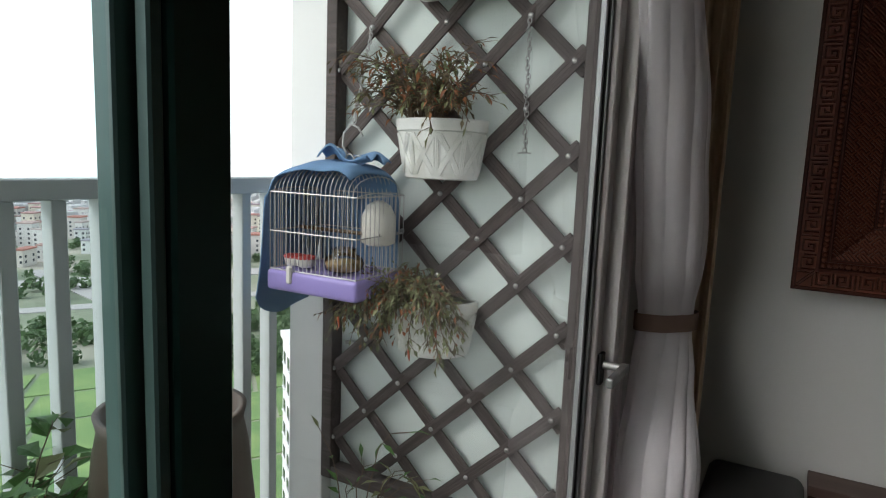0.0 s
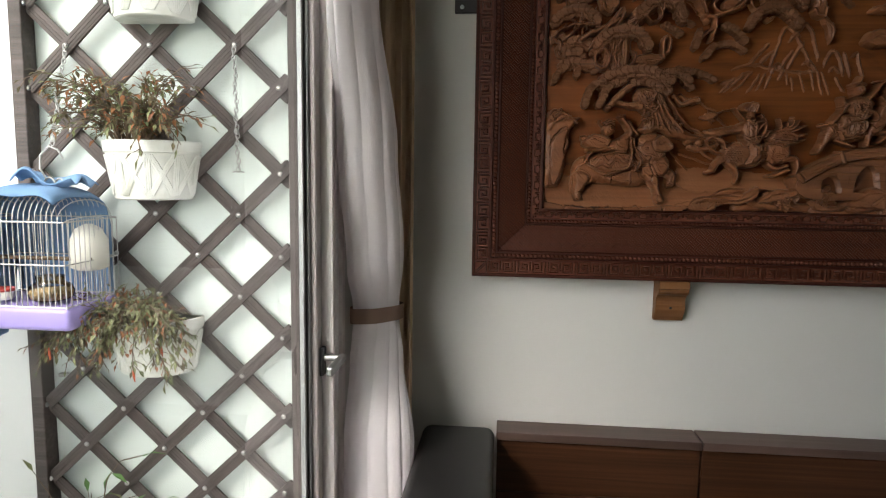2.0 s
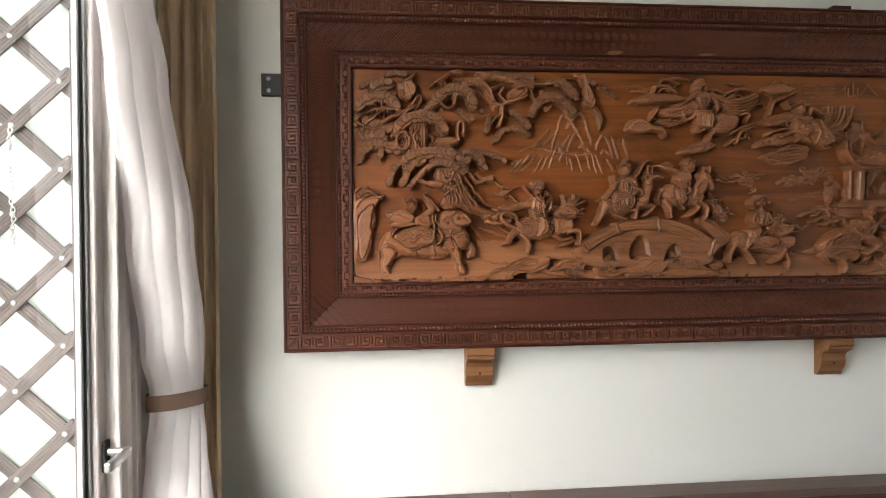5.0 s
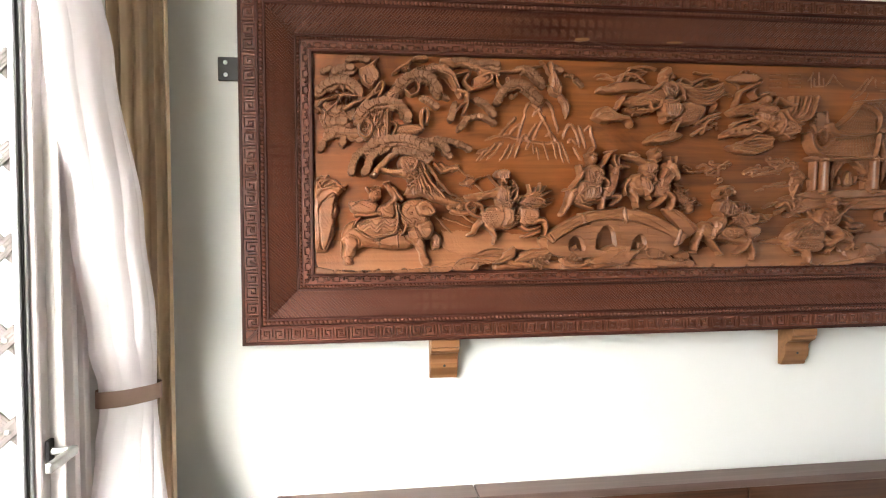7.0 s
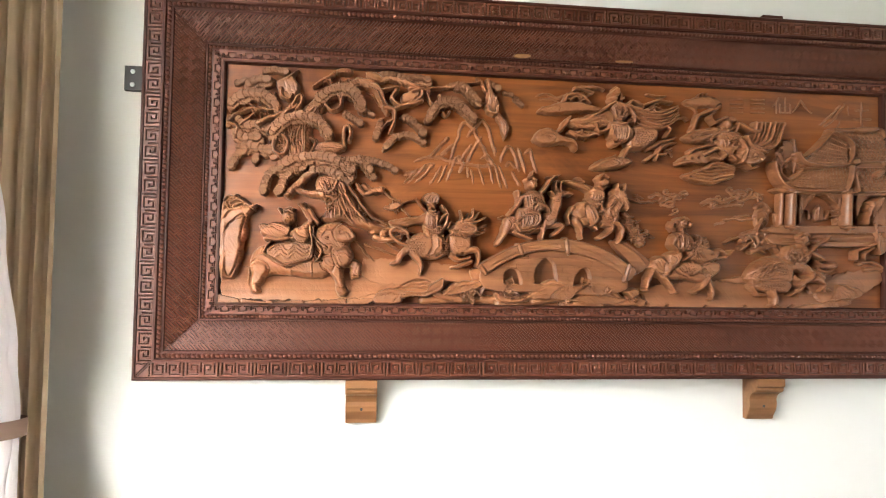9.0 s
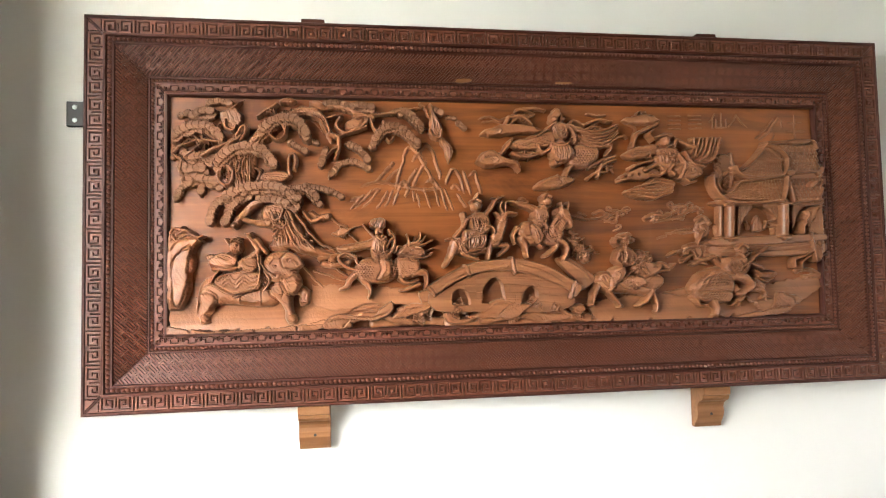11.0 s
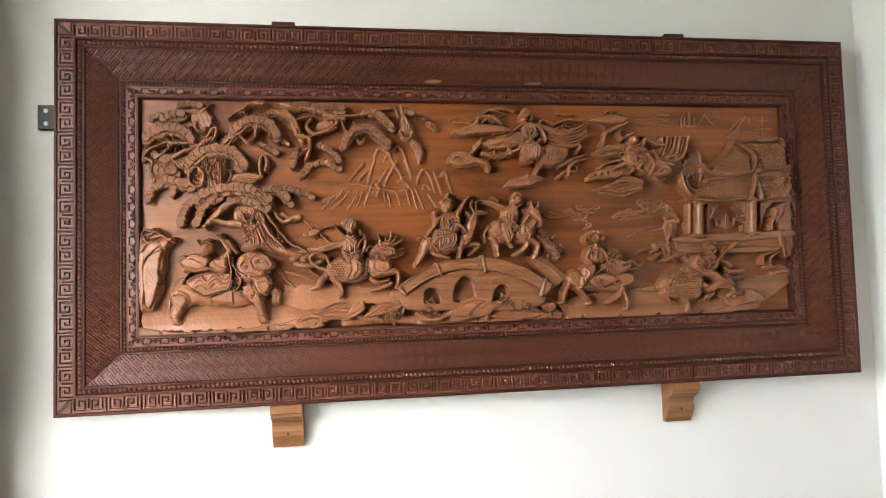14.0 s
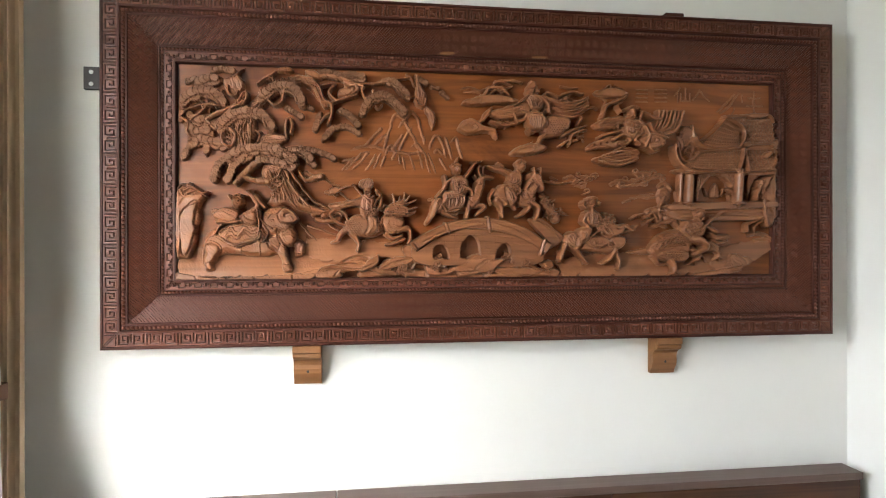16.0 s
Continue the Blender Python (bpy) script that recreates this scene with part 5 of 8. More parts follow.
        h = h0 + (h1 - h0) * t * t * (3 - 2 * t) + 0.8 * N40[w]
        self.h[w] = np.where(inside, np.maximum(self.h[w], h), self.h[w])

    def groove(self, a, b, r, depth):
        a, b = np.array(a, float), np.array(b, float)
        w = self.window(np.minimum(a, b) - 3 * r, np.maximum(a, b) + 3 * r)
        u, v = UU[w], VV[w]
        d = b - a
        t = np.clip(((u - a[0]) * d[0] + (v - a[1]) * d[1]) / (d @ d), 0, 1)
        side = np.array([-d[1], d[0]]) / np.linalg.norm(d) * 0.12 * np.linalg.norm(d)
        bow = np.sin(t * math.pi)
        dist = np.hypot(u - a[0] - t * d[0] - bow * side[0], v - a[1] - t * d[1] - bow * side[1])
        self.cuts[w] = np.maximum(self.cuts[w], depth * np.exp(-(dist / r) ** 2) * np.clip(bow * 2, 0, 1))

    def scale(self, c, r, h, lean=0.0, flat=0.85):
        """A flat rounded tuft of needles laid over the last one, with a thin sunk rim and fine rays."""
        w = self.window((c[0] - r - 3, c[1] - r - 3), (c[0] + r + 3, c[1] + r + 3))
        u, v = UU[w] - c[0], VV[w] - c[1]
        x, y = u * math.cos(lean) + v * math.sin(lean), v * math.cos(lean) - u * math.sin(lean)
        d = np.hypot(x / r, y / (r * flat)) * (1 + 0.05 * np.cos(9 * np.arctan2(y, x) + c[0]))
        rays = 0.45 * np.cos(15 * np.arctan2(y, x + 0.6 * r))
        top = h + 1.8 * np.clip(1 - d ** 2, 0, 1) ** 0.6 + 1.8 * x / r + 0.6 * rays
        old = self.h[w]
        rim = (d >= 1) & (d < 1 + 3.2 / r) & (old > 6) & (old < h + 4)
        self.h[w] = np.where(d < 1, np.maximum(top, old - 2), np.where(rim, old - 2.2, old))

    def form(self, pts, h, r, base=None):
        """A body with a smooth closed outline: level inside at height h, its edge rounded over r down to base."""
        c = np.array(pts, float)
        n = len(c)
        out = []
        for k in range(n):
            a, b, d, e = c[k - 1], c[k], c[(k + 1) % n], c[(k + 2) % n]
            for q in range(4):
                t = q / 4
                out.append(0.5 * (2 * b + (d - a) * t + (2 * a - 5 * b + 4 * d - e) * t * t + (3 * b - a - 3 * d + e) * t ** 3))
        c = np.array(out)
        w = self.window(c.min(0) - 6, c.max(0) + 6)
        u, v = self.u[w], self.v[w]
        inside, dist = np.zeros(u.shape, bool), np.full(u.shape, 1e9)
        for (x0, y0), (x1, y1) in zip(c, np.roll(c, -1, 0)):
            if y0 != y1:
                inside ^= ((y0 > v) != (y1 > v)) & (u < (x1 - x0) * (v - y0) / (y1 - y0) + x0)
            dx, dy = x1 - x0, y1 - y0
            t = np.clip(((u - x0) * dx + (v - y0) * dy) / max(1e-6, dx * dx + dy * dy), 0, 1)
            dist = np.minimum(dist, np.hypot(u - x0 - t * dx, v - y0 - t * dy))
        low = 0.35 * h if base is None else base
        edge = np.clip(dist / r, 0, 1)
        top = low + (h - low) * np.sqrt(1 - (1 - edge) ** 2)
        old = self.h[w]
        rim = ~inside & (dist < 3.4) & (old > 9) & (old < h)
        old = np.where(rim, np.maximum(old - 6.0 * (1 - dist / 3.4), 4.0), old)
        self.h[w] = np.where(inside, np.maximum(old, top), old)

    def ridge(self, pts, r, lift):
        """A thin raised line, or a cut where lift is below nought, laid on what is there or on the bare board."""
        c = np.array(curve(pts) if len(pts) > 2 else pts, float)
        w = self.window(c.min(0) - 2 * r - 2, c.max(0) + 2 * r + 2)
        u, v = self.u[w], self.v[w]
        best, along = np.full(u.shape, 1e9), np.zeros(u.shape)
        for k in range(len(c) - 1):
            a, d = c[k], c[k + 1] - c[k]
            t = np.clip(((u - a[0]) * d[0] + (v - a[1]) * d[1]) / max(1e-6, d @ d), 0, 1)
            q = np.hypot(u - a[0] - t * d[0], v - a[1] - t * d[1])
            along = np.where(q < best, (k + t) / (len(c) - 1), along)
            best = np.minimum(best, q)
        amount = lift * np.exp(-(best / r) ** 2) * np.clip(4 * np.sin(math.pi * np.clip(along, 0.02, 0.98)), 0.2, 1)
        old = self.h[w]
        bare = (old <= 0) & (amount > 0.6)
        self.h[w] = np.where(old > 0, np.maximum(old + amount, 1.0), np.where(bare, amount + 2.0, old))

    def fan(self, first, last, n, r, lift):
        """Uneven ridges and cuts side by side between two lines: folds, bark, hair."""
        hand = random.Random(int(first[0][0] * 7 + last[-1][1]))
        n, r = n + 2, 0.8 * r
        for k in range(2 * n - 1):
            t = (k + hand.uniform(-0.35, 0.35)) / (2 * n - 2)
            pts = [np.array((a[0] + (b[0] - a[0]) * t, a[1] + (b[1] - a[1]) * t)) for a, b in zip(first, last)]
            a0, a1 = hand.uniform(0, 0.3), hand.uniform(0, 0.25)
            pts[0], pts[-1] = pts[0] + (pts[1] - pts[0]) * a0, pts[-1] + (pts[-2] - pts[-1]) * a1
            bend = (pts[-1] - pts[0])[::-1] * np.array((-1, 1)) * hand.uniform(-0.09, 0.09)
            pts[1] = pts[1] + bend
            self.ridge(pts, r * hand.uniform(0.6, 1.15), lift * hand.uniform(0.5, 1.1) if k % 2 == 0 else -lift * hand.uniform(0.4, 0.9))

    def sink(self, pts, level):
        """An opening with a closed outline, cut down to a level."""
        c = np.array(curve(list(pts) + [pts[0]], 4), float)
        w = self.window(c.min(0) - 2, c.max(0) + 2)
        u, v = UU[w], VV[w]
        inside = np.zeros(u.shape, bool)
        for (x0, y0), (x1, y1) in zip(c, np.roll(c, -1, 0)):
            if y0 != y1:
                inside ^= ((y0 > v) != (y1 > v)) & (u < (x1 - x0) * (v - y0) / (y1 - y0) + x0)
        self.h[w] = np.where(inside, np.minimum(self.h[w], level), self.h[w])

    def bumps(self, c, ru, rv, step, lift):
        """Rows of small scales over an oval patch."""
        w = self.window((c[0] - ru, c[1] - rv), (c[0] + ru, c[1] + rv))
        u, v = UU[w] - c[0], VV[w] - c[1]
        patch = np.clip(2.5 * (1 - np.hypot(u / ru, v / rv)), 0, 1)
        row = np.floor(v / (0.8 * step))
        a, b = (u / step + 0.5 * (row % 2)) % 1 - 0.5, (v / (0.8 * step)) % 1 - 0.5
        scale = np.sqrt(np.clip(1 - (a * a + b * b) * 3.4, 0, 1)) - 0.5
        self.h[w] = np.where(self.h[w] > 4, self.h[w] + lift * patch * scale, self.h[w])

    def spray(self, c, ru, rv, n, h, seed):
        """A tangle of small curled leaves."""
        r = random.Random(seed)
        for _ in range(n):
            a, d = r.uniform(0, math.tau), math.sqrt(r.random())
            p = np.array((c[0] + ru * d * math.cos(a), c[1] + rv * d * math.sin(a)))
            b = a + r.uniform(-0.9, 0.9)
            e = np.array((math.cos(b), math.sin(b))) * r.uniform(5, 9)
            k = np.array((-e[1], e[0])) * r.choice((-0.6, 0.6))
            self.path([tuple(p - e), tuple(p + 0.3 * k), tuple(p + e + k)], r.uniform(2.6, 3.8), 1.4, h - 6 * d + r.uniform(-4, 4))

    def roof(self, corners, rows, cols, sag, eave, ridge):
        """A hollow roof face of lapped tiles; corners run lower left, lower right, upper right, upper left."""
        a, b, c, d = [np.array(p, float) for p in corners]
        s, t = np.meshgrid(np.linspace(0, 1, 420), np.linspace(0, 1, 300), indexing="ij")
        u = (a[0] * (1 - s) + b[0] * s) * (1 - t) + (d[0] * (1 - s) + c[0] * s) * t
        v = (a[1] * (1 - s) + b[1] * s) * (1 - t) + (d[1] * (1 - s) + c[1] * s) * t - sag * (np.sin(math.pi * s) * (1 - t) + np.sin(math.pi * t))
        fs, ft = (s * cols + 0.5 * (np.floor(t * rows) % 2)) % 1, (t * rows) % 1
        tile = np.clip(1 - (2 * np.abs(fs - 0.5)) ** 4, 0, 1) * np.clip(ft * 7, 0, 1)
        h = eave + (ridge - eave) * t + 4.5 * tile * (1.15 - 0.75 * ft)
        i, j = np.clip((u / STEP).round().astype(int), 0, NU - 1), np.clip((v / STEP).round().astype(int), 0, NV - 1)
        self.h[i.ravel(), j.ravel()] = h.ravel()

    def lotus(self, c, r):
        """Pointed petals in three rings, each laid over the last, round a heart."""
        for ring, n, lift, size in ((0.62, 7, 20, 0.58), (0.36, 6, 29, 0.46), (0.14, 4, 37, 0.30)):
            for k in range(n):
                a = k * math.tau / n + ring * 2
                p = (c[0] + ring * r * math.cos(a), c[1] + 0.72 * ring * r * math.sin(a))
                w = self.window((p[0] - r, p[1] - r), (p[0] + r, p[1] + r))
                u, v = UU[w] - p[0], VV[w] - p[1]
                x, y = u * math.cos(a) + v * math.sin(a), v * math.cos(a) - u * math.sin(a)
                wide = size * r * 0.68 * np.clip(1 - np.clip(x / (size * r), 0, 1) ** 1.6, 0.08, 1)
                d = np.hypot(x / (size * r), y / wide)
                old = self.h[w]
                petal = lift + 4 * (d ** 2) + 6 * x / r + 2 * math.sin(k * 2.4)
                rim = (d >= 1) & (d < 1.25) & (old > 6) & (old < lift + 6)
                self.h[w] = np.where(d < 1, np.maximum(petal, old - 4), np.where(rim, old - 5, old))
        self.oval(c, 0.16 * r, 0.16 * r, 0, 42)

    def finish(self, name, label, mat=None):
        on = self.h > 0
        h = self.h - np.minimum(self.cuts, np.maximum(self.h - 3, 0))
        room = np.clip(h / 12, 0, 1)
        h = h + self.rough * room * (1.3 * CHISEL + 1.5 * FOLDS)
        if self.rough > 0.2:
            h = h + 1.5 * room * PATCH * FINE
        # fine layered lines that follow the form, as a gouge leaves them
        line = np.abs(np.sin((h + 2.5 * N14 + 4.0 * N40) / 2.3)) ** 0.5
        h = h - self.terrace * room * (1 - line) * (N40 * 0.4 + 1.0) * 2.0
        h = np.where(on, np.maximum(h, 1.0), -1.5)
        cells = on[:-1, :-1] | on[1:, :-1] | on[1:, 1:] | on[:-1, 1:]
        i, j = np.nonzero(cells)
        flat = np.arange(NU * NV).reshape(NU, NV)
        corner = np.stack([flat[i, j], flat[i + 1, j], flat[i + 1, j + 1], flat[i, j + 1]], 1)
        used, back = np.unique(corner, return_inverse=True)
        back = back.reshape(corner.shape)
        o = panel.location
        pts = np.stack([UU.ravel()[used] / 1000 + BOARD_X - o[0], BOARD_Y - h.ravel()[used] / 1000 - o[1], VV.ravel()[used] / 1000 + BOARD_Z - o[2]], 1)
        me = bpy.data.meshes.new(name)
        me.from_pydata(pts.tolist(), [], back.tolist())
        me.materials.append(mat or CARVED_WOOD)
        me.shade_smooth()
        ob = new(name, me)
        ob.parent = panel
        ob["label"] = label
        return ob


def feathers(f, first, last, n, r0, r1, h):
    """Side-by-side strokes filling the space between two lines."""
    for k in range(n):
        t = k / (n - 1)
        f.path([(a[0] + (b[0] - a[0]) * t, a[1] + (b[1] - a[1]) * t) for a, b in zip(first, last)], r0, r1, h + 3 * math.sin(k * 2.1))


# the board itself, gently uneven, with long shallow waves
rise = (2.2 + 0.35 * N40 + 0.2 * np.sin(VV / 9 + 2.5 * N40) * (VV > 60))[::4, ::4]
wide_u, wide_v = UU[::4, ::4], VV[::4, ::4]
flat = np.arange(rise.size).reshape(rise.shape)
quads("carved_board", [(BOARD_X + u / 1000, BOARD_Y - h / 1000, BOARD_Z + v / 1000) for u, v, h in zip(wide_u.ravel(), wide_v.ravel(), rise.ravel())],
      np.stack([flat[:-1, :-1], flat[1:, :-1], flat[1:, 1:], flat[:-1, 1:]], -1).reshape(-1, 4).tolist(), BOARD_WOOD, panel, "varnished orange-brown board behind the carving", True)

# carved scene on the board

f = Carving(0.18)
f.path([(551, 11), (657, 18), (765, 10)], 14.1, 14.1, 20)
f.path([(765, 3), (1023, -5), (1213, 2)], 13.1, 13.1, 24)
f.slab([(378, 128), (552, 119), (720, 98), (738, 91), (726, 67), (658, 62), (588, 63), (481, 51), (405, 55), (378, 76)], 4, 22, 5)
f.slab([(5, 94), (192, 101), (412, 97), (438, 55), (485, 51), (534, 58), (590, 66), (581, 40), (569, 29), (481, 14), (386, 8), (262, 3), (114, 5), (14, 6), (-2, 36)], 4, 34, 6)
f.slab([(369, 16), (412, 27), (447, 37), (481, 30), (502, 40), (551, 54), (578, 54), (551, 33), (481, 16), (412, 9)], 30, 38, 5)
f.slab([(1174, 51), (1329, 76), (1507, 79), (1689, 62), (1761, 13), (1607, -5), (1447, -9), (1213, -3)], 4, 30, 5)
f.slab([(1679, 75), (1813, 105), (1965, 128), (1969, 93), (1886, 47), (1834, 24), (1751, 6)], 4, 34, 6)
f.groove((412, 6), (569, 43), 2.7, 9)
f.groove((481, 44), (578, 63), 2.7, 9)
f.groove((175, -3), (189, 9), 2.4, 12)
f.groove((252, -3), (266, 12), 2.4, 12)
f.groove((142, -4), (149, 8), 2.2, 10)
f.groove((1251, -9), (1263, 8), 3.0, 12)
f.groove((1368, -14), (1380, 5), 3.2, 12)
f.groove((1487, -15), (1503, 6), 3.2, 12)
f.groove((1628, -12), (1652, 10), 3.2, 10)
f.groove((1751, 9), (1834, 32), 3.4, 9)
f.finish("carved_board_ground", "carved rocky ground with ragged ledges")


tufts = random.Random(11)


def tuft_row(pts, r, h, rows):
    """Flat rounded tufts overlapping along a bough, the lower rows first, on a common cushion."""
    c = curve(pts, 12)
    f.path([(p[0], p[1] - (rows - 1) * 0.45 * r) for p in pts], 0.7 * r + 0.35 * r * (rows - 1), 0.6 * r + 0.3 * r * (rows - 1), h - 9)
    for row in range(rows - 1, -1, -1):
        run = tufts.uniform(0.4, 0.9) * r
        for a, b in zip(c, c[1:]):
            n = float(np.linalg.norm(b - a))
            run += n
            if run > 1.1 * r:
                run = 0.0
                d = (b - a) / max(1e-6, n)
                q = (b[0] + row * 0.4 * r * tufts.uniform(-1, 1), b[1] - row * r * 0.95 + tufts.uniform(-0.1, 0.1) * r)
                f.scale(q, r * tufts.uniform(0.95, 1.15), h - 5 * row + tufts.uniform(-1.5, 1.5), math.atan2(d[1], d[0]) + tufts.uniform(-0.3, 0.3), tufts.uniform(0.8, 0.95))


# carved figures of the relief, in millimetres from its corner

f = Carving(0.16, 0.25)
f.form([(1, 277), (29, 288), (62, 278), (84, 255), (72, 232), (64, 209), (71, 185), (56, 155), (60, 132), (53, 101), (38, 67), (16, 60), (-1, 73), (-6, 142), (-5, 218)], 40, 10.4, 8)
f.form([(14, 187), (29, 217), (61, 238), (55, 186), (54, 140), (42, 94), (27, 70), (16, 95)], 46, 5.9, 34)
f.ridge([(5, 225), (23, 247), (59, 254)], 3.3, 5)
f.ridge([(10, 210), (13, 141), (9, 73)], 3.0, 5)
f.ridge([(3, 248), (33, 269), (74, 265)], 3.0, 4)
f.ridge([(17, 199), (33, 220), (70, 234)], 2.7, -6)
f.path([(8, 273), (27, 286), (53, 278)], 4.7, 2.4, 48)
f.path([(26, 266), (44, 279), (73, 263)], 4.7, 2.4, 48)
f.path([(35, 257), (60, 268), (89, 251)], 4.7, 2.4, 48)
f.path([(65, 260), (81, 260), (93, 264)], 4.8, 2.4, 48)
f.path([(32, 284), (40, 292)], 4.7, 2.4, 48)
f.path([(15, 263), (23, 254)], 4.7, 2.4, 48)
f.finish("carved_rock_spur", "carved upright rock spur with grass on top")

f = Carving(1.1, 0.8)
f.form([(257, 293), (246, 325), (257, 350), (295, 356), (325, 336), (343, 304), (358, 268), (388, 239), (419, 222), (446, 209), (415, 197), (372, 209), (347, 215), (323, 225), (292, 216), (262, 231), (283, 265)], 36, 16.9, 6)
f.fan([(269, 342), (284, 296), (279, 235)], [(330, 331), (362, 267), (423, 215)], 10, 2.3, 7)
f.fan([(259, 333), (272, 312), (296, 322)], [(263, 314), (283, 285), (317, 281)], 5, 2.3, 5)
f.path([(306, 332), (296, 311), (281, 307), (275, 323)], 4.6, 3.8, 46)
f.path([(281, 291), (302, 285), (314, 297)], 4.6, 3.8, 46)
f.path([(329, 300), (350, 265), (386, 229)], 4.6, 3.1, 42)
f.path([(313, 288), (328, 249), (352, 220)], 4.6, 3.1, 42)
f.path([(341, 322), (368, 280), (404, 241), (447, 221)], 4.0, 2.5, 36)
f.path([(273, 376), (233, 352), (194, 315), (177, 294)], 7.7, 12.3, 46)
f.oval((176, 291), 10.5, 9.0, 0, 52)
f.oval((174, 292), 5.3, 4.5, 0, 40)
f.path([(196, 311), (232, 301), (268, 298)], 9.1, 9.1, 40)
f.ridge([(195, 314), (234, 307), (267, 307)], 1.8, 4)
f.ridge([(189, 324), (226, 354), (260, 373)], 1.8, 4)
f.path([(362, 329), (380, 306), (405, 311), (427, 317)], 5.5, 8.6, 28)
f.form([(134, 409), (146, 475), (185, 500), (231, 509), (233, 465), (226, 398), (189, 392), (156, 396)], 32, 13.7, 6)
f.fan([(166, 485), (162, 444), (168, 397)], [(225, 501), (221, 450), (223, 397)], 8, 2.3, 7)
f.path([(153, 457), (168, 447), (172, 428), (165, 408), (151, 403), (137, 414), (133, 433), (141, 452), (153, 457)], 4.9, 4.9, 44)
f.sink([(151, 450), (161, 440), (163, 425), (155, 412), (143, 417), (139, 431), (144, 445)], 26)
f.oval((146, 439), 3.0, 3.0, 0, 34)
f.oval((154, 434), 3.1, 3.1, 0, 34)
f.oval((147, 426), 3.0, 3.0, 0, 34)
f.oval((154, 420), 3.0, 3.0, 0, 34)
f.path([(214, 505), (251, 549), (297, 590), (360, 614), (397, 614)], 24.7, 15.4, 34)
f.fan([(216, 525), (259, 570), (311, 605), (379, 625)], [(233, 491), (267, 535), (310, 570), (379, 596)], 7, 2.0, 6)
f.path([(378, 614), (412, 598), (426, 565), (441, 533)], 15.8, 7.9, 36)
f.fan([(382, 622), (425, 599), (440, 541)], [(370, 599), (406, 580), (427, 541)], 4, 1.9, 5)
f.path([(394, 625), (457, 632), (507, 616), (558, 599)], 11.1, 6.4, 30)
f.path([(290, 632), (259, 613), (237, 597)], 6.2, 3.1, 38)
f.oval((320, 643), 23.5, 8.6, 6, 42)
f.oval((400, 634), 23.7, 10.3, -14, 42)
f.ridge([(307, 639), (337, 644)], 1.9, -4)
f.oval((386, 640), 2.5, 2.5, 0, 34)
f.oval((395, 634), 2.5, 2.5, 0, 34)
f.oval((406, 629), 2.5, 2.5, 0, 34)
f.path([(90, 485), (131, 507), (173, 530), (204, 564)], 6.8, 7.5, 44)
f.path([(117, 463), (150, 506), (198, 541)], 4.5, 4.5, 48)
f.path([(12, 492), (41, 517), (88, 529), (142, 526)], 4.5, 5.1, 34)
f.path([(11, 492), (33, 473), (31, 447)], 4.5, 3.0, 32)
f.path([(88, 529), (89, 559), (79, 588)], 3.0, 2.3, 32)
f.path([(40, 481), (73, 509), (88, 528)], 3.8, 3.0, 32)
f.form([(133, 605), (154, 616), (191, 643), (199, 654), (184, 618), (198, 598), (187, 567), (165, 559), (144, 566)], 34, 7.7, 10)
f.path([(150, 586), (153, 562), (171, 558), (180, 570)], 4.0, 3.1, 42)
f.ridge([(160, 607), (197, 643)], 1.5, 4)
f.path([(184, 537), (197, 562), (206, 566), (206, 544), (192, 525)], 4.6, 3.7, 50)
f.path([(132, 573), (129, 557), (141, 545)], 2.8, 2.3, 26)
f.path([(270, 545), (291, 532), (313, 545), (310, 570)], 4.0, 3.1, 44)
f.path([(310, 545), (316, 567), (315, 580)], 3.1, 2.5, 44)
f.path([(430, 545), (457, 542), (459, 513), (449, 479)], 6.6, 3.8, 40)
f.path([(456, 513), (435, 497), (427, 485)], 3.8, 2.5, 36)
f.path([(464, 595), (454, 572), (481, 556), (522, 572), (539, 588), (533, 601), (510, 595)], 5.7, 4.5, 36)
f.path([(455, 546), (496, 558), (538, 572)], 4.8, 3.8, 34)
f.path([(504, 606), (555, 608), (620, 617), (706, 637)], 5.5, 2.4, 28)
f.path([(551, 594), (560, 567), (576, 555)], 4.2, 3.2, 30)
f.path([(587, 590), (591, 570), (583, 557)], 3.6, 2.6, 30)
f.path([(614, 542), (604, 532), (595, 537)], 3.9, 2.6, 40)
f.path([(409, 595), (441, 601), (469, 605)], 4.8, 3.2, 34)
f.form([(481, 588), (520, 605), (535, 588), (502, 565), (480, 568)], 24, 8.0, 6)
f.spray((295, 291), 28, 37, 24, 44, 24)
f.spray((354, 247), 34, 19, 18, 38, 25)
f.spray((313, 606), 53, 16, 22, 40, 26)
f.spray((188, 447), 24, 34, 14, 38, 27)
f.spray((88, 527), 55, 21, 16, 34, 28)
f.finish("carved_pine_trunk", "carved gnarled pine trunk and boughs")

f = Carving(0.3, 0.3)
f.form([(717, 639), (729, 644), (741, 611), (754, 588), (758, 563), (746, 543), (726, 544), (717, 568), (723, 603)], 32, 8.3, 8)
f.fan([(724, 628), (733, 598), (732, 567)], [(734, 628), (749, 588), (749, 562)], 4, 1.7, 3)
f.form([(747, 552), (773, 536), (789, 507), (783, 482), (774, 469), (765, 502), (753, 529)], 22, 6.6, 5)
f.fan([(752, 541), (768, 507), (773, 474)], [(769, 534), (783, 504), (778, 477)], 3, 1.5, 2.5)
f.path([(721, 562), (730, 546), (748, 544), (754, 565)], 4.6, 3.9, 38)
f.path([(693, 647), (710, 628), (721, 608)], 2.5, 2.5, 26)
f.path([(687, 573), (720, 575)], 2.1, 2.1, 24)
f.finish("carved_crane", "small carved bird form")

f = Carving(0.3, 0.3)
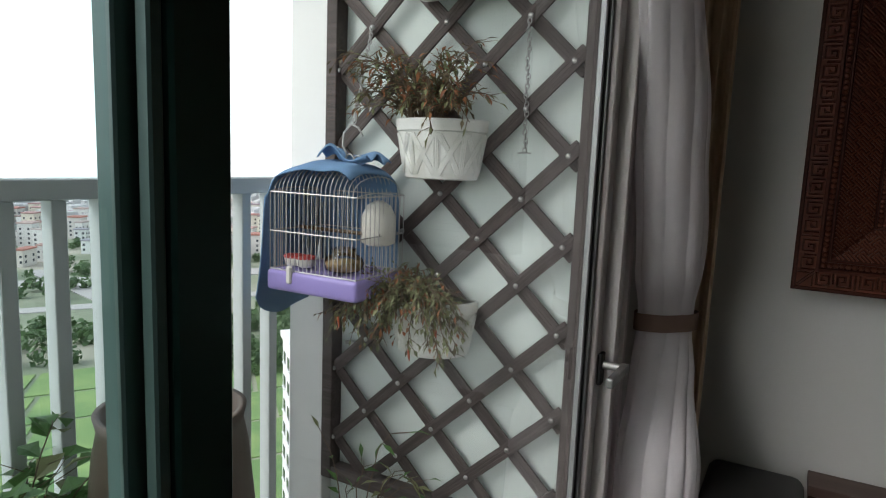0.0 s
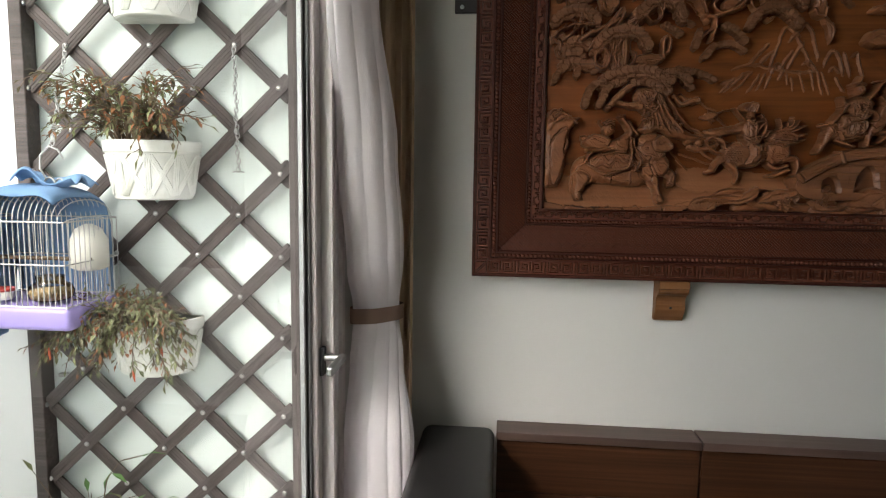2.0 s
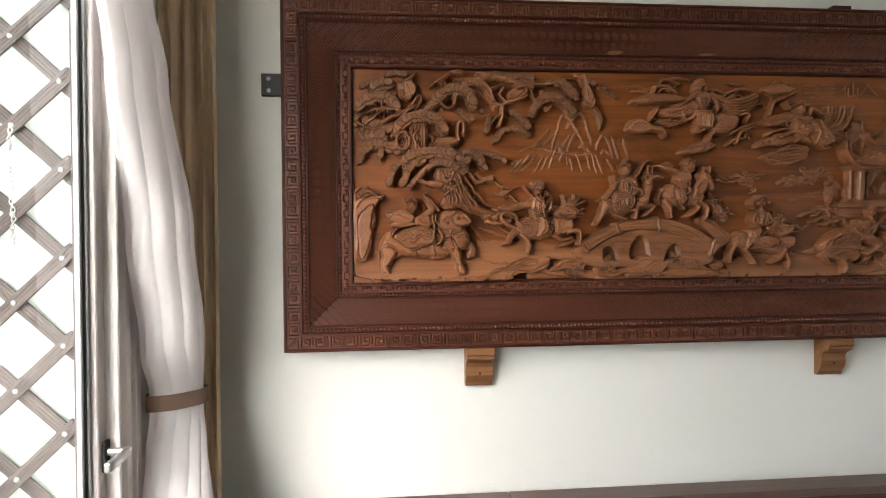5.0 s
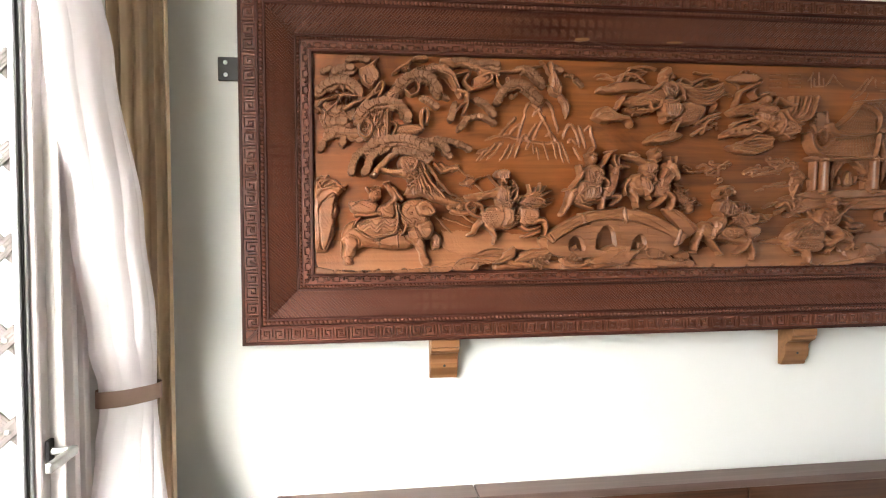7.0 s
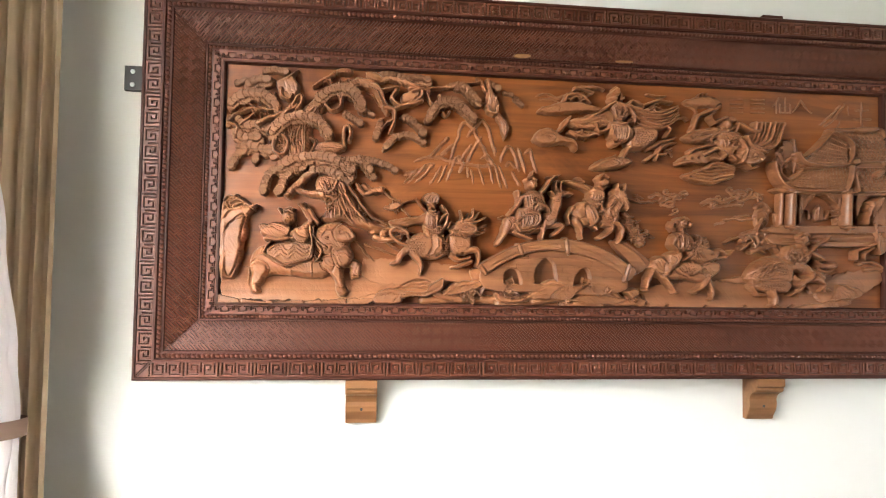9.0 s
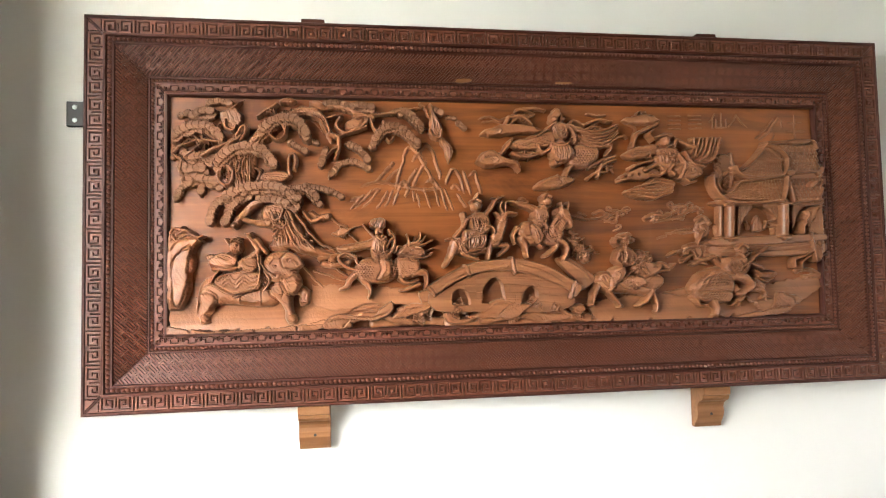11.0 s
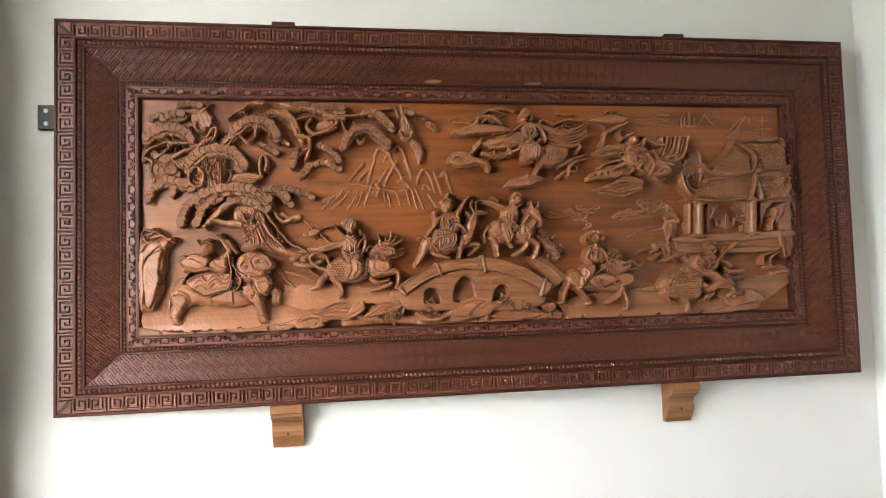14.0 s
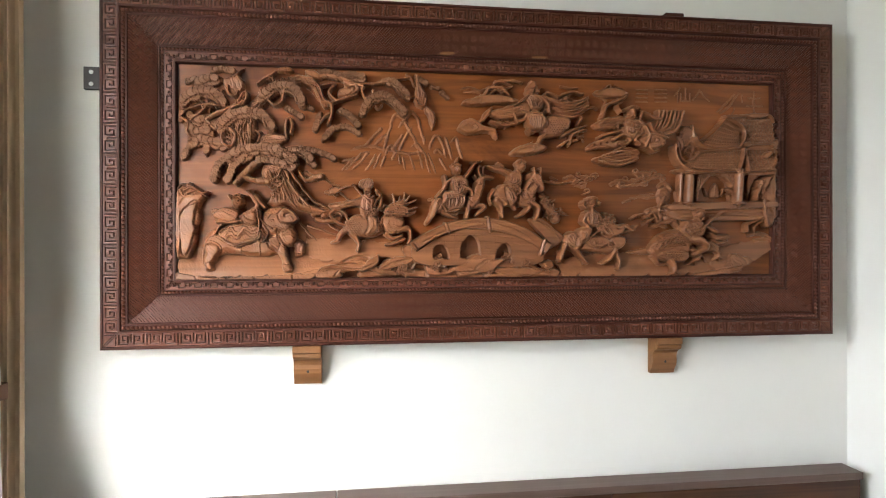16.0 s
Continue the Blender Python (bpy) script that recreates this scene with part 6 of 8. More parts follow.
f.form([(235, 433), (266, 447), (304, 445), (329, 442), (321, 424), (296, 412), (258, 412), (235, 419)], 32, 9.3, 8)
f.fan([(249, 437), (286, 434), (321, 434)], [(249, 418), (285, 415), (313, 421)], 4, 1.5, 3)
f.path([(325, 437), (321, 463), (323, 485), (334, 491), (341, 475), (336, 450)], 4.7, 5.6, 36)
f.path([(231, 452), (243, 441), (240, 423), (227, 406)], 4.0, 3.4, 38)
f.path([(231, 452), (246, 449)], 3.1, 3.1, 38)
f.finish("carved_heron", "small carved bird form")

f = Carving(0.2, 0)
f.ridge([(621, 402), (635, 448), (648, 494), (660, 517), (686, 504), (699, 494)], 3.9, 6)
f.ridge([(689, 497), (702, 470), (719, 444), (731, 410)], 4.0, 6)
f.ridge([(672, 477), (696, 511), (712, 527), (728, 509), (741, 470), (753, 427)], 4.0, 7)
f.ridge([(618, 474), (593, 448), (563, 415)], 3.9, 6)
f.ridge([(632, 454), (612, 438), (592, 418)], 4.0, 5)
f.ridge([(681, 454), (664, 428), (650, 405)], 4.0, 5)
f.ridge([(712, 480), (687, 441), (670, 404)], 4.0, 5)
f.ridge([(520, 403), (566, 417), (611, 410), (693, 396), (752, 397)], 3.9, 4)
f.ridge([(769, 410), (781, 445), (798, 451), (812, 421), (821, 386)], 4.0, 6)
f.ridge([(818, 450), (830, 416), (841, 382)], 4.0, 6)
f.ridge([(837, 436), (853, 448), (862, 419), (873, 382)], 4.0, 6)
f.ridge([(799, 383), (815, 359), (827, 342)], 4.0, 4)
f.ridge([(710, 417), (730, 427), (746, 397)], 4.0, 5)
f.ridge([(627, 392), (644, 418), (660, 398)], 3.9, 5)
f.ridge([(491, 364), (529, 375), (575, 399)], 3.9, 4)
f.ridge([(784, 396), (796, 409), (812, 392)], 4.0, 4)
f.ridge([(552, 393), (529, 367), (503, 341)], 2.8, 4.5)
f.ridge([(575, 396), (552, 368), (525, 341)], 2.8, 4.5)
f.ridge([(598, 392), (582, 366), (564, 340)], 2.8, 4.5)
f.ridge([(614, 395), (602, 370), (586, 345)], 2.8, 4.5)
f.ridge([(627, 388), (620, 369), (611, 349)], 2.8, 4.5)
f.ridge([(657, 405), (655, 388), (649, 372)], 2.8, 4.5)
f.ridge([(682, 384), (687, 364), (688, 344)], 2.8, 4.5)
f.ridge([(704, 397), (713, 369), (719, 341)], 2.8, 4.5)
f.ridge([(729, 404), (739, 375), (746, 347)], 2.8, 4.5)
f.ridge([(748, 403), (760, 368), (769, 333)], 2.8, 4.5)
f.ridge([(762, 397), (776, 365), (787, 333)], 2.8, 4.5)
f.ridge([(529, 383), (511, 362), (490, 341)], 2.8, 4.5)
f.ridge([(669, 391), (672, 376), (672, 361)], 2.8, 4.5)
f.finish("carved_mountains", "low carved mountain ridges")

f = Carving(0.45, 0.7)
f.form([(872, 562), (906, 577), (958, 588), (1018, 583), (1056, 574), (1045, 561), (982, 557), (914, 550), (876, 552)], 36, 6.7, 12)
f.ridge([(898, 564), (922, 571), (932, 564), (922, 558)], 2.0, 3)
f.path([(946, 587), (960, 608), (988, 611), (1011, 601), (1025, 588)], 6.1, 5.1, 30)
f.path([(966, 591), (980, 601), (994, 594)], 3.4, 2.5, 32)
f.path([(983, 629), (1029, 638), (1070, 631)], 6.2, 4.3, 20)
f.path([(972, 620), (997, 631), (1038, 621), (1017, 610)], 3.4, 2.6, 20)
f.ridge([(867, 605), (902, 612), (927, 602), (957, 609)], 3.4, 5)
f.ridge([(877, 595), (910, 599), (939, 592)], 2.6, 4)
f.form([(964, 533), (1016, 550), (1069, 569), (1104, 564), (1096, 533), (1070, 513), (1015, 508), (972, 516)], 38, 10.1, 12)
f.fan([(974, 524), (1012, 534), (1079, 557)], [(974, 513), (1022, 510), (1085, 530)], 4, 1.7, 3)
f.form([(957, 500), (998, 507), (1054, 503), (1036, 488), (987, 483)], 30, 6.8, 8)
f.path([(903, 476), (931, 499), (960, 533)], 5.0, 6.7, 34)
f.path([(942, 506), (950, 530), (968, 543)], 5.1, 4.2, 30)
f.path([(965, 502), (1006, 488), (1048, 495)], 4.2, 3.4, 36)
f.form([(856, 474), (877, 504), (911, 506), (938, 489), (972, 480), (988, 458), (982, 443), (954, 464), (910, 457), (876, 461)], 42, 8.3, 12)
f.ridge([(871, 480), (898, 489), (918, 479), (904, 466)], 2.3, 4)
f.ridge([(941, 469), (968, 466), (977, 449)], 2.0, 3)
f.form([(1027, 402), (1062, 424), (1097, 435), (1132, 431), (1153, 419), (1131, 402), (1087, 394), (1044, 392)], 44, 8.4, 12)
f.ridge([(1043, 404), (1075, 417), (1102, 414), (1088, 402)], 2.4, 4)
f.path([(1118, 422), (1135, 453), (1161, 480)], 5.1, 6.8, 42)
f.path([(1037, 524), (1050, 504), (1074, 507), (1079, 527), (1058, 534)], 5.4, 5.1, 44)
f.spray((991, 601), 31, 14, 14, 30, 20)
f.spray((1006, 495), 34, 10, 12, 34, 21)
f.spray((1095, 418), 31, 14, 8, 46, 22)
f.spray((896, 487), 23, 13, 8, 44, 23)
f.finish("carved_cloud_group", "carved cloud scrolls")

f = Carving(0.5, 0.5)
f.form([(1132, 505), (1162, 529), (1199, 525), (1227, 517), (1231, 491), (1205, 465), (1169, 452), (1142, 455), (1129, 478)], 42, 15.5, 10)
f.bumps((1182, 486), 38, 28, 8.7, 5.5)
feathers(f, [(1143, 587), (1199, 567), (1256, 574), (1289, 590)], [(1158, 536), (1211, 525), (1250, 525), (1291, 553)], 6, 6.2, 3.1, 34)
f.path([(1131, 585), (1158, 600), (1186, 588), (1233, 604), (1273, 599)], 5.2, 3.5, 30)
f.path([(1205, 625), (1234, 619), (1259, 622)], 4.2, 2.8, 18)
f.path([(1290, 551), (1312, 558), (1327, 551)], 3.5, 1.8, 24)
f.path([(1244, 526), (1269, 522), (1257, 498)], 5.3, 3.5, 30)
f.path([(1202, 461), (1243, 481), (1286, 495)], 7.0, 3.5, 28)
f.path([(1227, 433), (1235, 461), (1261, 475), (1286, 481)], 5.6, 3.5, 26)
f.path([(1195, 425), (1220, 442), (1253, 447)], 5.2, 3.5, 24)
f.spray((1257, 468), 32, 21, 16, 24, 3)
f.oval((1093, 601), 13.7, 14.5, 0, 50)
f.form([(1080, 609), (1090, 626), (1104, 627), (1110, 609), (1096, 603)], 54, 5.1, 40)
f.path([(1091, 614), (1093, 630)], 3.8, 2.6, 52)
f.form([(1077, 579), (1103, 595), (1131, 588), (1139, 556), (1122, 535), (1094, 539), (1079, 559)], 48, 12.0, 14)
f.fan([(1080, 575), (1090, 555), (1100, 538)], [(1122, 579), (1125, 558), (1120, 538)], 5, 1.7, 3.5)
f.form([(1079, 524), (1107, 540), (1135, 529), (1151, 499), (1135, 478), (1098, 472), (1079, 494)], 52, 11.9, 16)
f.fan([(1084, 520), (1083, 497), (1085, 473)], [(1129, 520), (1135, 497), (1127, 476)], 5, 2.0, 4)
f.path([(1086, 476), (1096, 466), (1110, 469)], 5.8, 4.4, 46)
f.path([(1035, 547), (1062, 567), (1094, 588)], 2.7, 5.8, 48)
f.path([(1126, 582), (1149, 561), (1155, 537)], 8.6, 6.9, 46)
f.form([(1113, 619), (1123, 605), (1130, 612), (1123, 598), (1108, 594)], 40, 3.4, 20)
f.spray((1110, 564), 21, 21, 12, 52, 17)
f.spray((1164, 548), 24, 17, 14, 42, 18)
f.path([(1077, 529), (1104, 522), (1136, 532)], 3.4, 3.1, 54)
f.spray((1209, 580), 38, 21, 14, 36, 19)
f.finish("carved_rider_on_cloud", "plain carved rider form above clouds")

f = Carving(0.55, 0.6)
f.form([(1315, 607), (1361, 625), (1407, 621), (1438, 609), (1408, 595), (1345, 593)], 22, 7.1, 6)
f.spray((1374, 615), 50, 16, 20, 22, 5)
f.path([(1340, 519), (1355, 558), (1389, 580), (1426, 595)], 8.9, 5.3, 28)
f.ridge([(1345, 528), (1359, 556), (1389, 573)], 1.8, -4)
f.form([(1307, 495), (1334, 515), (1371, 526), (1411, 531), (1429, 512), (1387, 489), (1336, 482)], 38, 8.8, 12)
f.fan([(1317, 499), (1357, 512), (1408, 519)], [(1323, 487), (1363, 492), (1411, 502)], 4, 1.8, 3)
f.form([(1412, 514), (1442, 525), (1478, 517), (1490, 480), (1450, 461), (1412, 474)], 46, 12.4, 14)
f.fan([(1411, 507), (1418, 486), (1424, 465)], [(1463, 507), (1469, 486), (1464, 469)], 5, 2.0, 4)
f.oval((1440, 540), 16.0, 19.6, 0, 52)
f.path([(1422, 552), (1439, 559), (1457, 552)], 5.3, 4.3, 51)
f.path([(1421, 525), (1437, 518), (1454, 527)], 3.5, 2.8, 54)
f.path([(1465, 520), (1477, 541), (1510, 528), (1543, 523)], 7.2, 5.4, 44)
f.path([(1474, 531), (1468, 552), (1457, 563)], 3.6, 2.5, 40)
f.form([(1398, 490), (1461, 504), (1498, 493), (1515, 469), (1476, 444), (1421, 445)], 40, 12.4, 12)
f.form([(1455, 450), (1493, 478), (1530, 471), (1559, 449), (1548, 428), (1508, 417), (1472, 426)], 52, 12.4, 16)
f.path([(1478, 493), (1494, 465), (1481, 427)], 7.1, 5.3, 56)
f.path([(1497, 501), (1514, 473), (1558, 458)], 6.4, 4.3, 54)
f.oval((1520, 448), 7.1, 7.1, 0, 58)
f.oval((1542, 435), 7.2, 6.3, 0, 56)
f.path([(1495, 424), (1512, 412), (1531, 415)], 5.4, 4.3, 50)
f.path([(1460, 435), (1447, 449), (1458, 462)], 5.3, 3.5, 54)
feathers(f, [(1519, 486), (1532, 518), (1537, 550)], [(1559, 472), (1606, 496), (1626, 553)], 7, 6.9, 4.7, 34)
f.path([(1514, 485), (1558, 471), (1596, 485), (1617, 524)], 5.4, 3.6, 38)
f.form([(1318, 386), (1365, 394), (1406, 411), (1451, 421), (1471, 406), (1449, 380), (1400, 364), (1346, 364)], 34, 7.0, 8)
feathers(f, [(1457, 416), (1410, 423), (1380, 411)], [(1456, 384), (1389, 366), (1314, 382)], 6, 5.7, 4.3, 40)
f.oval((1381, 410), 7.1, 6.0, 0, 44)
f.oval((1353, 399), 7.0, 6.0, 0, 44)
f.oval((1320, 384), 7.0, 5.9, 0, 44)
f.form([(1288, 428), (1323, 446), (1369, 465), (1402, 460), (1427, 439), (1385, 423), (1331, 420), (1298, 415)], 32, 5.3, 8)
f.sink([(1306, 432), (1311, 437), (1317, 432), (1311, 427)], 6)
f.sink([(1328, 435), (1333, 440), (1338, 435), (1333, 430)], 6)
f.sink([(1349, 438), (1355, 444), (1360, 438), (1355, 433)], 6)
f.sink([(1368, 445), (1374, 450), (1379, 445), (1373, 440)], 6)
f.path([(1373, 450), (1406, 464), (1435, 450), (1416, 433), (1394, 436)], 6.0, 4.2, 46)
f.path([(1329, 455), (1366, 473), (1399, 479)], 5.3, 3.5, 36)
f.path([(1291, 418), (1320, 424), (1353, 421)], 4.2, 2.8, 36)
f.spray((1454, 487), 28, 18, 14, 50, 14)
f.spray((1385, 503), 35, 14, 14, 40, 15)
f.spray((1506, 441), 25, 14, 10, 54, 16)
f.path([(1405, 542), (1391, 559), (1403, 573)], 4.3, 2.9, 40)
f.path([(1413, 501), (1442, 491), (1476, 501)], 3.5, 2.8, 52)
f.finish("carved_flying_beast", "plain carved winged form with rider")

f = Carving(0.3, 0.2)
f.form([(79, 127), (97, 149), (127, 156), (171, 167), (231, 172), (276, 166), (314, 162), (334, 142), (339, 114), (328, 89), (297, 75), (274, 69), (229, 67), (170, 74), (140, 75), (113, 61), (90, 68), (77, 99)], 40, 23.8, 8)
f.form([(73, 90), (83, 95), (85, 43), (75, 43)], 30, 6.0, 8)
f.form([(80, 102), (104, 116), (130, 97), (120, 64), (110, 44), (115, 27), (99, 20), (82, 25), (79, 53), (83, 77)], 48, 13.3, 10)
f.ridge([(89, 34), (103, 28), (115, 34)], 1.8, -4)
f.ridge([(86, 50), (109, 51)], 1.5, -3)
f.form([(268, 129), (300, 140), (322, 118), (329, 83), (334, 52), (343, 32), (337, 17), (317, 15), (307, 33), (309, 53), (291, 81), (270, 101)], 54, 13.6, 12)
f.ridge([(315, 25), (328, 20), (340, 26)], 1.8, -4)
f.ridge([(312, 44), (335, 46)], 1.5, -3)
f.ridge([(294, 100), (321, 106)], 1.5, -3)
f.form([(336, 114), (351, 124), (370, 116), (377, 93), (369, 69), (350, 65), (343, 81), (348, 95), (336, 97)], 36, 10.8, 8)
f.ridge([(349, 76), (367, 77)], 1.5, -3)
f.form([(248, 189), (270, 213), (302, 222), (327, 215), (342, 192), (344, 161), (332, 139), (307, 132), (277, 129), (256, 145), (249, 167)], 56, 21.1, 16)
f.form([(299, 147), (328, 161), (349, 148), (354, 120), (339, 98), (316, 99), (301, 120)], 56, 15.2, 18)
f.ridge([(310, 143), (332, 152), (349, 139)], 1.7, -3)
f.ridge([(310, 131), (334, 139), (352, 125)], 1.7, -3)
f.form([(299, 200), (320, 215), (340, 208), (355, 192), (361, 181), (348, 168), (327, 168), (307, 176)], 62, 6.1, 44)
f.ridge([(315, 189), (333, 195), (351, 180)], 4.6, -5)
f.ridge([(306, 202), (331, 212), (357, 189)], 1.8, 3)
f.oval((285, 178), 4.5, 3.6, 0, 60)
f.ridge([(267, 181), (279, 197), (300, 199)], 1.8, 4)
f.ridge([(272, 154), (296, 159), (314, 152)], 2.0, 4)
f.path([(256, 164), (269, 141), (262, 122), (252, 113)], 4.5, 2.4, 60)
f.path([(247, 204), (251, 179), (265, 162), (285, 150)], 3.0, 3.0, 60)
f.path([(238, 208), (244, 173), (240, 136), (231, 121)], 3.6, 3.3, 58)
f.path([(251, 130), (263, 114), (272, 117)], 3.0, 2.1, 56)
f.ridge([(187, 113), (189, 72)], 2.0, 4)
f.ridge([(242, 115), (245, 68)], 2.0, 4)
f.ridge([(182, 89), (215, 82), (250, 83)], 1.5, 3)
f.ridge([(86, 108), (104, 129), (130, 137)], 1.8, -3)
f.ridge([(286, 76), (301, 91), (308, 112)], 1.8, -3)
f.form([(125, 146), (158, 164), (205, 167), (243, 158), (242, 124), (210, 109), (172, 106), (133, 120)], 50, 6.0, 20)
f.ridge([(141, 140), (161, 153), (179, 140), (200, 158), (220, 145), (238, 156)], 1.9, 4)
f.ridge([(141, 129), (161, 142), (179, 129), (200, 147), (220, 134), (238, 146)], 1.9, 4)
f.ridge([(140, 118), (161, 131), (178, 119), (199, 136), (220, 123), (238, 135)], 1.9, 4)
f.path([(124, 130), (159, 107), (197, 110), (236, 121), (246, 142)], 4.5, 4.5, 54)
f.path([(176, 97), (212, 109), (239, 119)], 3.0, 3.0, 50)
f.path([(136, 146), (163, 161), (204, 167)], 3.0, 3.0, 54)
f.form([(108, 203), (149, 220), (182, 210), (187, 185), (160, 169), (134, 172), (110, 182)], 46, 10.4, 12)
f.fan([(120, 202), (147, 195), (179, 178)], [(132, 214), (162, 213), (188, 200)], 6, 1.8, 4)
f.path([(122, 171), (154, 173), (190, 175)], 7.4, 5.9, 54)
f.oval((192, 174), 6.0, 5.4, 0, 58)
f.form([(100, 212), (120, 215), (127, 199), (106, 197)], 36, 6.0, 8)
f.form([(183, 191), (204, 207), (231, 208), (241, 186), (230, 163), (200, 162), (184, 175)], 56, 15.0, 20)
f.ridge([(199, 196), (210, 183), (231, 180)], 2.0, -4)
f.ridge([(196, 175), (216, 166), (237, 173)], 1.8, 4)
f.path([(217, 202), (238, 220), (229, 245), (218, 258)], 9.1, 6.8, 52)
f.oval((214, 262), 7.5, 6.8, 0, 54)
f.path([(206, 267), (218, 270)], 3.0, 2.4, 56)
f.path([(232, 252), (249, 229), (258, 217)], 7.6, 6.1, 48)
f.oval((179, 234), 18.0, 21.0, 0, 54)
f.oval((183, 233), 4.5, 3.6, 0, 60)
f.path([(168, 243), (180, 249), (193, 243)], 3.3, 2.7, 60)
f.fan([(170, 227), (167, 215), (172, 206)], [(196, 227), (199, 214), (193, 205)], 6, 1.6, 4)
f.path([(166, 250), (179, 257), (191, 252)], 4.5, 3.9, 52)
f.path([(153, 252), (160, 241)], 4.5, 3.6, 48)
f.path([(132, 165), (123, 150), (117, 138)], 3.6, 3.0, 46)
f.finish("carved_elephant_group", "plain carved elephant-like form with rider")

f = Carving(0.5, 0.5)
f.form([(497, 172), (525, 195), (565, 199), (604, 190), (629, 171), (622, 142), (586, 126), (539, 124), (507, 136)], 40, 17.3, 8)
f.bumps((527, 161), 28, 28, 7.9, 5.5)
f.bumps((603, 155), 22, 22, 8.0, 5.5)
f.form([(612, 191), (645, 200), (678, 191), (687, 163), (661, 139), (627, 140)], 44, 14.3, 10)
f.fan([(629, 183), (644, 167), (670, 163)], [(628, 155), (647, 144), (673, 147)], 5, 1.8, 3.5)
f.form([(621, 213), (644, 232), (679, 231), (698, 213), (685, 193), (652, 190), (628, 198)], 48, 9.6, 14)
f.oval((662, 217), 4.8, 4.1, 0, 54)
f.path([(630, 206), (655, 199), (687, 204)], 3.2, 2.5, 54)
f.path([(675, 224), (691, 217), (694, 204)], 4.2, 3.2, 52)
f.path([(634, 219), (654, 238), (648, 266)], 5.1, 1.4, 42)
f.path([(644, 229), (667, 241), (670, 257)], 5.1, 1.4, 42)
f.path([(653, 231), (680, 245), (687, 268)], 5.1, 1.4, 42)
f.path([(669, 228), (699, 235), (722, 244)], 5.1, 1.4, 42)
f.path([(677, 218), (701, 214), (724, 221)], 5.2, 1.4, 42)
f.path([(669, 202), (693, 196), (717, 204)], 5.1, 1.4, 42)
f.path([(614, 216), (621, 229), (637, 229)], 5.1, 1.4, 42)
f.path([(663, 234), (686, 240), (703, 259)], 5.1, 1.4, 42)
f.path([(685, 208), (708, 204), (721, 210)], 5.2, 1.4, 42)
f.path([(503, 149), (485, 134), (476, 115), (460, 111)], 11.0, 4.7, 36)
f.path([(520, 139), (539, 119), (544, 103), (538, 84)], 11.0, 4.7, 40)
f.path([(667, 150), (696, 154), (704, 133), (698, 110)], 10.4, 4.8, 44)
f.oval((701, 113), 6.4, 4.8, 0, 42)
f.path([(627, 139), (647, 125), (676, 131)], 8.0, 4.8, 38)
f.path([(683, 121), (658, 109), (627, 103)], 6.4, 4.2, 36)
f.path([(505, 165), (477, 173), (456, 196), (472, 213), (500, 204), (509, 184)], 5.7, 3.8, 32)
f.path([(430, 190), (451, 167), (479, 149)], 3.8, 2.5, 20)
f.spray((486, 201), 32, 16, 18, 22, 7)
f.form([(544, 302), (579, 311), (589, 285), (562, 276), (549, 282)], 52, 4.7, 30)
f.oval((569, 275), 13.5, 14.3, 0, 50)
f.path([(562, 265), (568, 256), (577, 262)], 3.8, 3.2, 52)
f.form([(548, 250), (566, 263), (590, 258), (594, 227), (606, 204), (585, 184), (556, 188), (544, 218)], 48, 12.6, 14)
f.fan([(555, 246), (557, 217), (560, 192)], [(586, 248), (589, 216), (598, 197)], 5, 1.9, 4)
f.form([(569, 194), (601, 188), (605, 160), (588, 135), (561, 135), (575, 161)], 50, 9.5, 20)
f.ridge([(585, 184), (587, 162), (574, 140)], 1.9, 4)
f.form([(450, 231), (479, 236), (526, 245), (555, 254), (557, 228), (525, 219), (481, 212), (455, 218)], 42, 9.4, 10)
f.fan([(473, 229), (510, 235), (548, 247)], [(476, 217), (516, 222), (551, 230)], 4, 1.7, 3.5)
f.path([(595, 207), (612, 236), (606, 265), (597, 275)], 6.4, 4.8, 42)
f.path([(589, 227), (596, 243), (609, 252)], 4.8, 3.8, 44)
f.oval((601, 268), 6.4, 8.0, 0, 44)
f.path([(524, 293), (543, 270), (561, 253)], 2.5, 2.5, 42)
f.form([(438, 272), (471, 283), (490, 277), (466, 262), (444, 262)], 18, 3.2, 5)
f.path([(479, 276), (505, 288), (530, 291)], 2.4, 2.4, 18)
f.spray((466, 272), 22, 10, 8, 18, 2)
f.path([(488, 266), (501, 253), (510, 246)], 3.2, 2.2, 20)
f.path([(548, 218), (566, 208), (595, 217)], 3.1, 2.8, 52)
f.path([(561, 259), (574, 249), (587, 258)], 3.2, 2.5, 52)
f.spray((649, 205), 29, 13, 16, 48, 12)
f.spray((603, 174), 16, 13, 8, 46, 13)
f.fan([(546, 281), (553, 294), (563, 303)], [(578, 277), (581, 290), (582, 303)], 4, 1.3, 3)
f.finish("carved_dragon_rider", "plain carved maned beast form with rider")

f = Carving(0.1, 0)
f.form([(1090, 184), (1134, 186), (1185, 150), (1209, 129), (1192, 106), (1159, 90), (1147, 121)], 26, 3.4, 14)
f.ridge([(1114, 183), (1165, 151), (1193, 120)], 2.6, 4)
f.form([(708, 97), (765, 124), (849, 154), (916, 160), (1001, 149), (1068, 124), (1119, 97), (1139, 74), (1126, 43), (1030, 30), (895, 36), (729, 43)], 36, 2.4, 6)
f.form([(702, 109), (748, 138), (815, 170), (865, 183), (950, 189), (1017, 179), (1085, 152), (1144, 116), (1160, 102), (1137, 73), (1117, 94), (1067, 120), (999, 144), (915, 155), (848, 149), (780, 122), (727, 90)], 46, 3.2, 34)
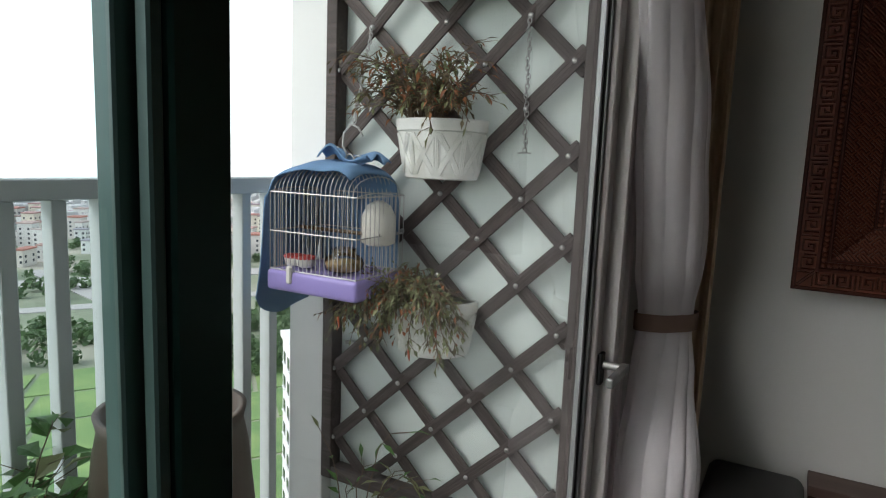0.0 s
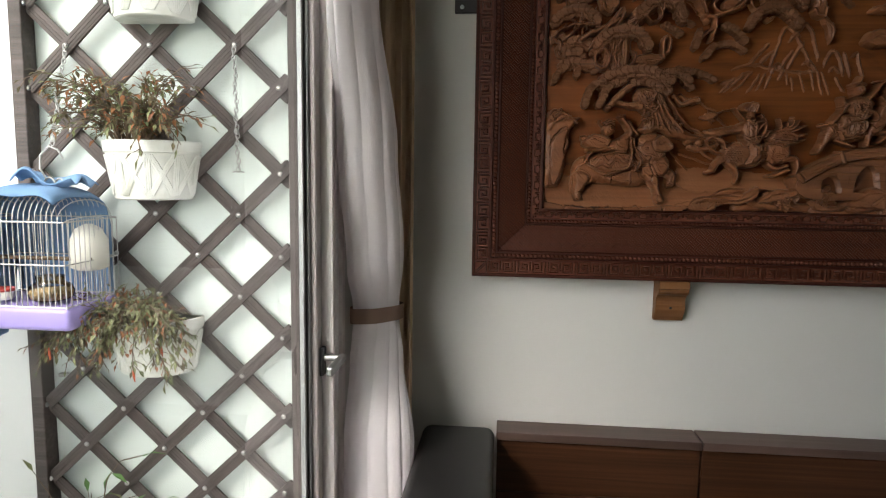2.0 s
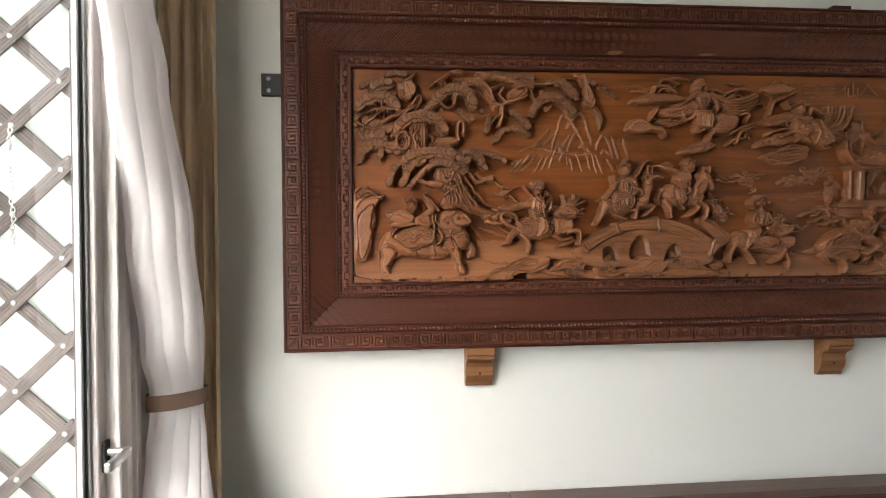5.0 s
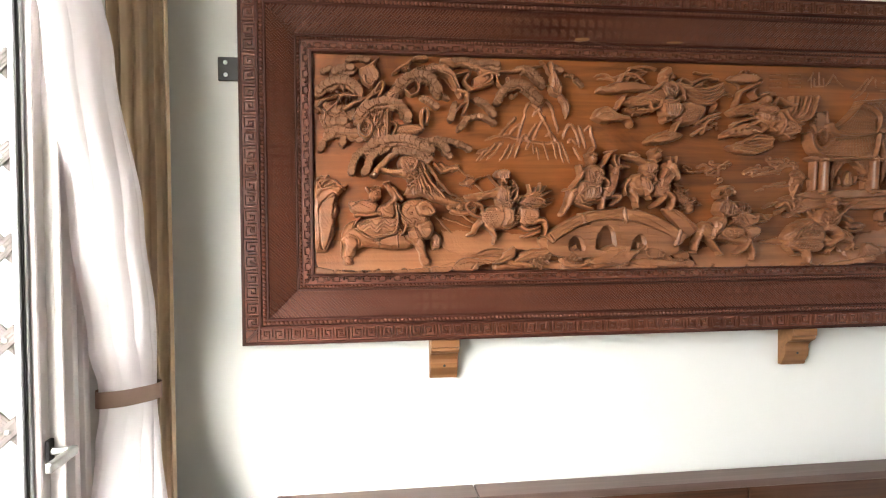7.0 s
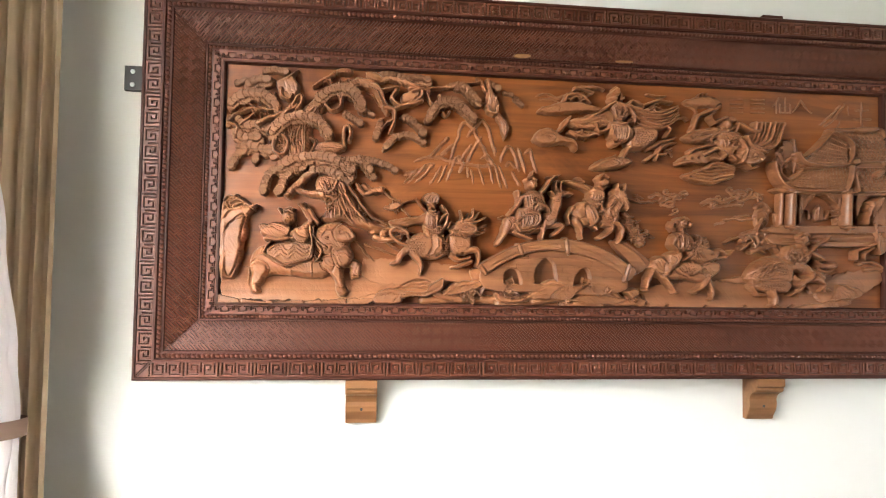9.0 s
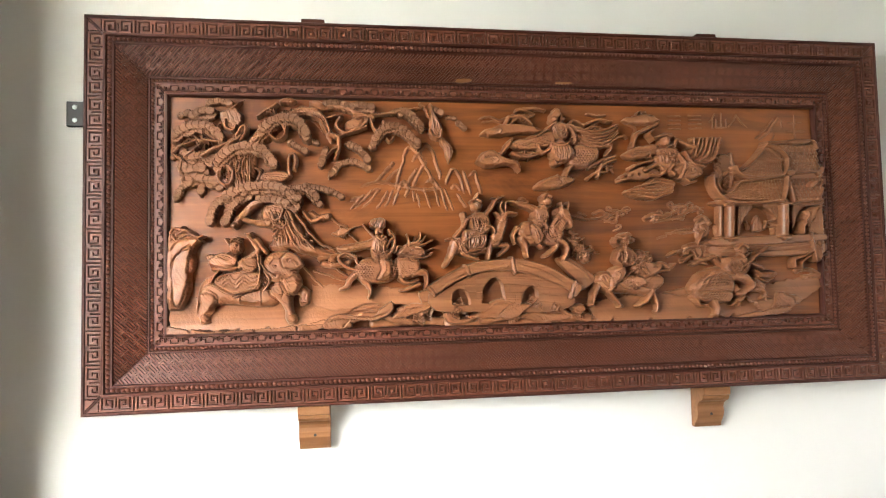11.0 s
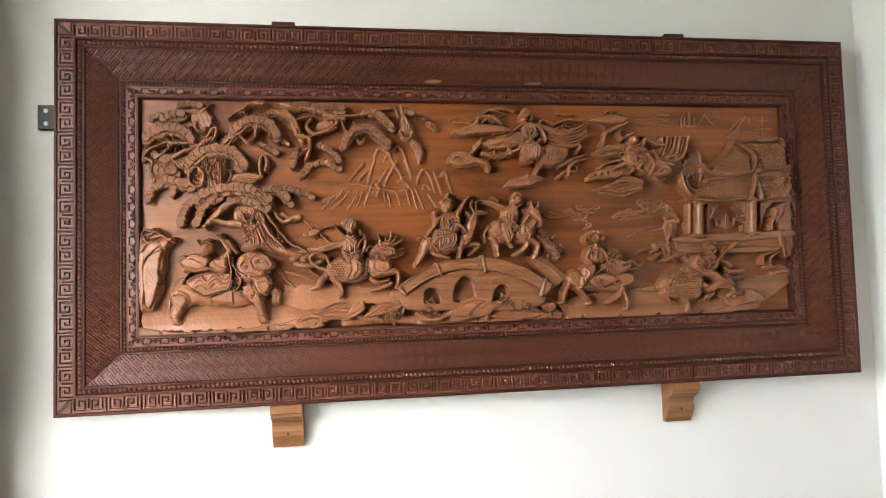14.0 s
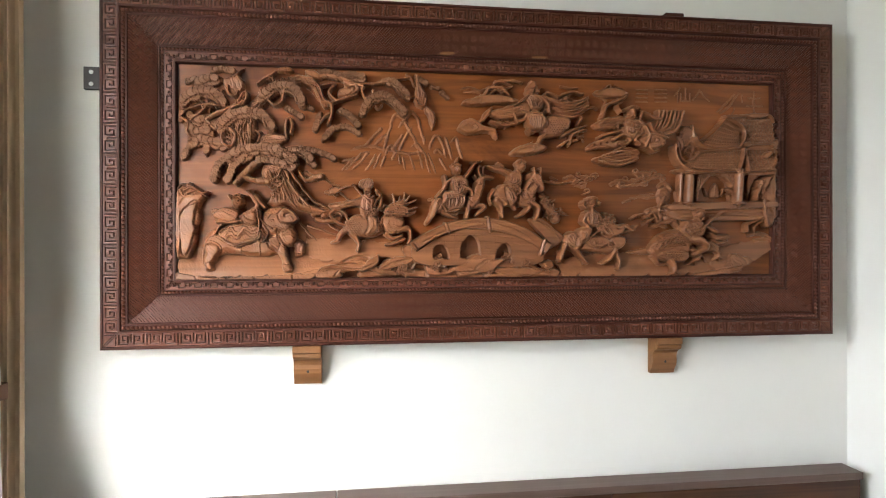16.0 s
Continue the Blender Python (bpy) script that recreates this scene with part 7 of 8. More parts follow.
f.ridge([(703, 109), (746, 136), (812, 168), (862, 181), (946, 187), (1013, 177), (1080, 150), (1147, 106)], 2.6, 4)
f.ridge([(726, 93), (779, 125), (845, 151), (912, 157), (995, 146), (1062, 122), (1112, 96), (1129, 78)], 2.3, 4)
f.ridge([(739, 115), (808, 149)], 1.9, 3)
f.ridge([(842, 167), (928, 173)], 2.0, 3)
f.ridge([(842, 157), (928, 163), (933, 171)], 2.0, 3)
f.ridge([(972, 170), (1039, 151), (1102, 116)], 2.0, 3)
f.path([(815, 171), (826, 142)], 5.2, 5.2, 50)
f.path([(951, 190), (958, 147)], 5.3, 5.3, 50)
f.path([(1138, 118), (1124, 72)], 5.4, 5.4, 50)
f.path([(707, 110), (723, 89)], 5.1, 5.1, 50)
f.ridge([(796, 133), (946, 134), (1081, 120)], 1.0, -1.6)
f.ridge([(778, 114), (945, 115), (1091, 100)], 1.0, -1.6)
f.ridge([(758, 94), (944, 93), (1101, 78)], 1.0, -1.6)
f.ridge([(738, 73), (943, 72), (1111, 56)], 1.0, -1.6)
f.ridge([(846, 141), (845, 123)], 0.8, -1.6)
f.ridge([(938, 145), (937, 126)], 0.8, -1.6)
f.ridge([(1030, 128), (1030, 110)], 0.8, -1.6)
f.ridge([(845, 102), (844, 84)], 0.8, -1.6)
f.ridge([(945, 108), (944, 90)], 0.8, -1.6)
f.ridge([(1063, 94), (1062, 76)], 0.8, -1.6)
f.ridge([(812, 119), (812, 101)], 0.8, -1.6)
f.ridge([(979, 123), (978, 105)], 0.8, -1.6)
f.ridge([(961, 84), (960, 66)], 0.8, -1.6)
f.sink([(775, 59), (776, 90), (791, 104), (812, 101), (823, 83), (824, 57)], 5)
f.sink([(861, 62), (865, 101), (883, 128), (900, 136), (918, 124), (926, 99), (924, 59)], 5)
f.sink([(974, 52), (982, 85), (1000, 106), (1017, 106), (1027, 87), (1025, 50)], 5)
f.finish("carved_bridge", "carved arched stone-style bridge with three openings")

f = Carving(0.4, 0.4)
f.form([(776, 232), (790, 258), (827, 262), (868, 246), (895, 234), (887, 209), (850, 200), (808, 202), (784, 210)], 40, 16.3, 8)
f.form([(881, 236), (899, 272), (913, 305), (934, 322), (945, 304), (936, 266), (924, 231), (900, 219)], 48, 13.2, 12)
f.ridge([(902, 267), (916, 293)], 1.7, 3)
f.path([(925, 307), (946, 321), (968, 316)], 10.8, 5.0, 50)
f.path([(930, 320), (922, 344), (931, 357)], 3.0, 2.0, 46)
f.path([(937, 324), (936, 347), (945, 357)], 3.0, 2.0, 44)
f.path([(916, 314), (906, 324)], 4.0, 2.3, 46)
f.oval((942, 321), 2.7, 2.7, 0, 56)
f.path([(891, 232), (885, 209), (883, 189)], 9.9, 5.0, 44)
f.path([(914, 228), (944, 227), (930, 208), (916, 198)], 8.3, 4.0, 40)
f.path([(787, 238), (778, 212), (764, 183), (754, 170)], 13.1, 4.9, 42)
f.path([(807, 208), (829, 196), (856, 190)], 8.2, 4.3, 36)
f.path([(762, 246), (782, 250)], 3.3, 4.3, 32)
f.oval((853, 344), 16.4, 18.1, 0, 52)
f.path([(838, 354), (850, 362), (865, 356)], 4.9, 4.3, 52)
f.fan([(841, 333), (840, 320), (843, 310)], [(864, 336), (862, 323), (856, 310)], 5, 1.8, 4)
f.path([(851, 365), (858, 381)], 4.0, 2.3, 46)
f.form([(830, 316), (862, 327), (891, 308), (890, 275), (868, 257), (838, 266), (826, 291)], 50, 13.1, 16)
f.fan([(834, 311), (839, 288), (842, 265)], [(880, 307), (879, 284), (868, 261)], 6, 2.0, 4)
f.form([(815, 273), (868, 269), (884, 242), (864, 216), (823, 209), (805, 236)], 52, 9.8, 18)
f.fan([(819, 265), (821, 239), (817, 213)], [(868, 261), (874, 241), (860, 218)], 6, 2.0, 4.5)
f.path([(813, 319), (820, 293), (805, 272), (791, 257)], 8.2, 5.6, 44)
f.oval((815, 316), 8.2, 11.5, 0, 40)
f.path([(876, 315), (900, 347), (918, 367)], 7.4, 2.6, 46)
f.path([(902, 366), (936, 372)], 2.7, 2.0, 42)
f.path([(867, 288), (890, 281), (900, 264)], 6.6, 4.9, 54)
f.path([(809, 237), (832, 252), (866, 258)], 3.2, 2.9, 56)
f.path([(805, 230), (818, 210), (861, 216)], 3.3, 2.6, 54)
f.fan([(783, 244), (792, 227), (785, 208)], [(803, 250), (812, 227), (805, 204)], 3, 1.6, 3)
f.path([(832, 309), (819, 299), (811, 283)], 6.6, 4.9, 46)
f.spray((861, 294), 16, 16, 10, 54, 11)
f.ridge([(888, 244), (901, 237), (918, 247)], 1.7, 3)
f.finish("carved_deer_rider", "plain carved deer-like mount form with rider")

f = Carving(0.35, 0.35)
f.form([(974, 280), (1002, 301), (1033, 297), (1047, 272), (1039, 240), (1011, 227), (983, 245), (970, 264)], 44, 18.4, 10)
f.form([(1035, 285), (1082, 288), (1111, 277), (1110, 243), (1080, 226), (1044, 235)], 46, 16.8, 10)
f.form([(1062, 275), (1081, 311), (1113, 331), (1133, 314), (1120, 283), (1099, 257), (1071, 251)], 50, 13.5, 14)
f.fan([(1064, 280), (1075, 303), (1100, 326)], [(1074, 269), (1089, 292), (1110, 312)], 4, 1.9, 3.5)
f.form([(1104, 336), (1126, 329), (1137, 303), (1140, 281), (1127, 275), (1113, 300), (1098, 317)], 54, 8.5, 22)
f.path([(1107, 330), (1102, 352)], 4.1, 2.0, 52)
f.path([(1123, 328), (1126, 352)], 3.7, 2.0, 48)
f.oval((1121, 312), 2.7, 2.7, 0, 58)
f.ridge([(1113, 292), (1130, 291)], 1.7, 3)
f.path([(982, 246), (996, 224), (1000, 196)], 11.7, 5.0, 42)
f.path([(1009, 239), (1033, 232), (1046, 221)], 8.4, 5.0, 38)
f.path([(1059, 237), (1088, 228), (1070, 204), (1051, 194)], 10.1, 4.7, 46)
f.path([(1088, 244), (1115, 230), (1119, 202), (1106, 184)], 10.2, 5.1, 42)
f.path([(975, 280), (961, 260), (965, 234)], 6.7, 3.0, 36)
f.form([(1019, 329), (1047, 342), (1067, 326), (1062, 291), (1039, 272), (1021, 287)], 54, 11.7, 18)
f.fan([(1021, 323), (1023, 300), (1029, 277)], [(1054, 319), (1050, 299), (1039, 280)], 5, 1.8, 3.5)
f.form([(1010, 289), (1037, 282), (1050, 248), (1030, 227), (1015, 252)], 56, 8.3, 20)
f.ridge([(1022, 277), (1031, 247)], 1.8, 3.5)
f.oval((1061, 355), 15.2, 18.5, 0, 56)
f.path([(1047, 364), (1058, 374), (1073, 369)], 5.4, 5.0, 55)
f.path([(1052, 338), (1045, 328)], 8.4, 10.1, 50)
f.path([(1047, 344), (1057, 334), (1071, 340)], 3.4, 2.7, 58)
f.form([(953, 361), (991, 357), (1024, 346), (1048, 336), (1037, 321), (1000, 333), (959, 347)], 44, 8.4, 10)
f.fan([(956, 354), (997, 345), (1034, 331)], [(960, 349), (996, 336), (1033, 323)], 3, 1.7, 3)
f.path([(986, 366), (1003, 356), (992, 343)], 4.0, 2.7, 44)
f.form([(1074, 329), (1102, 346), (1123, 342), (1105, 322), (1080, 309)], 34, 6.8, 8)
f.path([(1144, 313), (1183, 304), (1226, 308)], 3.1, 2.8, 22)
f.path([(1168, 325), (1192, 315)], 3.5, 2.1, 14)
f.ridge([(1038, 283), (1053, 263), (1045, 243)], 2.0, 3.5)
f.ridge([(1091, 302), (1077, 286), (1053, 283)], 1.5, 3)
f.path([(1011, 284), (1027, 264), (1033, 237)], 3.3, 2.7, 58)
f.path([(1015, 308), (1035, 297), (1056, 307)], 3.3, 3.0, 58)
f.path([(1044, 294), (1055, 277), (1045, 264)], 4.0, 3.0, 56)
f.ridge([(977, 265), (996, 252), (1020, 258)], 2.0, -4)
f.ridge([(1079, 270), (1091, 249), (1081, 236)], 2.0, -4)
f.fan([(1037, 334), (1020, 338), (997, 341)], [(1033, 324), (1013, 328), (986, 338)], 3, 1.5, 3)
f.finish("carved_horse_rider", "plain carved horse-like mount form with rider")

f = Carving(0.45, 0.45)
f.form([(1213, 129), (1235, 145), (1270, 139), (1315, 129), (1350, 114), (1379, 120), (1404, 109), (1395, 82), (1357, 69), (1312, 78), (1259, 80), (1217, 97)], 40, 17.1, 8)
f.form([(1205, 129), (1234, 149), (1262, 136), (1266, 100), (1238, 81), (1209, 100)], 44, 17.1, 10)
f.form([(1355, 124), (1393, 137), (1420, 126), (1410, 95), (1376, 88)], 44, 12.2, 10)
f.fan([(1357, 121), (1371, 110), (1396, 109)], [(1360, 104), (1374, 96), (1395, 95)], 4, 1.7, 3)
f.path([(1211, 104), (1199, 74), (1194, 50)], 9.4, 4.5, 42)
f.oval((1192, 48), 8.5, 5.8, 0, 44)
f.path([(1245, 91), (1263, 65), (1277, 44)], 9.4, 4.8, 44)
f.oval((1278, 42), 8.6, 5.8, 0, 46)
f.path([(1381, 86), (1363, 61), (1337, 45)], 9.6, 5.2, 44)
f.oval((1338, 43), 9.5, 6.2, 0, 44)
f.path([(1383, 79), (1394, 49), (1391, 24)], 8.7, 5.2, 42)
f.oval((1390, 23), 8.7, 5.9, 0, 42)
f.form([(1317, 160), (1347, 183), (1386, 173), (1415, 158), (1395, 133), (1357, 124), (1325, 139)], 50, 12.1, 16)
f.fan([(1317, 162), (1323, 145), (1340, 128)], [(1350, 175), (1359, 154), (1373, 137)], 5, 2.3, 4)
f.spray((1353, 189), 31, 14, 22, 48, 4)
f.oval((1385, 157), 5.2, 4.5, 0, 56)
f.path([(1380, 158), (1413, 165), (1438, 154), (1455, 167)], 9.6, 3.5, 46)
f.path([(1387, 140), (1416, 146), (1435, 147)], 7.0, 3.5, 44)
f.path([(1256, 102), (1292, 128), (1333, 152)], 5.2, 4.1, 46)
f.form([(1277, 120), (1320, 132), (1367, 117), (1337, 94), (1294, 96)], 46, 6.9, 20)
f.spray((1331, 111), 35, 14, 16, 46, 9)
f.oval((1298, 241), 19.0, 19.0, 0, 54)
f.oval((1279, 243), 7.8, 8.6, 0, 52)
f.oval((1320, 239), 7.8, 8.7, 0, 52)
f.path([(1285, 253), (1298, 258), (1312, 253)], 5.2, 4.8, 54)
f.path([(1298, 225), (1299, 211)], 8.7, 10.4, 48)
f.path([(1287, 235), (1301, 229)], 2.8, 2.4, 58)
f.form([(1278, 210), (1302, 220), (1327, 207), (1325, 176), (1306, 158), (1280, 171)], 50, 12.1, 16)
f.fan([(1280, 207), (1286, 187), (1282, 170)], [(1312, 207), (1311, 186), (1303, 166)], 4, 1.9, 3.5)
f.form([(1252, 148), (1287, 166), (1298, 140), (1277, 112), (1257, 102), (1249, 126)], 52, 10.3, 18)
f.ridge([(1259, 147), (1276, 137), (1261, 114)], 2.1, 4)
f.path([(1255, 119), (1248, 94)], 8.6, 6.9, 52)
f.path([(1319, 203), (1329, 183), (1314, 166)], 6.9, 5.2, 52)
f.path([(1281, 205), (1269, 181), (1282, 164)], 6.9, 5.2, 50)
f.path([(1333, 176), (1327, 169), (1318, 172), (1319, 181), (1329, 183), (1325, 176)], 2.6, 2.1, 52)
f.path([(1348, 186), (1342, 178), (1333, 182), (1334, 191), (1344, 192), (1340, 186)], 2.6, 2.1, 52)
f.path([(1366, 187), (1360, 180), (1351, 183), (1352, 192), (1362, 194), (1358, 187)], 2.6, 2.1, 52)
f.path([(1379, 180), (1373, 173), (1365, 176), (1367, 185), (1376, 186), (1372, 180)], 2.6, 2.1, 52)
f.path([(1339, 159), (1333, 151), (1324, 155), (1326, 164), (1335, 165), (1331, 159)], 2.6, 2.1, 52)
f.path([(1353, 168), (1348, 162), (1340, 165), (1341, 173), (1350, 175), (1346, 169)], 2.6, 2.1, 52)
f.path([(1345, 141), (1339, 135), (1331, 138), (1333, 147), (1341, 148), (1338, 142)], 2.6, 2.1, 52)
f.path([(1371, 107), (1364, 99), (1356, 103), (1357, 112), (1367, 113), (1363, 107)], 2.6, 2.1, 47)
f.path([(1309, 112), (1304, 106), (1296, 109), (1297, 117), (1306, 118), (1302, 112)], 2.6, 2.1, 47)
f.path([(1326, 98), (1321, 91), (1313, 95), (1314, 103), (1323, 104), (1319, 98)], 2.6, 2.1, 47)
f.ridge([(1212, 132), (1233, 138), (1250, 124)], 2.1, 4)
f.ridge([(1218, 108), (1235, 98), (1253, 104)], 2.1, -4)
f.fan([(1273, 208), (1276, 187), (1285, 167)], [(1315, 203), (1318, 183), (1303, 163)], 5, 1.7, 4)
f.path([(1272, 246), (1268, 232), (1275, 222)], 3.5, 2.4, 48)
f.oval((1302, 242), 2.4, 2.1, 0, 58)
f.oval((1290, 243), 2.4, 2.1, 0, 58)
f.spray((1181, 208), 41, 24, 40, 24, 6)
f.spray((1148, 239), 35, 21, 22, 20, 8)
f.path([(1128, 247), (1155, 219), (1196, 194)], 3.4, 2.4, 20)
f.finish("carved_lion_rider", "plain carved shaggy beast form with rider")

f = Carving(0.45, 0.45)
f.form([(1500, 85), (1520, 121), (1561, 145), (1599, 155), (1638, 141), (1656, 109), (1645, 73), (1612, 57), (1556, 62), (1518, 69)], 46, 26.5, 10)
f.fan([(1526, 105), (1560, 131), (1609, 136)], [(1539, 80), (1584, 96), (1633, 97)], 3, 2.1, 3.5)
f.bumps((1604, 108), 22, 16, 9.0, 5.5)
f.form([(1524, 75), (1584, 85), (1636, 75), (1625, 47), (1573, 44), (1529, 55)], 50, 8.8, 20)
f.bumps((1572, 65), 46, 16, 8.9, 5.5)
f.form([(1509, 95), (1528, 105), (1538, 87), (1532, 61), (1522, 51), (1510, 72)], 42, 8.9, 12)
f.path([(1515, 64), (1533, 41), (1555, 38)], 8.2, 5.3, 42)
f.path([(1574, 51), (1585, 27), (1577, 8)], 14.2, 8.9, 52)
f.path([(1578, 11), (1562, 3)], 4.3, 3.2, 50)
f.path([(1579, 10), (1583, -1)], 4.3, 3.2, 50)
f.path([(1583, 13), (1600, 4)], 4.3, 3.2, 50)
f.path([(1650, 86), (1675, 68), (1651, 45)], 12.6, 7.2, 44)
f.path([(1652, 48), (1636, 38)], 4.3, 3.2, 44)
f.path([(1655, 46), (1658, 36)], 4.3, 3.2, 44)
f.form([(1689, 120), (1731, 117), (1752, 93), (1740, 75), (1700, 78)], 42, 12.7, 10)
f.path([(1731, 84), (1750, 72), (1741, 55)], 9.1, 6.2, 40)
f.path([(1741, 59), (1729, 49)], 3.6, 2.9, 40)
f.path([(1745, 59), (1748, 46)], 3.6, 2.9, 40)
f.path([(1749, 62), (1764, 53)], 3.6, 2.9, 40)
f.form([(1612, 168), (1645, 188), (1686, 187), (1700, 151), (1671, 122), (1632, 132)], 54, 14.3, 18)
f.fan([(1614, 171), (1628, 153), (1634, 132)], [(1670, 179), (1676, 155), (1660, 131)], 6, 2.2, 4)
f.oval((1673, 204), 17.1, 18.9, 0, 58)
f.path([(1657, 210), (1671, 220), (1686, 214)], 6.1, 5.4, 57)
f.path([(1668, 191), (1659, 177)], 9.0, 10.8, 52)
f.path([(1660, 194), (1671, 183), (1683, 192)], 3.6, 2.9, 60)
f.path([(1627, 174), (1613, 150), (1636, 132)], 9.8, 7.2, 56)
f.path([(1648, 125), (1685, 117), (1699, 95), (1664, 72)], 16.1, 10.8, 54)
f.oval((1661, 70), 14.3, 9.0, 0, 54)
f.path([(1686, 169), (1716, 158), (1738, 147)], 9.9, 6.1, 50)
f.path([(1651, 139), (1710, 182), (1757, 212)], 3.6, 3.2, 58)
f.form([(1711, 148), (1741, 138), (1779, 139), (1786, 122), (1751, 116), (1717, 128)], 44, 5.5, 14)
f.path([(1725, 122), (1751, 108), (1775, 117)], 5.5, 3.6, 42)
f.path([(1720, 172), (1714, 193), (1730, 203)], 5.5, 3.6, 42)
f.ridge([(1506, 80), (1530, 115), (1568, 141)], 1.9, 4)
f.ridge([(1523, 84), (1547, 119), (1585, 142)], 2.0, 4)
f.ridge([(1540, 89), (1564, 124), (1602, 144)], 2.0, 4)
f.ridge([(1556, 93), (1581, 129), (1619, 145)], 2.0, 4)
f.ridge([(1573, 98), (1598, 133), (1636, 146)], 2.0, 4)
f.ridge([(1514, 91), (1570, 113), (1633, 108)], 2.0, 4)
f.ridge([(1534, 118), (1583, 134), (1631, 129)], 2.0, 4)
f.fan([(1617, 167), (1639, 149), (1649, 128)], [(1666, 176), (1680, 155), (1671, 131)], 5, 1.8, 4.5)
f.fan([(1648, 118), (1670, 110), (1680, 92)], [(1658, 97), (1669, 86), (1657, 72)], 4, 1.8, 4)
f.ridge([(1689, 110), (1715, 105), (1733, 87)], 2.2, 4)
f.ridge([(1705, 144), (1738, 129), (1769, 131)], 1.8, 3.5)
f.path([(1444, 192), (1485, 205)], 2.9, 2.0, 24)
f.path([(1489, 170), (1533, 199)], 3.2, 2.3, 24)
f.path([(1517, 163), (1578, 189), (1640, 210)], 3.6, 2.5, 24)
f.path([(1494, 198), (1523, 206), (1533, 185)], 7.2, 5.0, 24)
f.path([(1512, 213), (1507, 196)], 7.2, 5.0, 24)
f.path([(1542, 213), (1548, 191), (1536, 181)], 9.0, 6.3, 24)
f.path([(1572, 219), (1582, 194), (1600, 183)], 10.0, 7.0, 24)
f.path([(1591, 225), (1609, 207), (1619, 179)], 9.1, 6.4, 24)
f.path([(1551, 170), (1569, 163)], 7.2, 5.0, 24)
f.path([(1563, 265), (1551, 240), (1538, 220)], 4.3, 3.0, 24)
f.oval((1503, 216), 7.5, 7.5, 0, 28)
f.oval((1543, 219), 7.6, 7.6, 0, 28)
f.oval((1577, 225), 7.6, 7.6, 0, 28)
f.oval((1605, 228), 7.6, 7.6, 0, 28)
f.finish("carved_toad_rider", "plain carved crouching beast form with rider")

f = Carving(0.14)
tuft_row([(100, 632), (126, 640), (159, 637)], 10.7, 24, 1)
tuft_row([(24, 598), (54, 609)], 9.1, 18, 1)
tuft_row([(59, 597), (89, 610), (122, 613)], 12.9, 28, 2)
tuft_row([(15, 540), (42, 562), (80, 573), (113, 565), (136, 542)], 13.6, 32, 2)
tuft_row([(30, 504), (57, 485), (86, 488), (116, 478)], 13.6, 24, 2)
tuft_row([(30, 466), (57, 450), (92, 455)], 14.3, 26, 2)
tuft_row([(39, 419), (66, 428), (101, 421), (133, 415)], 13.6, 28, 2)
tuft_row([(56, 416), (32, 396), (17, 363)], 10.6, 26, 1)
tuft_row([(88, 409), (82, 378)], 10.6, 26, 1)
tuft_row([(14, 511), (10, 483)], 9.1, 18, 1)
tuft_row([(129, 459), (144, 485), (174, 504), (210, 512), (248, 505), (270, 485), (282, 463)], 12.8, 48, 2)
tuft_row([(250, 560), (278, 583), (310, 593), (340, 588), (361, 568), (376, 539)], 13.1, 46, 2)
tuft_row([(321, 527), (345, 514), (366, 501)], 9.4, 32, 1)
tuft_row([(389, 531), (401, 524)], 7.9, 28, 1)
tuft_row([(156, 373), (187, 389), (217, 398), (256, 403), (293, 396), (323, 381), (344, 371)], 13.6, 50, 3)
tuft_row([(237, 364), (282, 363), (321, 350)], 12.2, 46, 1)
tuft_row([(322, 392), (358, 396), (389, 380), (401, 362)], 10.9, 38, 2)
tuft_row([(361, 402), (407, 395), (438, 386), (465, 373)], 10.2, 32, 1)
tuft_row([(156, 369), (128, 354), (116, 331), (109, 303)], 12.9, 42, 1)
tuft_row([(195, 368), (167, 345), (157, 316), (147, 297)], 12.9, 42, 1)
tuft_row([(296, 348), (327, 341), (339, 332)], 9.3, 38, 1)
tuft_row([(423, 639), (457, 641), (492, 631), (524, 637), (559, 630)], 10.4, 30, 2)
tuft_row([(483, 523), (508, 513), (527, 497), (543, 476)], 10.4, 34, 1)
tuft_row([(469, 467), (500, 473), (526, 462), (548, 450)], 9.6, 30, 1)
tuft_row([(556, 522), (569, 548), (593, 570), (623, 575), (647, 562), (668, 542), (687, 527)], 11.2, 38, 2)
tuft_row([(636, 624), (662, 614), (683, 593), (697, 578)], 9.8, 32, 2)
tuft_row([(607, 615), (633, 623)], 8.2, 26, 1)
tuft_row([(728, 629), (754, 617)], 9.9, 28, 1)
tuft_row([(774, 608), (802, 603)], 6.7, 14, 1)
tuft_row([(805, 594), (824, 576)], 8.4, 18, 1)
tuft_row([(423, 511), (416, 485), (409, 459)], 10.3, 32, 1)
tuft_row([(464, 470), (446, 446), (432, 428)], 10.3, 32, 1)
f.finish("carved_pine_foliage", "carved pine foliage in rounded overlapping tufts", FOLIAGE_WOOD)

f = Carving(0.12, 0)
f.form([(1610, 228), (1958, 238), (1957, 191), (1604, 186)], 30, 2.7, 6)
f.form([(1600, 241), (1960, 250), (1961, 232), (1599, 219)], 40, 2.7, 30)
f.ridge([(1602, 207), (1946, 218)], 2.5, 4)
f.ridge([(1602, 195), (1945, 203)], 2.5, 4)
f.finish("pavilion_platform", "carved stepped pavilion platform")

f = Carving(0.05, 0)
f.path([(1645, 345), (1639, 239)], 15.4, 15.4, 50)
f.path([(1620, 239), (1656, 238)], 5.4, 5.4, 52)
f.path([(1628, 344), (1660, 343)], 4.3, 4.3, 52)
f.finish("pavilion_column", "carved round pavilion column")

f = Carving(0.05, 0)
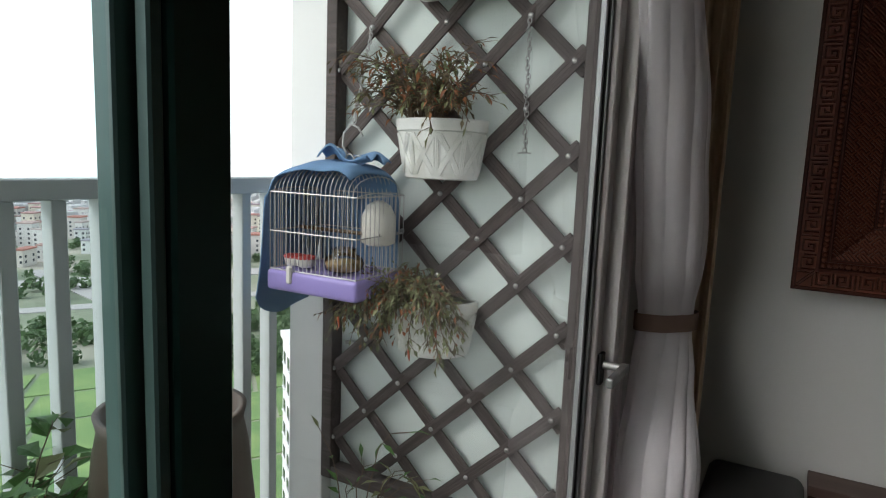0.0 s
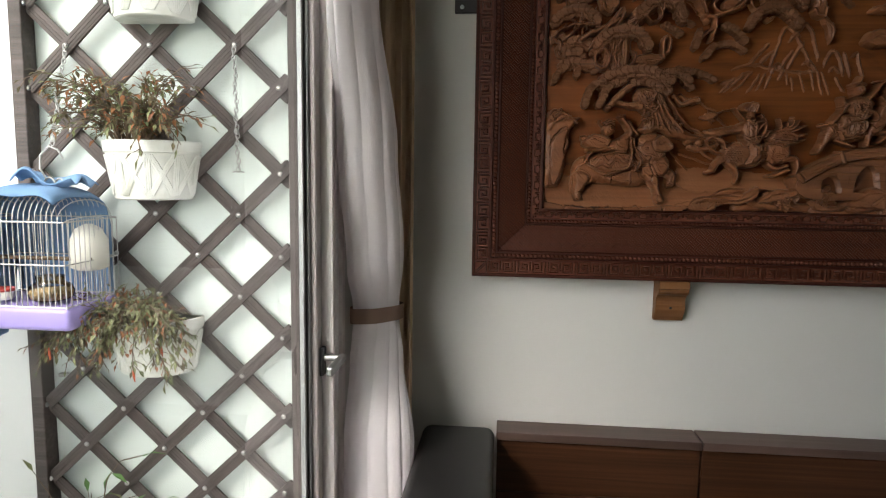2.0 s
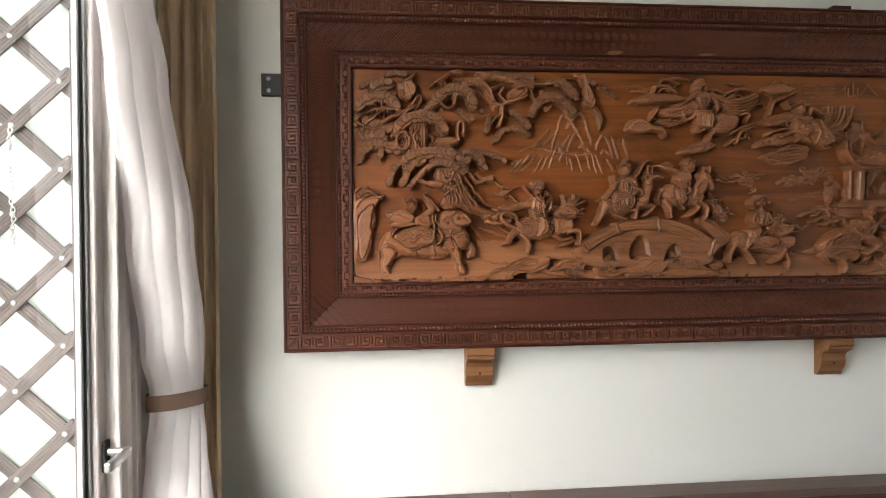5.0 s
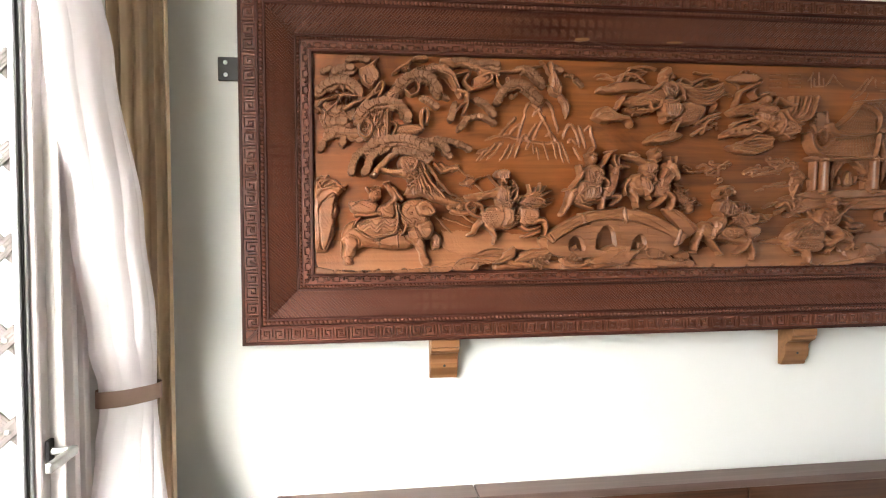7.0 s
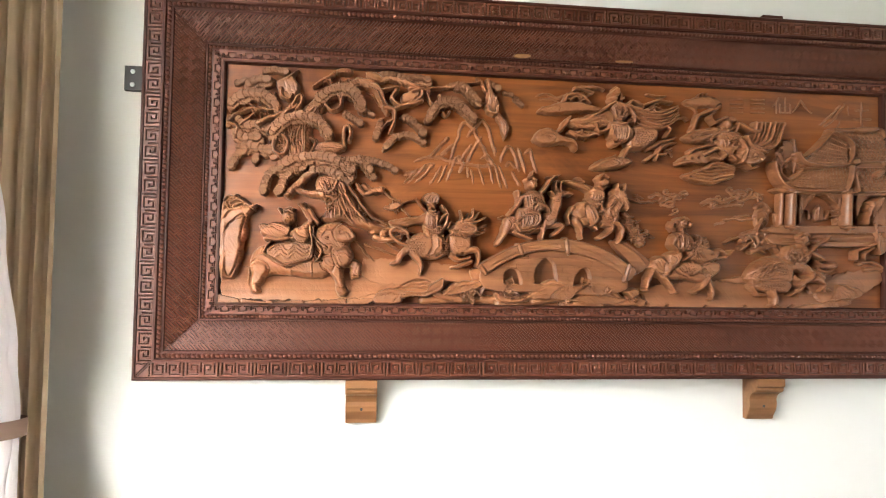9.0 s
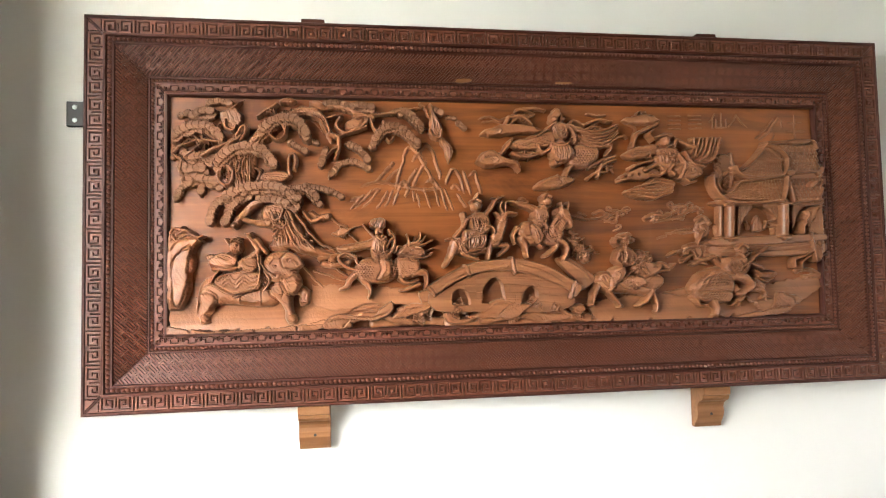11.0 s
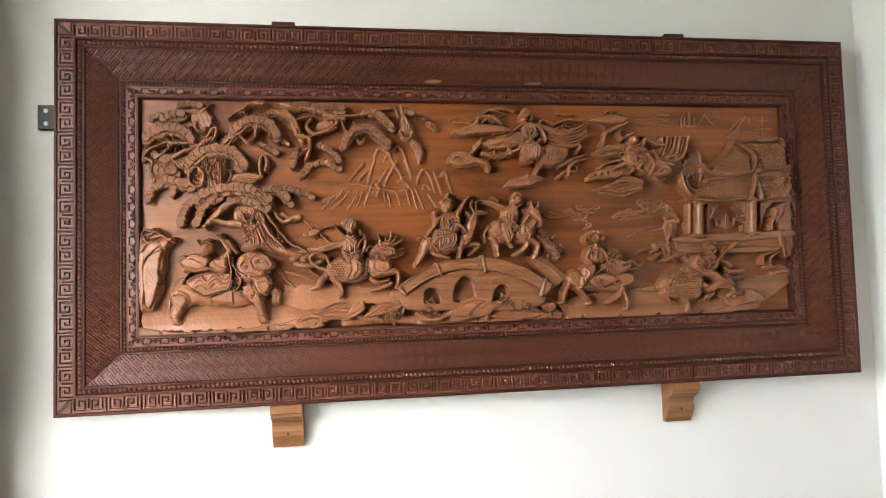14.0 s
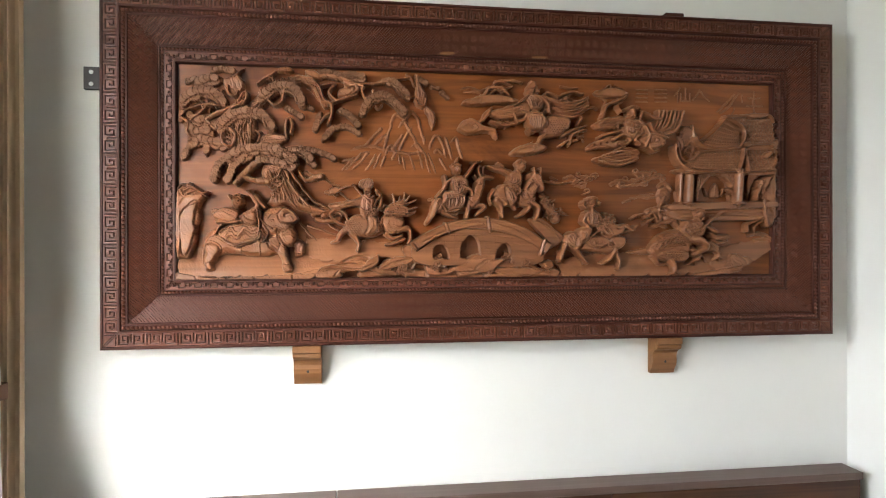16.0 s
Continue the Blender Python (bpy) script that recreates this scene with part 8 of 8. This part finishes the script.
f.path([(1823, 349), (1817, 243)], 15.7, 15.7, 54)
f.path([(1797, 243), (1834, 242)], 5.5, 5.5, 56)
f.path([(1806, 348), (1839, 347)], 4.4, 4.4, 56)
f.finish("pavilion_column", "carved round pavilion column")

f = Carving(0.05, 0)
f.path([(1619, 348), (1613, 242)], 8.2, 8.2, 32)
f.path([(1602, 242), (1623, 242)], 5.4, 5.4, 34)
f.path([(1610, 346), (1627, 345)], 4.4, 4.4, 34)
f.finish("pavilion_column", "carved round pavilion column")

f = Carving(0.3, 0.3)
f.form([(1679, 348), (1732, 347), (1707, 315), (1687, 287), (1681, 255), (1669, 255)], 28, 5.5, 8)
f.form([(1747, 346), (1821, 349), (1815, 252), (1802, 263), (1799, 303), (1773, 326)], 30, 5.6, 8)
f.form([(1861, 348), (1921, 353), (1883, 317), (1867, 282), (1856, 262)], 28, 5.6, 8)
f.fan([(1680, 343), (1679, 311), (1672, 265)], [(1719, 342), (1698, 318), (1681, 279)], 4, 1.8, 3.5)
f.fan([(1756, 341), (1782, 320), (1795, 291)], [(1806, 341), (1807, 316), (1805, 262)], 4, 1.9, 3.5)
f.spray((1802, 284), 9, 26, 10, 32, 3)
f.form([(1747, 315), (1761, 290), (1763, 265), (1728, 265), (1730, 290)], 16, 5.6, 4)
f.ridge([(1744, 311), (1743, 266)], 1.9, 3)
f.path([(1716, 273), (1709, 294)], 5.6, 3.7, 16)
f.path([(1772, 271), (1779, 293)], 5.6, 3.7, 16)
f.finish("pavilion_hangings", "carved drapery between the pavilion columns")

f = Carving(0.05, 0)
f.form([(1616, 360), (1864, 366), (1959, 368), (1957, 343), (1862, 341), (1615, 341)], 34, 3.6, 6)
f.form([(1701, 443), (1861, 453), (1957, 456), (1955, 423), (1859, 420), (1700, 418)], 34, 3.7, 6)
f.roof(((1604, 366), (1821, 360), (1839, 429), (1680, 412)), 7, 16, 7, 46, 36)
f.roof(((1845, 356), (1948, 362), (1965, 428), (1858, 426)), 6, 8, 3, 44, 30)
f.roof(((1680, 437), (1818, 438), (1820, 501), (1772, 530)), 7, 13, 6, 46, 36)
f.roof(((1841, 449), (1947, 452), (1948, 534), (1806, 534)), 8, 10, 3, 42, 30)
f.path([(1587, 430), (1589, 406), (1606, 374), (1643, 354), (1707, 348), (1815, 355)], 5.8, 5.4, 52)
f.path([(1813, 355), (1827, 392), (1833, 428)], 7.4, 6.3, 56)
f.path([(1834, 428), (1843, 392), (1853, 354)], 6.3, 7.4, 54)
f.path([(1857, 353), (1948, 359)], 4.8, 4.5, 46)
f.path([(1600, 424), (1609, 395), (1639, 381), (1674, 409)], 3.6, 3.3, 48)
f.path([(1676, 413), (1754, 423), (1839, 431)], 4.8, 4.8, 44)
f.path([(1664, 461), (1671, 444), (1697, 431), (1750, 427), (1820, 435)], 5.5, 5.1, 52)
f.path([(1820, 435), (1835, 460), (1835, 493), (1806, 518), (1772, 530)], 5.6, 5.2, 52)
f.path([(1775, 531), (1741, 494), (1705, 462), (1678, 448)], 3.7, 3.7, 46)
f.path([(1777, 536), (1859, 541), (1930, 545), (1949, 523)], 6.7, 5.6, 42)
f.path([(1843, 445), (1950, 448)], 4.8, 4.5, 46)
f.form([(1847, 542), (1875, 551), (1926, 549), (1914, 537), (1862, 531)], 44, 4.7, 24)
f.path([(1842, 486), (1852, 461)], 4.5, 3.7, 46)
f.form([(1831, 448), (1858, 451), (1857, 435), (1834, 433)], 50, 3.7, 30)
f.form([(1624, 496), (1643, 507), (1673, 485), (1690, 453), (1692, 417), (1660, 392), (1626, 407), (1612, 432)], 12, 5.5, 3)
f.path([(1622, 463), (1632, 438), (1620, 420)], 6.3, 4.4, 18)
f.path([(1667, 506), (1672, 473), (1683, 455)], 4.8, 3.3, 18)
f.path([(1639, 437), (1655, 448), (1669, 434), (1660, 402)], 5.5, 4.4, 20)
f.spray((1645, 416), 15, 15, 10, 20, 5)
f.spray((1624, 481), 11, 18, 8, 16, 4)
f.finish("pavilion_roof", "carved two-tier tiled pavilion roof with upturned eaves")

f = Carving(0.7, 0.5)
f.form([(1901, 254), (1920, 304), (1942, 340), (1967, 350), (1960, 180), (1919, 174)], 32, 11.3, 6)
f.form([(1880, 300), (1909, 329), (1950, 342), (1936, 321), (1914, 282), (1893, 257), (1899, 285)], 42, 5.6, 14)
f.path([(1905, 320), (1887, 281), (1881, 253)], 6.7, 4.9, 48)
f.path([(1910, 252), (1916, 216), (1928, 166)], 6.3, 4.9, 44)
f.path([(1928, 248), (1917, 199), (1861, 175), (1851, 147)], 4.5, 3.7, 40)
f.path([(1908, 184), (1880, 167), (1878, 142)], 4.5, 3.7, 40)
f.path([(1932, 245), (1946, 216)], 4.9, 3.8, 40)
f.form([(1899, 404), (1927, 422), (1939, 411), (1914, 393)], 50, 5.6, 30)
f.form([(1937, 451), (1970, 466), (1964, 440), (1943, 429)], 42, 5.7, 20)
f.form([(1903, 372), (1939, 382), (1957, 400), (1968, 393), (1946, 364), (1914, 361)], 44, 5.6, 20)
f.path([(1919, 349), (1944, 378), (1963, 421)], 3.8, 3.0, 40)
f.path([(1875, 136), (1915, 142), (1958, 126)], 7.5, 5.6, 16)
f.path([(1898, 117), (1942, 123), (1966, 111)], 7.5, 5.6, 14)
f.finish("carved_side_rock", "carved rock and leafy spray at the edge")

f = Carving(0.5, 0.5)
f.form([(682, 98), (725, 106), (743, 96), (742, 60), (707, 42), (688, 65)], 30, 4.8, 10)
f.form([(407, 4), (420, 30), (461, 43), (543, 33), (572, 56), (604, 74), (601, 40), (564, 21), (492, 22), (491, 6), (454, -1)], 40, 4.6, 12)
f.ridge([(427, 23), (474, 30), (546, 27), (593, 47)], 2.2, -5)
f.ridge([(467, 8), (483, 27)], 1.9, -5)
f.form([(-7, 2), (-1, 23), (37, 15), (124, 5), (228, 9), (334, 14), (411, 16), (380, -4), (258, -8), (124, -11)], 40, 2.9, 16)
f.ridge([(45, 20), (55, 12), (59, 0)], 2.4, -10)
f.ridge([(132, 13), (142, 5), (146, -7)], 2.4, -10)
f.ridge([(214, 18), (225, 10), (229, -2)], 2.4, -10)
f.ridge([(259, 24), (270, 16), (274, 3)], 2.4, -10)
f.ridge([(328, 23), (339, 14), (343, 2)], 2.5, -10)
f.form([(837, 20), (868, 48), (912, 75), (959, 68), (993, 50), (944, 29), (900, 11)], 40, 9.8, 12)
f.ridge([(858, 33), (902, 57), (936, 62)], 2.0, -4)
f.form([(910, 24), (949, 55), (1010, 56), (981, 27), (943, 9)], 42, 8.2, 12)
f.form([(968, 15), (1013, 36), (1081, 30), (1133, 24), (1106, 2), (1028, 2)], 40, 8.3, 12)
f.form([(754, 37), (794, 22), (844, 26), (818, 5), (761, 7)], 36, 6.5, 10)
f.form([(600, 24), (639, 61), (698, 68), (723, 61), (697, 39), (645, 28)], 34, 6.4, 12)
f.ridge([(615, 33), (651, 54), (703, 62)], 2.2, 4)
f.form([(1130, 44), (1162, 53), (1175, 36), (1153, 23)], 42, 6.8, 12)
f.form([(1137, 14), (1169, 26), (1204, 14), (1177, -1)], 34, 5.1, 10)
f.form([(1428, 80), (1503, 92), (1532, 77), (1483, 68)], 14, 3.6, 4)
f.form([(1794, 74), (1846, 64), (1871, 52), (1862, 35), (1811, 28), (1756, 19), (1777, 43)], 36, 3.7, 14)
f.form([(1744, 20), (1814, 28), (1832, 13), (1735, -1), (1647, -8), (1659, 6)], 38, 3.6, 14)
f.ridge([(1809, 70), (1839, 55), (1849, 41)], 2.6, -5)
f.ridge([(1190, 7), (1204, 20), (1210, 3)], 2.9, -9)
f.ridge([(1221, 12), (1236, 25), (1242, 8)], 2.9, -9)
f.ridge([(1295, -4), (1310, 9), (1316, -9)], 2.9, -9)
f.ridge([(1367, -1), (1382, 12), (1388, -5)], 3.0, -9)
f.ridge([(1440, 3), (1455, 16), (1461, -1)], 3.0, -9)
f.ridge([(1498, 7), (1514, 21), (1520, 3)], 3.0, -9)
f.ridge([(1605, -4), (1621, 9), (1628, -8)], 3.1, -9)
f.finish("carved_foreground_rocks", "carved ragged rock ledges along the foot")

f = Carving(0.1, 0)
f.ridge([(1241, 304), (1256, 309), (1265, 315), (1261, 322), (1253, 322), (1250, 318), (1254, 316)], 2.6, 5.5)
f.ridge([(1280, 291), (1269, 296), (1268, 306), (1279, 310), (1287, 306), (1284, 301), (1279, 301)], 2.7, 5.5)
f.ridge([(1306, 325), (1296, 330), (1294, 321), (1305, 317), (1313, 321), (1310, 326), (1305, 326)], 2.7, 5.5)
f.ridge([(1307, 333), (1316, 338), (1327, 340), (1332, 334), (1328, 330), (1322, 331), (1322, 334)], 2.7, 5.5)
f.ridge([(1277, 269), (1292, 274), (1302, 279), (1300, 286), (1292, 286), (1288, 283), (1291, 280)], 2.7, 5.5)
f.ridge([(1284, 326), (1270, 331), (1260, 334), (1260, 340), (1267, 342), (1271, 339), (1269, 337)], 2.7, 5.5)
f.ridge([(1390, 312), (1394, 317), (1403, 321), (1411, 317), (1409, 312), (1404, 312), (1402, 314)], 2.7, 5.5)
f.ridge([(1406, 314), (1415, 319), (1429, 317), (1437, 323), (1432, 329), (1424, 328), (1424, 325)], 2.7, 5.5)
f.ridge([(1439, 303), (1454, 307), (1464, 315), (1460, 322), (1450, 322), (1447, 317), (1451, 315)], 2.7, 5.5)
f.ridge([(1480, 337), (1491, 342), (1493, 331), (1480, 327), (1472, 332), (1474, 337), (1480, 337)], 2.7, 5.5)
f.ridge([(1516, 328), (1501, 333), (1490, 327), (1494, 319), (1504, 318), (1507, 323), (1503, 325)], 2.7, 5.5)
f.ridge([(1520, 334), (1533, 339), (1538, 349), (1528, 354), (1519, 351), (1520, 346), (1525, 346)], 2.7, 5.5)
f.ridge([(1528, 324), (1543, 329), (1555, 332), (1556, 339), (1548, 342), (1543, 338), (1545, 336)], 2.7, 5.5)
f.ridge([(1454, 351), (1468, 356), (1473, 348), (1465, 343), (1457, 346), (1457, 350), (1462, 351)], 2.7, 5.5)
f.ridge([(1410, 298), (1408, 303), (1414, 309), (1423, 308), (1424, 303), (1420, 301), (1417, 303)], 2.7, 5.5)
f.ridge([(1480, 308), (1495, 313), (1505, 310), (1503, 303), (1496, 302), (1493, 305), (1495, 307)], 2.7, 5.5)
f.ridge([(1565, 316), (1556, 321), (1557, 329), (1566, 331), (1571, 327), (1568, 324), (1564, 324)], 2.7, 5.5)
f.ridge([(1184, 305), (1181, 310), (1174, 314), (1167, 311), (1168, 307), (1173, 306), (1174, 308)], 2.6, 5.5)
f.ridge([(1229, 309), (1258, 314), (1288, 324), (1336, 333)], 2.6, 4.5)
f.ridge([(1378, 308), (1423, 311), (1479, 324), (1574, 340)], 2.7, 4.5)
f.ridge([(1396, 297), (1459, 303), (1516, 316)], 2.7, 4.5)
f.ridge([(1494, 257), (1541, 263), (1588, 255)], 2.7, 4.5)
f.ridge([(1476, 268), (1529, 274)], 2.7, 4.5)
f.finish("carved_cloud_scrolls", "low carved cloud scrolls on the board")


f = Carving(0.60, 1.6)
f.path([(1217, 323), (1237, 329), (1256, 318), (1242, 305)], 5.8, 4.8, 8)
f.path([(1252, 299), (1281, 296), (1291, 311)], 6.0, 5.0, 8)
f.path([(1291, 318), (1310, 330), (1322, 322)], 5.9, 3.9, 8)
f.path([(1271, 329), (1291, 333)], 4.9, 3.9, 7)
f.path([(1379, 306), (1418, 320), (1448, 313), (1488, 328)], 8.0, 6.0, 9)
f.path([(1468, 339), (1498, 347), (1518, 340), (1504, 325)], 7.0, 5.0, 9)
f.path([(1508, 321), (1538, 333), (1568, 328)], 6.0, 5.0, 8)
f.path([(1408, 297), (1458, 302), (1508, 306)], 6.0, 4.0, 7)
f.path([(1418, 245), (1448, 253)], 5.0, 4.0, 6)
f.path([(1448, 260), (1508, 264), (1548, 261)], 4.0, 4.0, 6)
f.oval((1564, 271), 26, 40, -10, 12)
f.path([(1548, 299), (1568, 309), (1588, 290)], 8.0, 8.0, 16)
f.path([(1548, 261), (1568, 238)], 10.0, 10.0, 14)
f.path([(1448, 192), (1487, 204), (1527, 212)], 5.9, 4.9, 16)
f.path([(1507, 213), (1537, 219), (1578, 208)], 12.2, 12.2, 22)
f.path([(1564, 195), (1598, 204), (1608, 223)], 12.2, 12.2, 24)
f.path([(1527, 166), (1557, 176), (1588, 185)], 10.2, 8.1, 26)
f.path([(1487, 176), (1517, 189)], 6.0, 5.0, 20)
f.path([(1598, 176), (1618, 157)], 10.0, 10.0, 26)
f.path([(1608, 281), (1608, 258)], 6.0, 6.0, 16)
f.path([(1639, 490), (1619, 471), (1629, 452)], 8.0, 8.0, 12)
f.path([(1649, 500), (1674, 482), (1670, 453)], 8.3, 6.2, 12)
f.path([(1609, 442), (1619, 414)], 8.0, 6.0, 12)
f.oval((1639, 429), 24, 32, -0, 9)
f.path([(379, 329), (404, 312), (430, 318)], 8.5, 8.5, 16)
f.path([(430, 318), (456, 295), (482, 287)], 3.5, 3.5, 10)
f.path([(413, 307), (379, 310), (362, 320)], 5.2, 5.2, 14)
f.path([(404, 198), (439, 207), (482, 202)], 8.8, 7.1, 22)
f.path([(413, 184), (447, 177), (482, 185)], 8.8, 7.1, 24)
f.path([(430, 216), (465, 225), (499, 216)], 6.9, 5.2, 20)
f.oval((439, 198), 14, 10, -0, 26)
f.oval((468, 209), 13, 9, -0, 26)
f.path([(361, 172), (387, 142), (412, 119)], 3.4, 2.5, 9)
f.path([(387, 163), (438, 146), (482, 132)], 3.4, 2.5, 9)
f.path([(1146, 230), (1165, 206), (1194, 188)], 9.7, 7.7, 20)
f.oval((1165, 217), 15, 13, -0, 22)
f.oval((1184, 184), 15, 11, -0, 26)
f.path([(1137, 267), (1160, 243), (1175, 217)], 9.5, 5.7, 14)
f.path([(1370, 606), (1399, 616), (1429, 607)], 6.0, 4.0, 9)
f.path([(1340, 595), (1360, 581), (1350, 562)], 6.0, 4.0, 9)
f.path([(1825, 620), (1794, 586), (1762, 559)], 4.2, 4.2, 5)
f.path([(1840, 626), (1806, 579), (1773, 555)], 4.1, 4.1, 5)
f.path([(1898, 632), (1898, 555)], 3.4, 3.4, 5)
f.path([(1877, 608), (1919, 610)], 3.4, 3.4, 5)
f.path([(1869, 581), (1928, 583)], 3.4, 3.4, 5)
f.path([(1856, 550), (1936, 552)], 3.4, 3.4, 5)
f.path([(1852, 621), (1852, 592)], 3.2, 3.2, 4)
f.path([(1825, 572), (1814, 552)], 3.4, 3.4, 4)
f.finish("carved_low_figures", "shallow carved scrolls and small forms")

f = Carving(0.06)
f.path([(1697, 631), (1686, 612), (1670, 594)], 3.7, 2.6, 5)
f.path([(1701, 626), (1715, 607), (1732, 594)], 3.7, 2.6, 5)
f.path([(1625, 635), (1615, 619), (1605, 609)], 3.0, 2.4, 5)
f.path([(1617, 619), (1617, 589)], 3.0, 3.0, 5)
f.path([(1646, 635), (1646, 593)], 3.1, 3.1, 5)
f.path([(1629, 616), (1629, 591)], 3.1, 3.1, 5)
f.path([(1629, 591), (1662, 592)], 3.0, 3.0, 5)
f.path([(1662, 617), (1662, 592)], 3.0, 3.0, 5)
f.path([(1536, 626), (1577, 627)], 3.1, 3.1, 5)
f.path([(1536, 613), (1577, 614)], 3.1, 3.1, 5)
f.path([(1536, 600), (1577, 601)], 3.0, 3.0, 5)
f.path([(1536, 586), (1577, 588)], 3.0, 3.0, 5)
f.path([(1469, 624), (1508, 625)], 2.9, 2.9, 5)
f.path([(1469, 611), (1508, 612)], 2.9, 2.9, 5)
f.path([(1468, 597), (1508, 599)], 2.9, 2.9, 5)
f.path([(1468, 584), (1508, 585)], 2.9, 2.9, 5)
f.finish("carved_lettering", "two carved characters and worn marks")

f = Carving(0.60)
f.lotus((684, 35), 37)
f.lotus((787, 42), 40)
f.lotus((958, 15), 32)
f.lotus((1032, 50), 37)
f.lotus((1076, 46), 40)
f.lotus((1155, 18), 25)
f.path([(838, 20), (893, 38), (930, 52)], 14.4, 18.0, 30)
f.path([(865, 9), (930, 23), (967, 37)], 14.4, 12.6, 34)
f.path([(1013, 4), (1079, 15), (1136, 10)], 15.2, 15.2, 36)
f.path([(1098, 36), (1127, 14), (1155, 7)], 13.3, 9.5, 34)
f.path([(948, 1), (1004, 8), (1060, 0)], 11.4, 11.4, 36)
f.path([(640, 30), (622, 48), (658, 57)], 8.8, 7.1, 28)
f.path([(569, 40), (604, 22), (657, 14)], 10.8, 10.8, 30)
f.finish("carved_lotus_bed", "carved lotus flowers and leaves along the bottom")
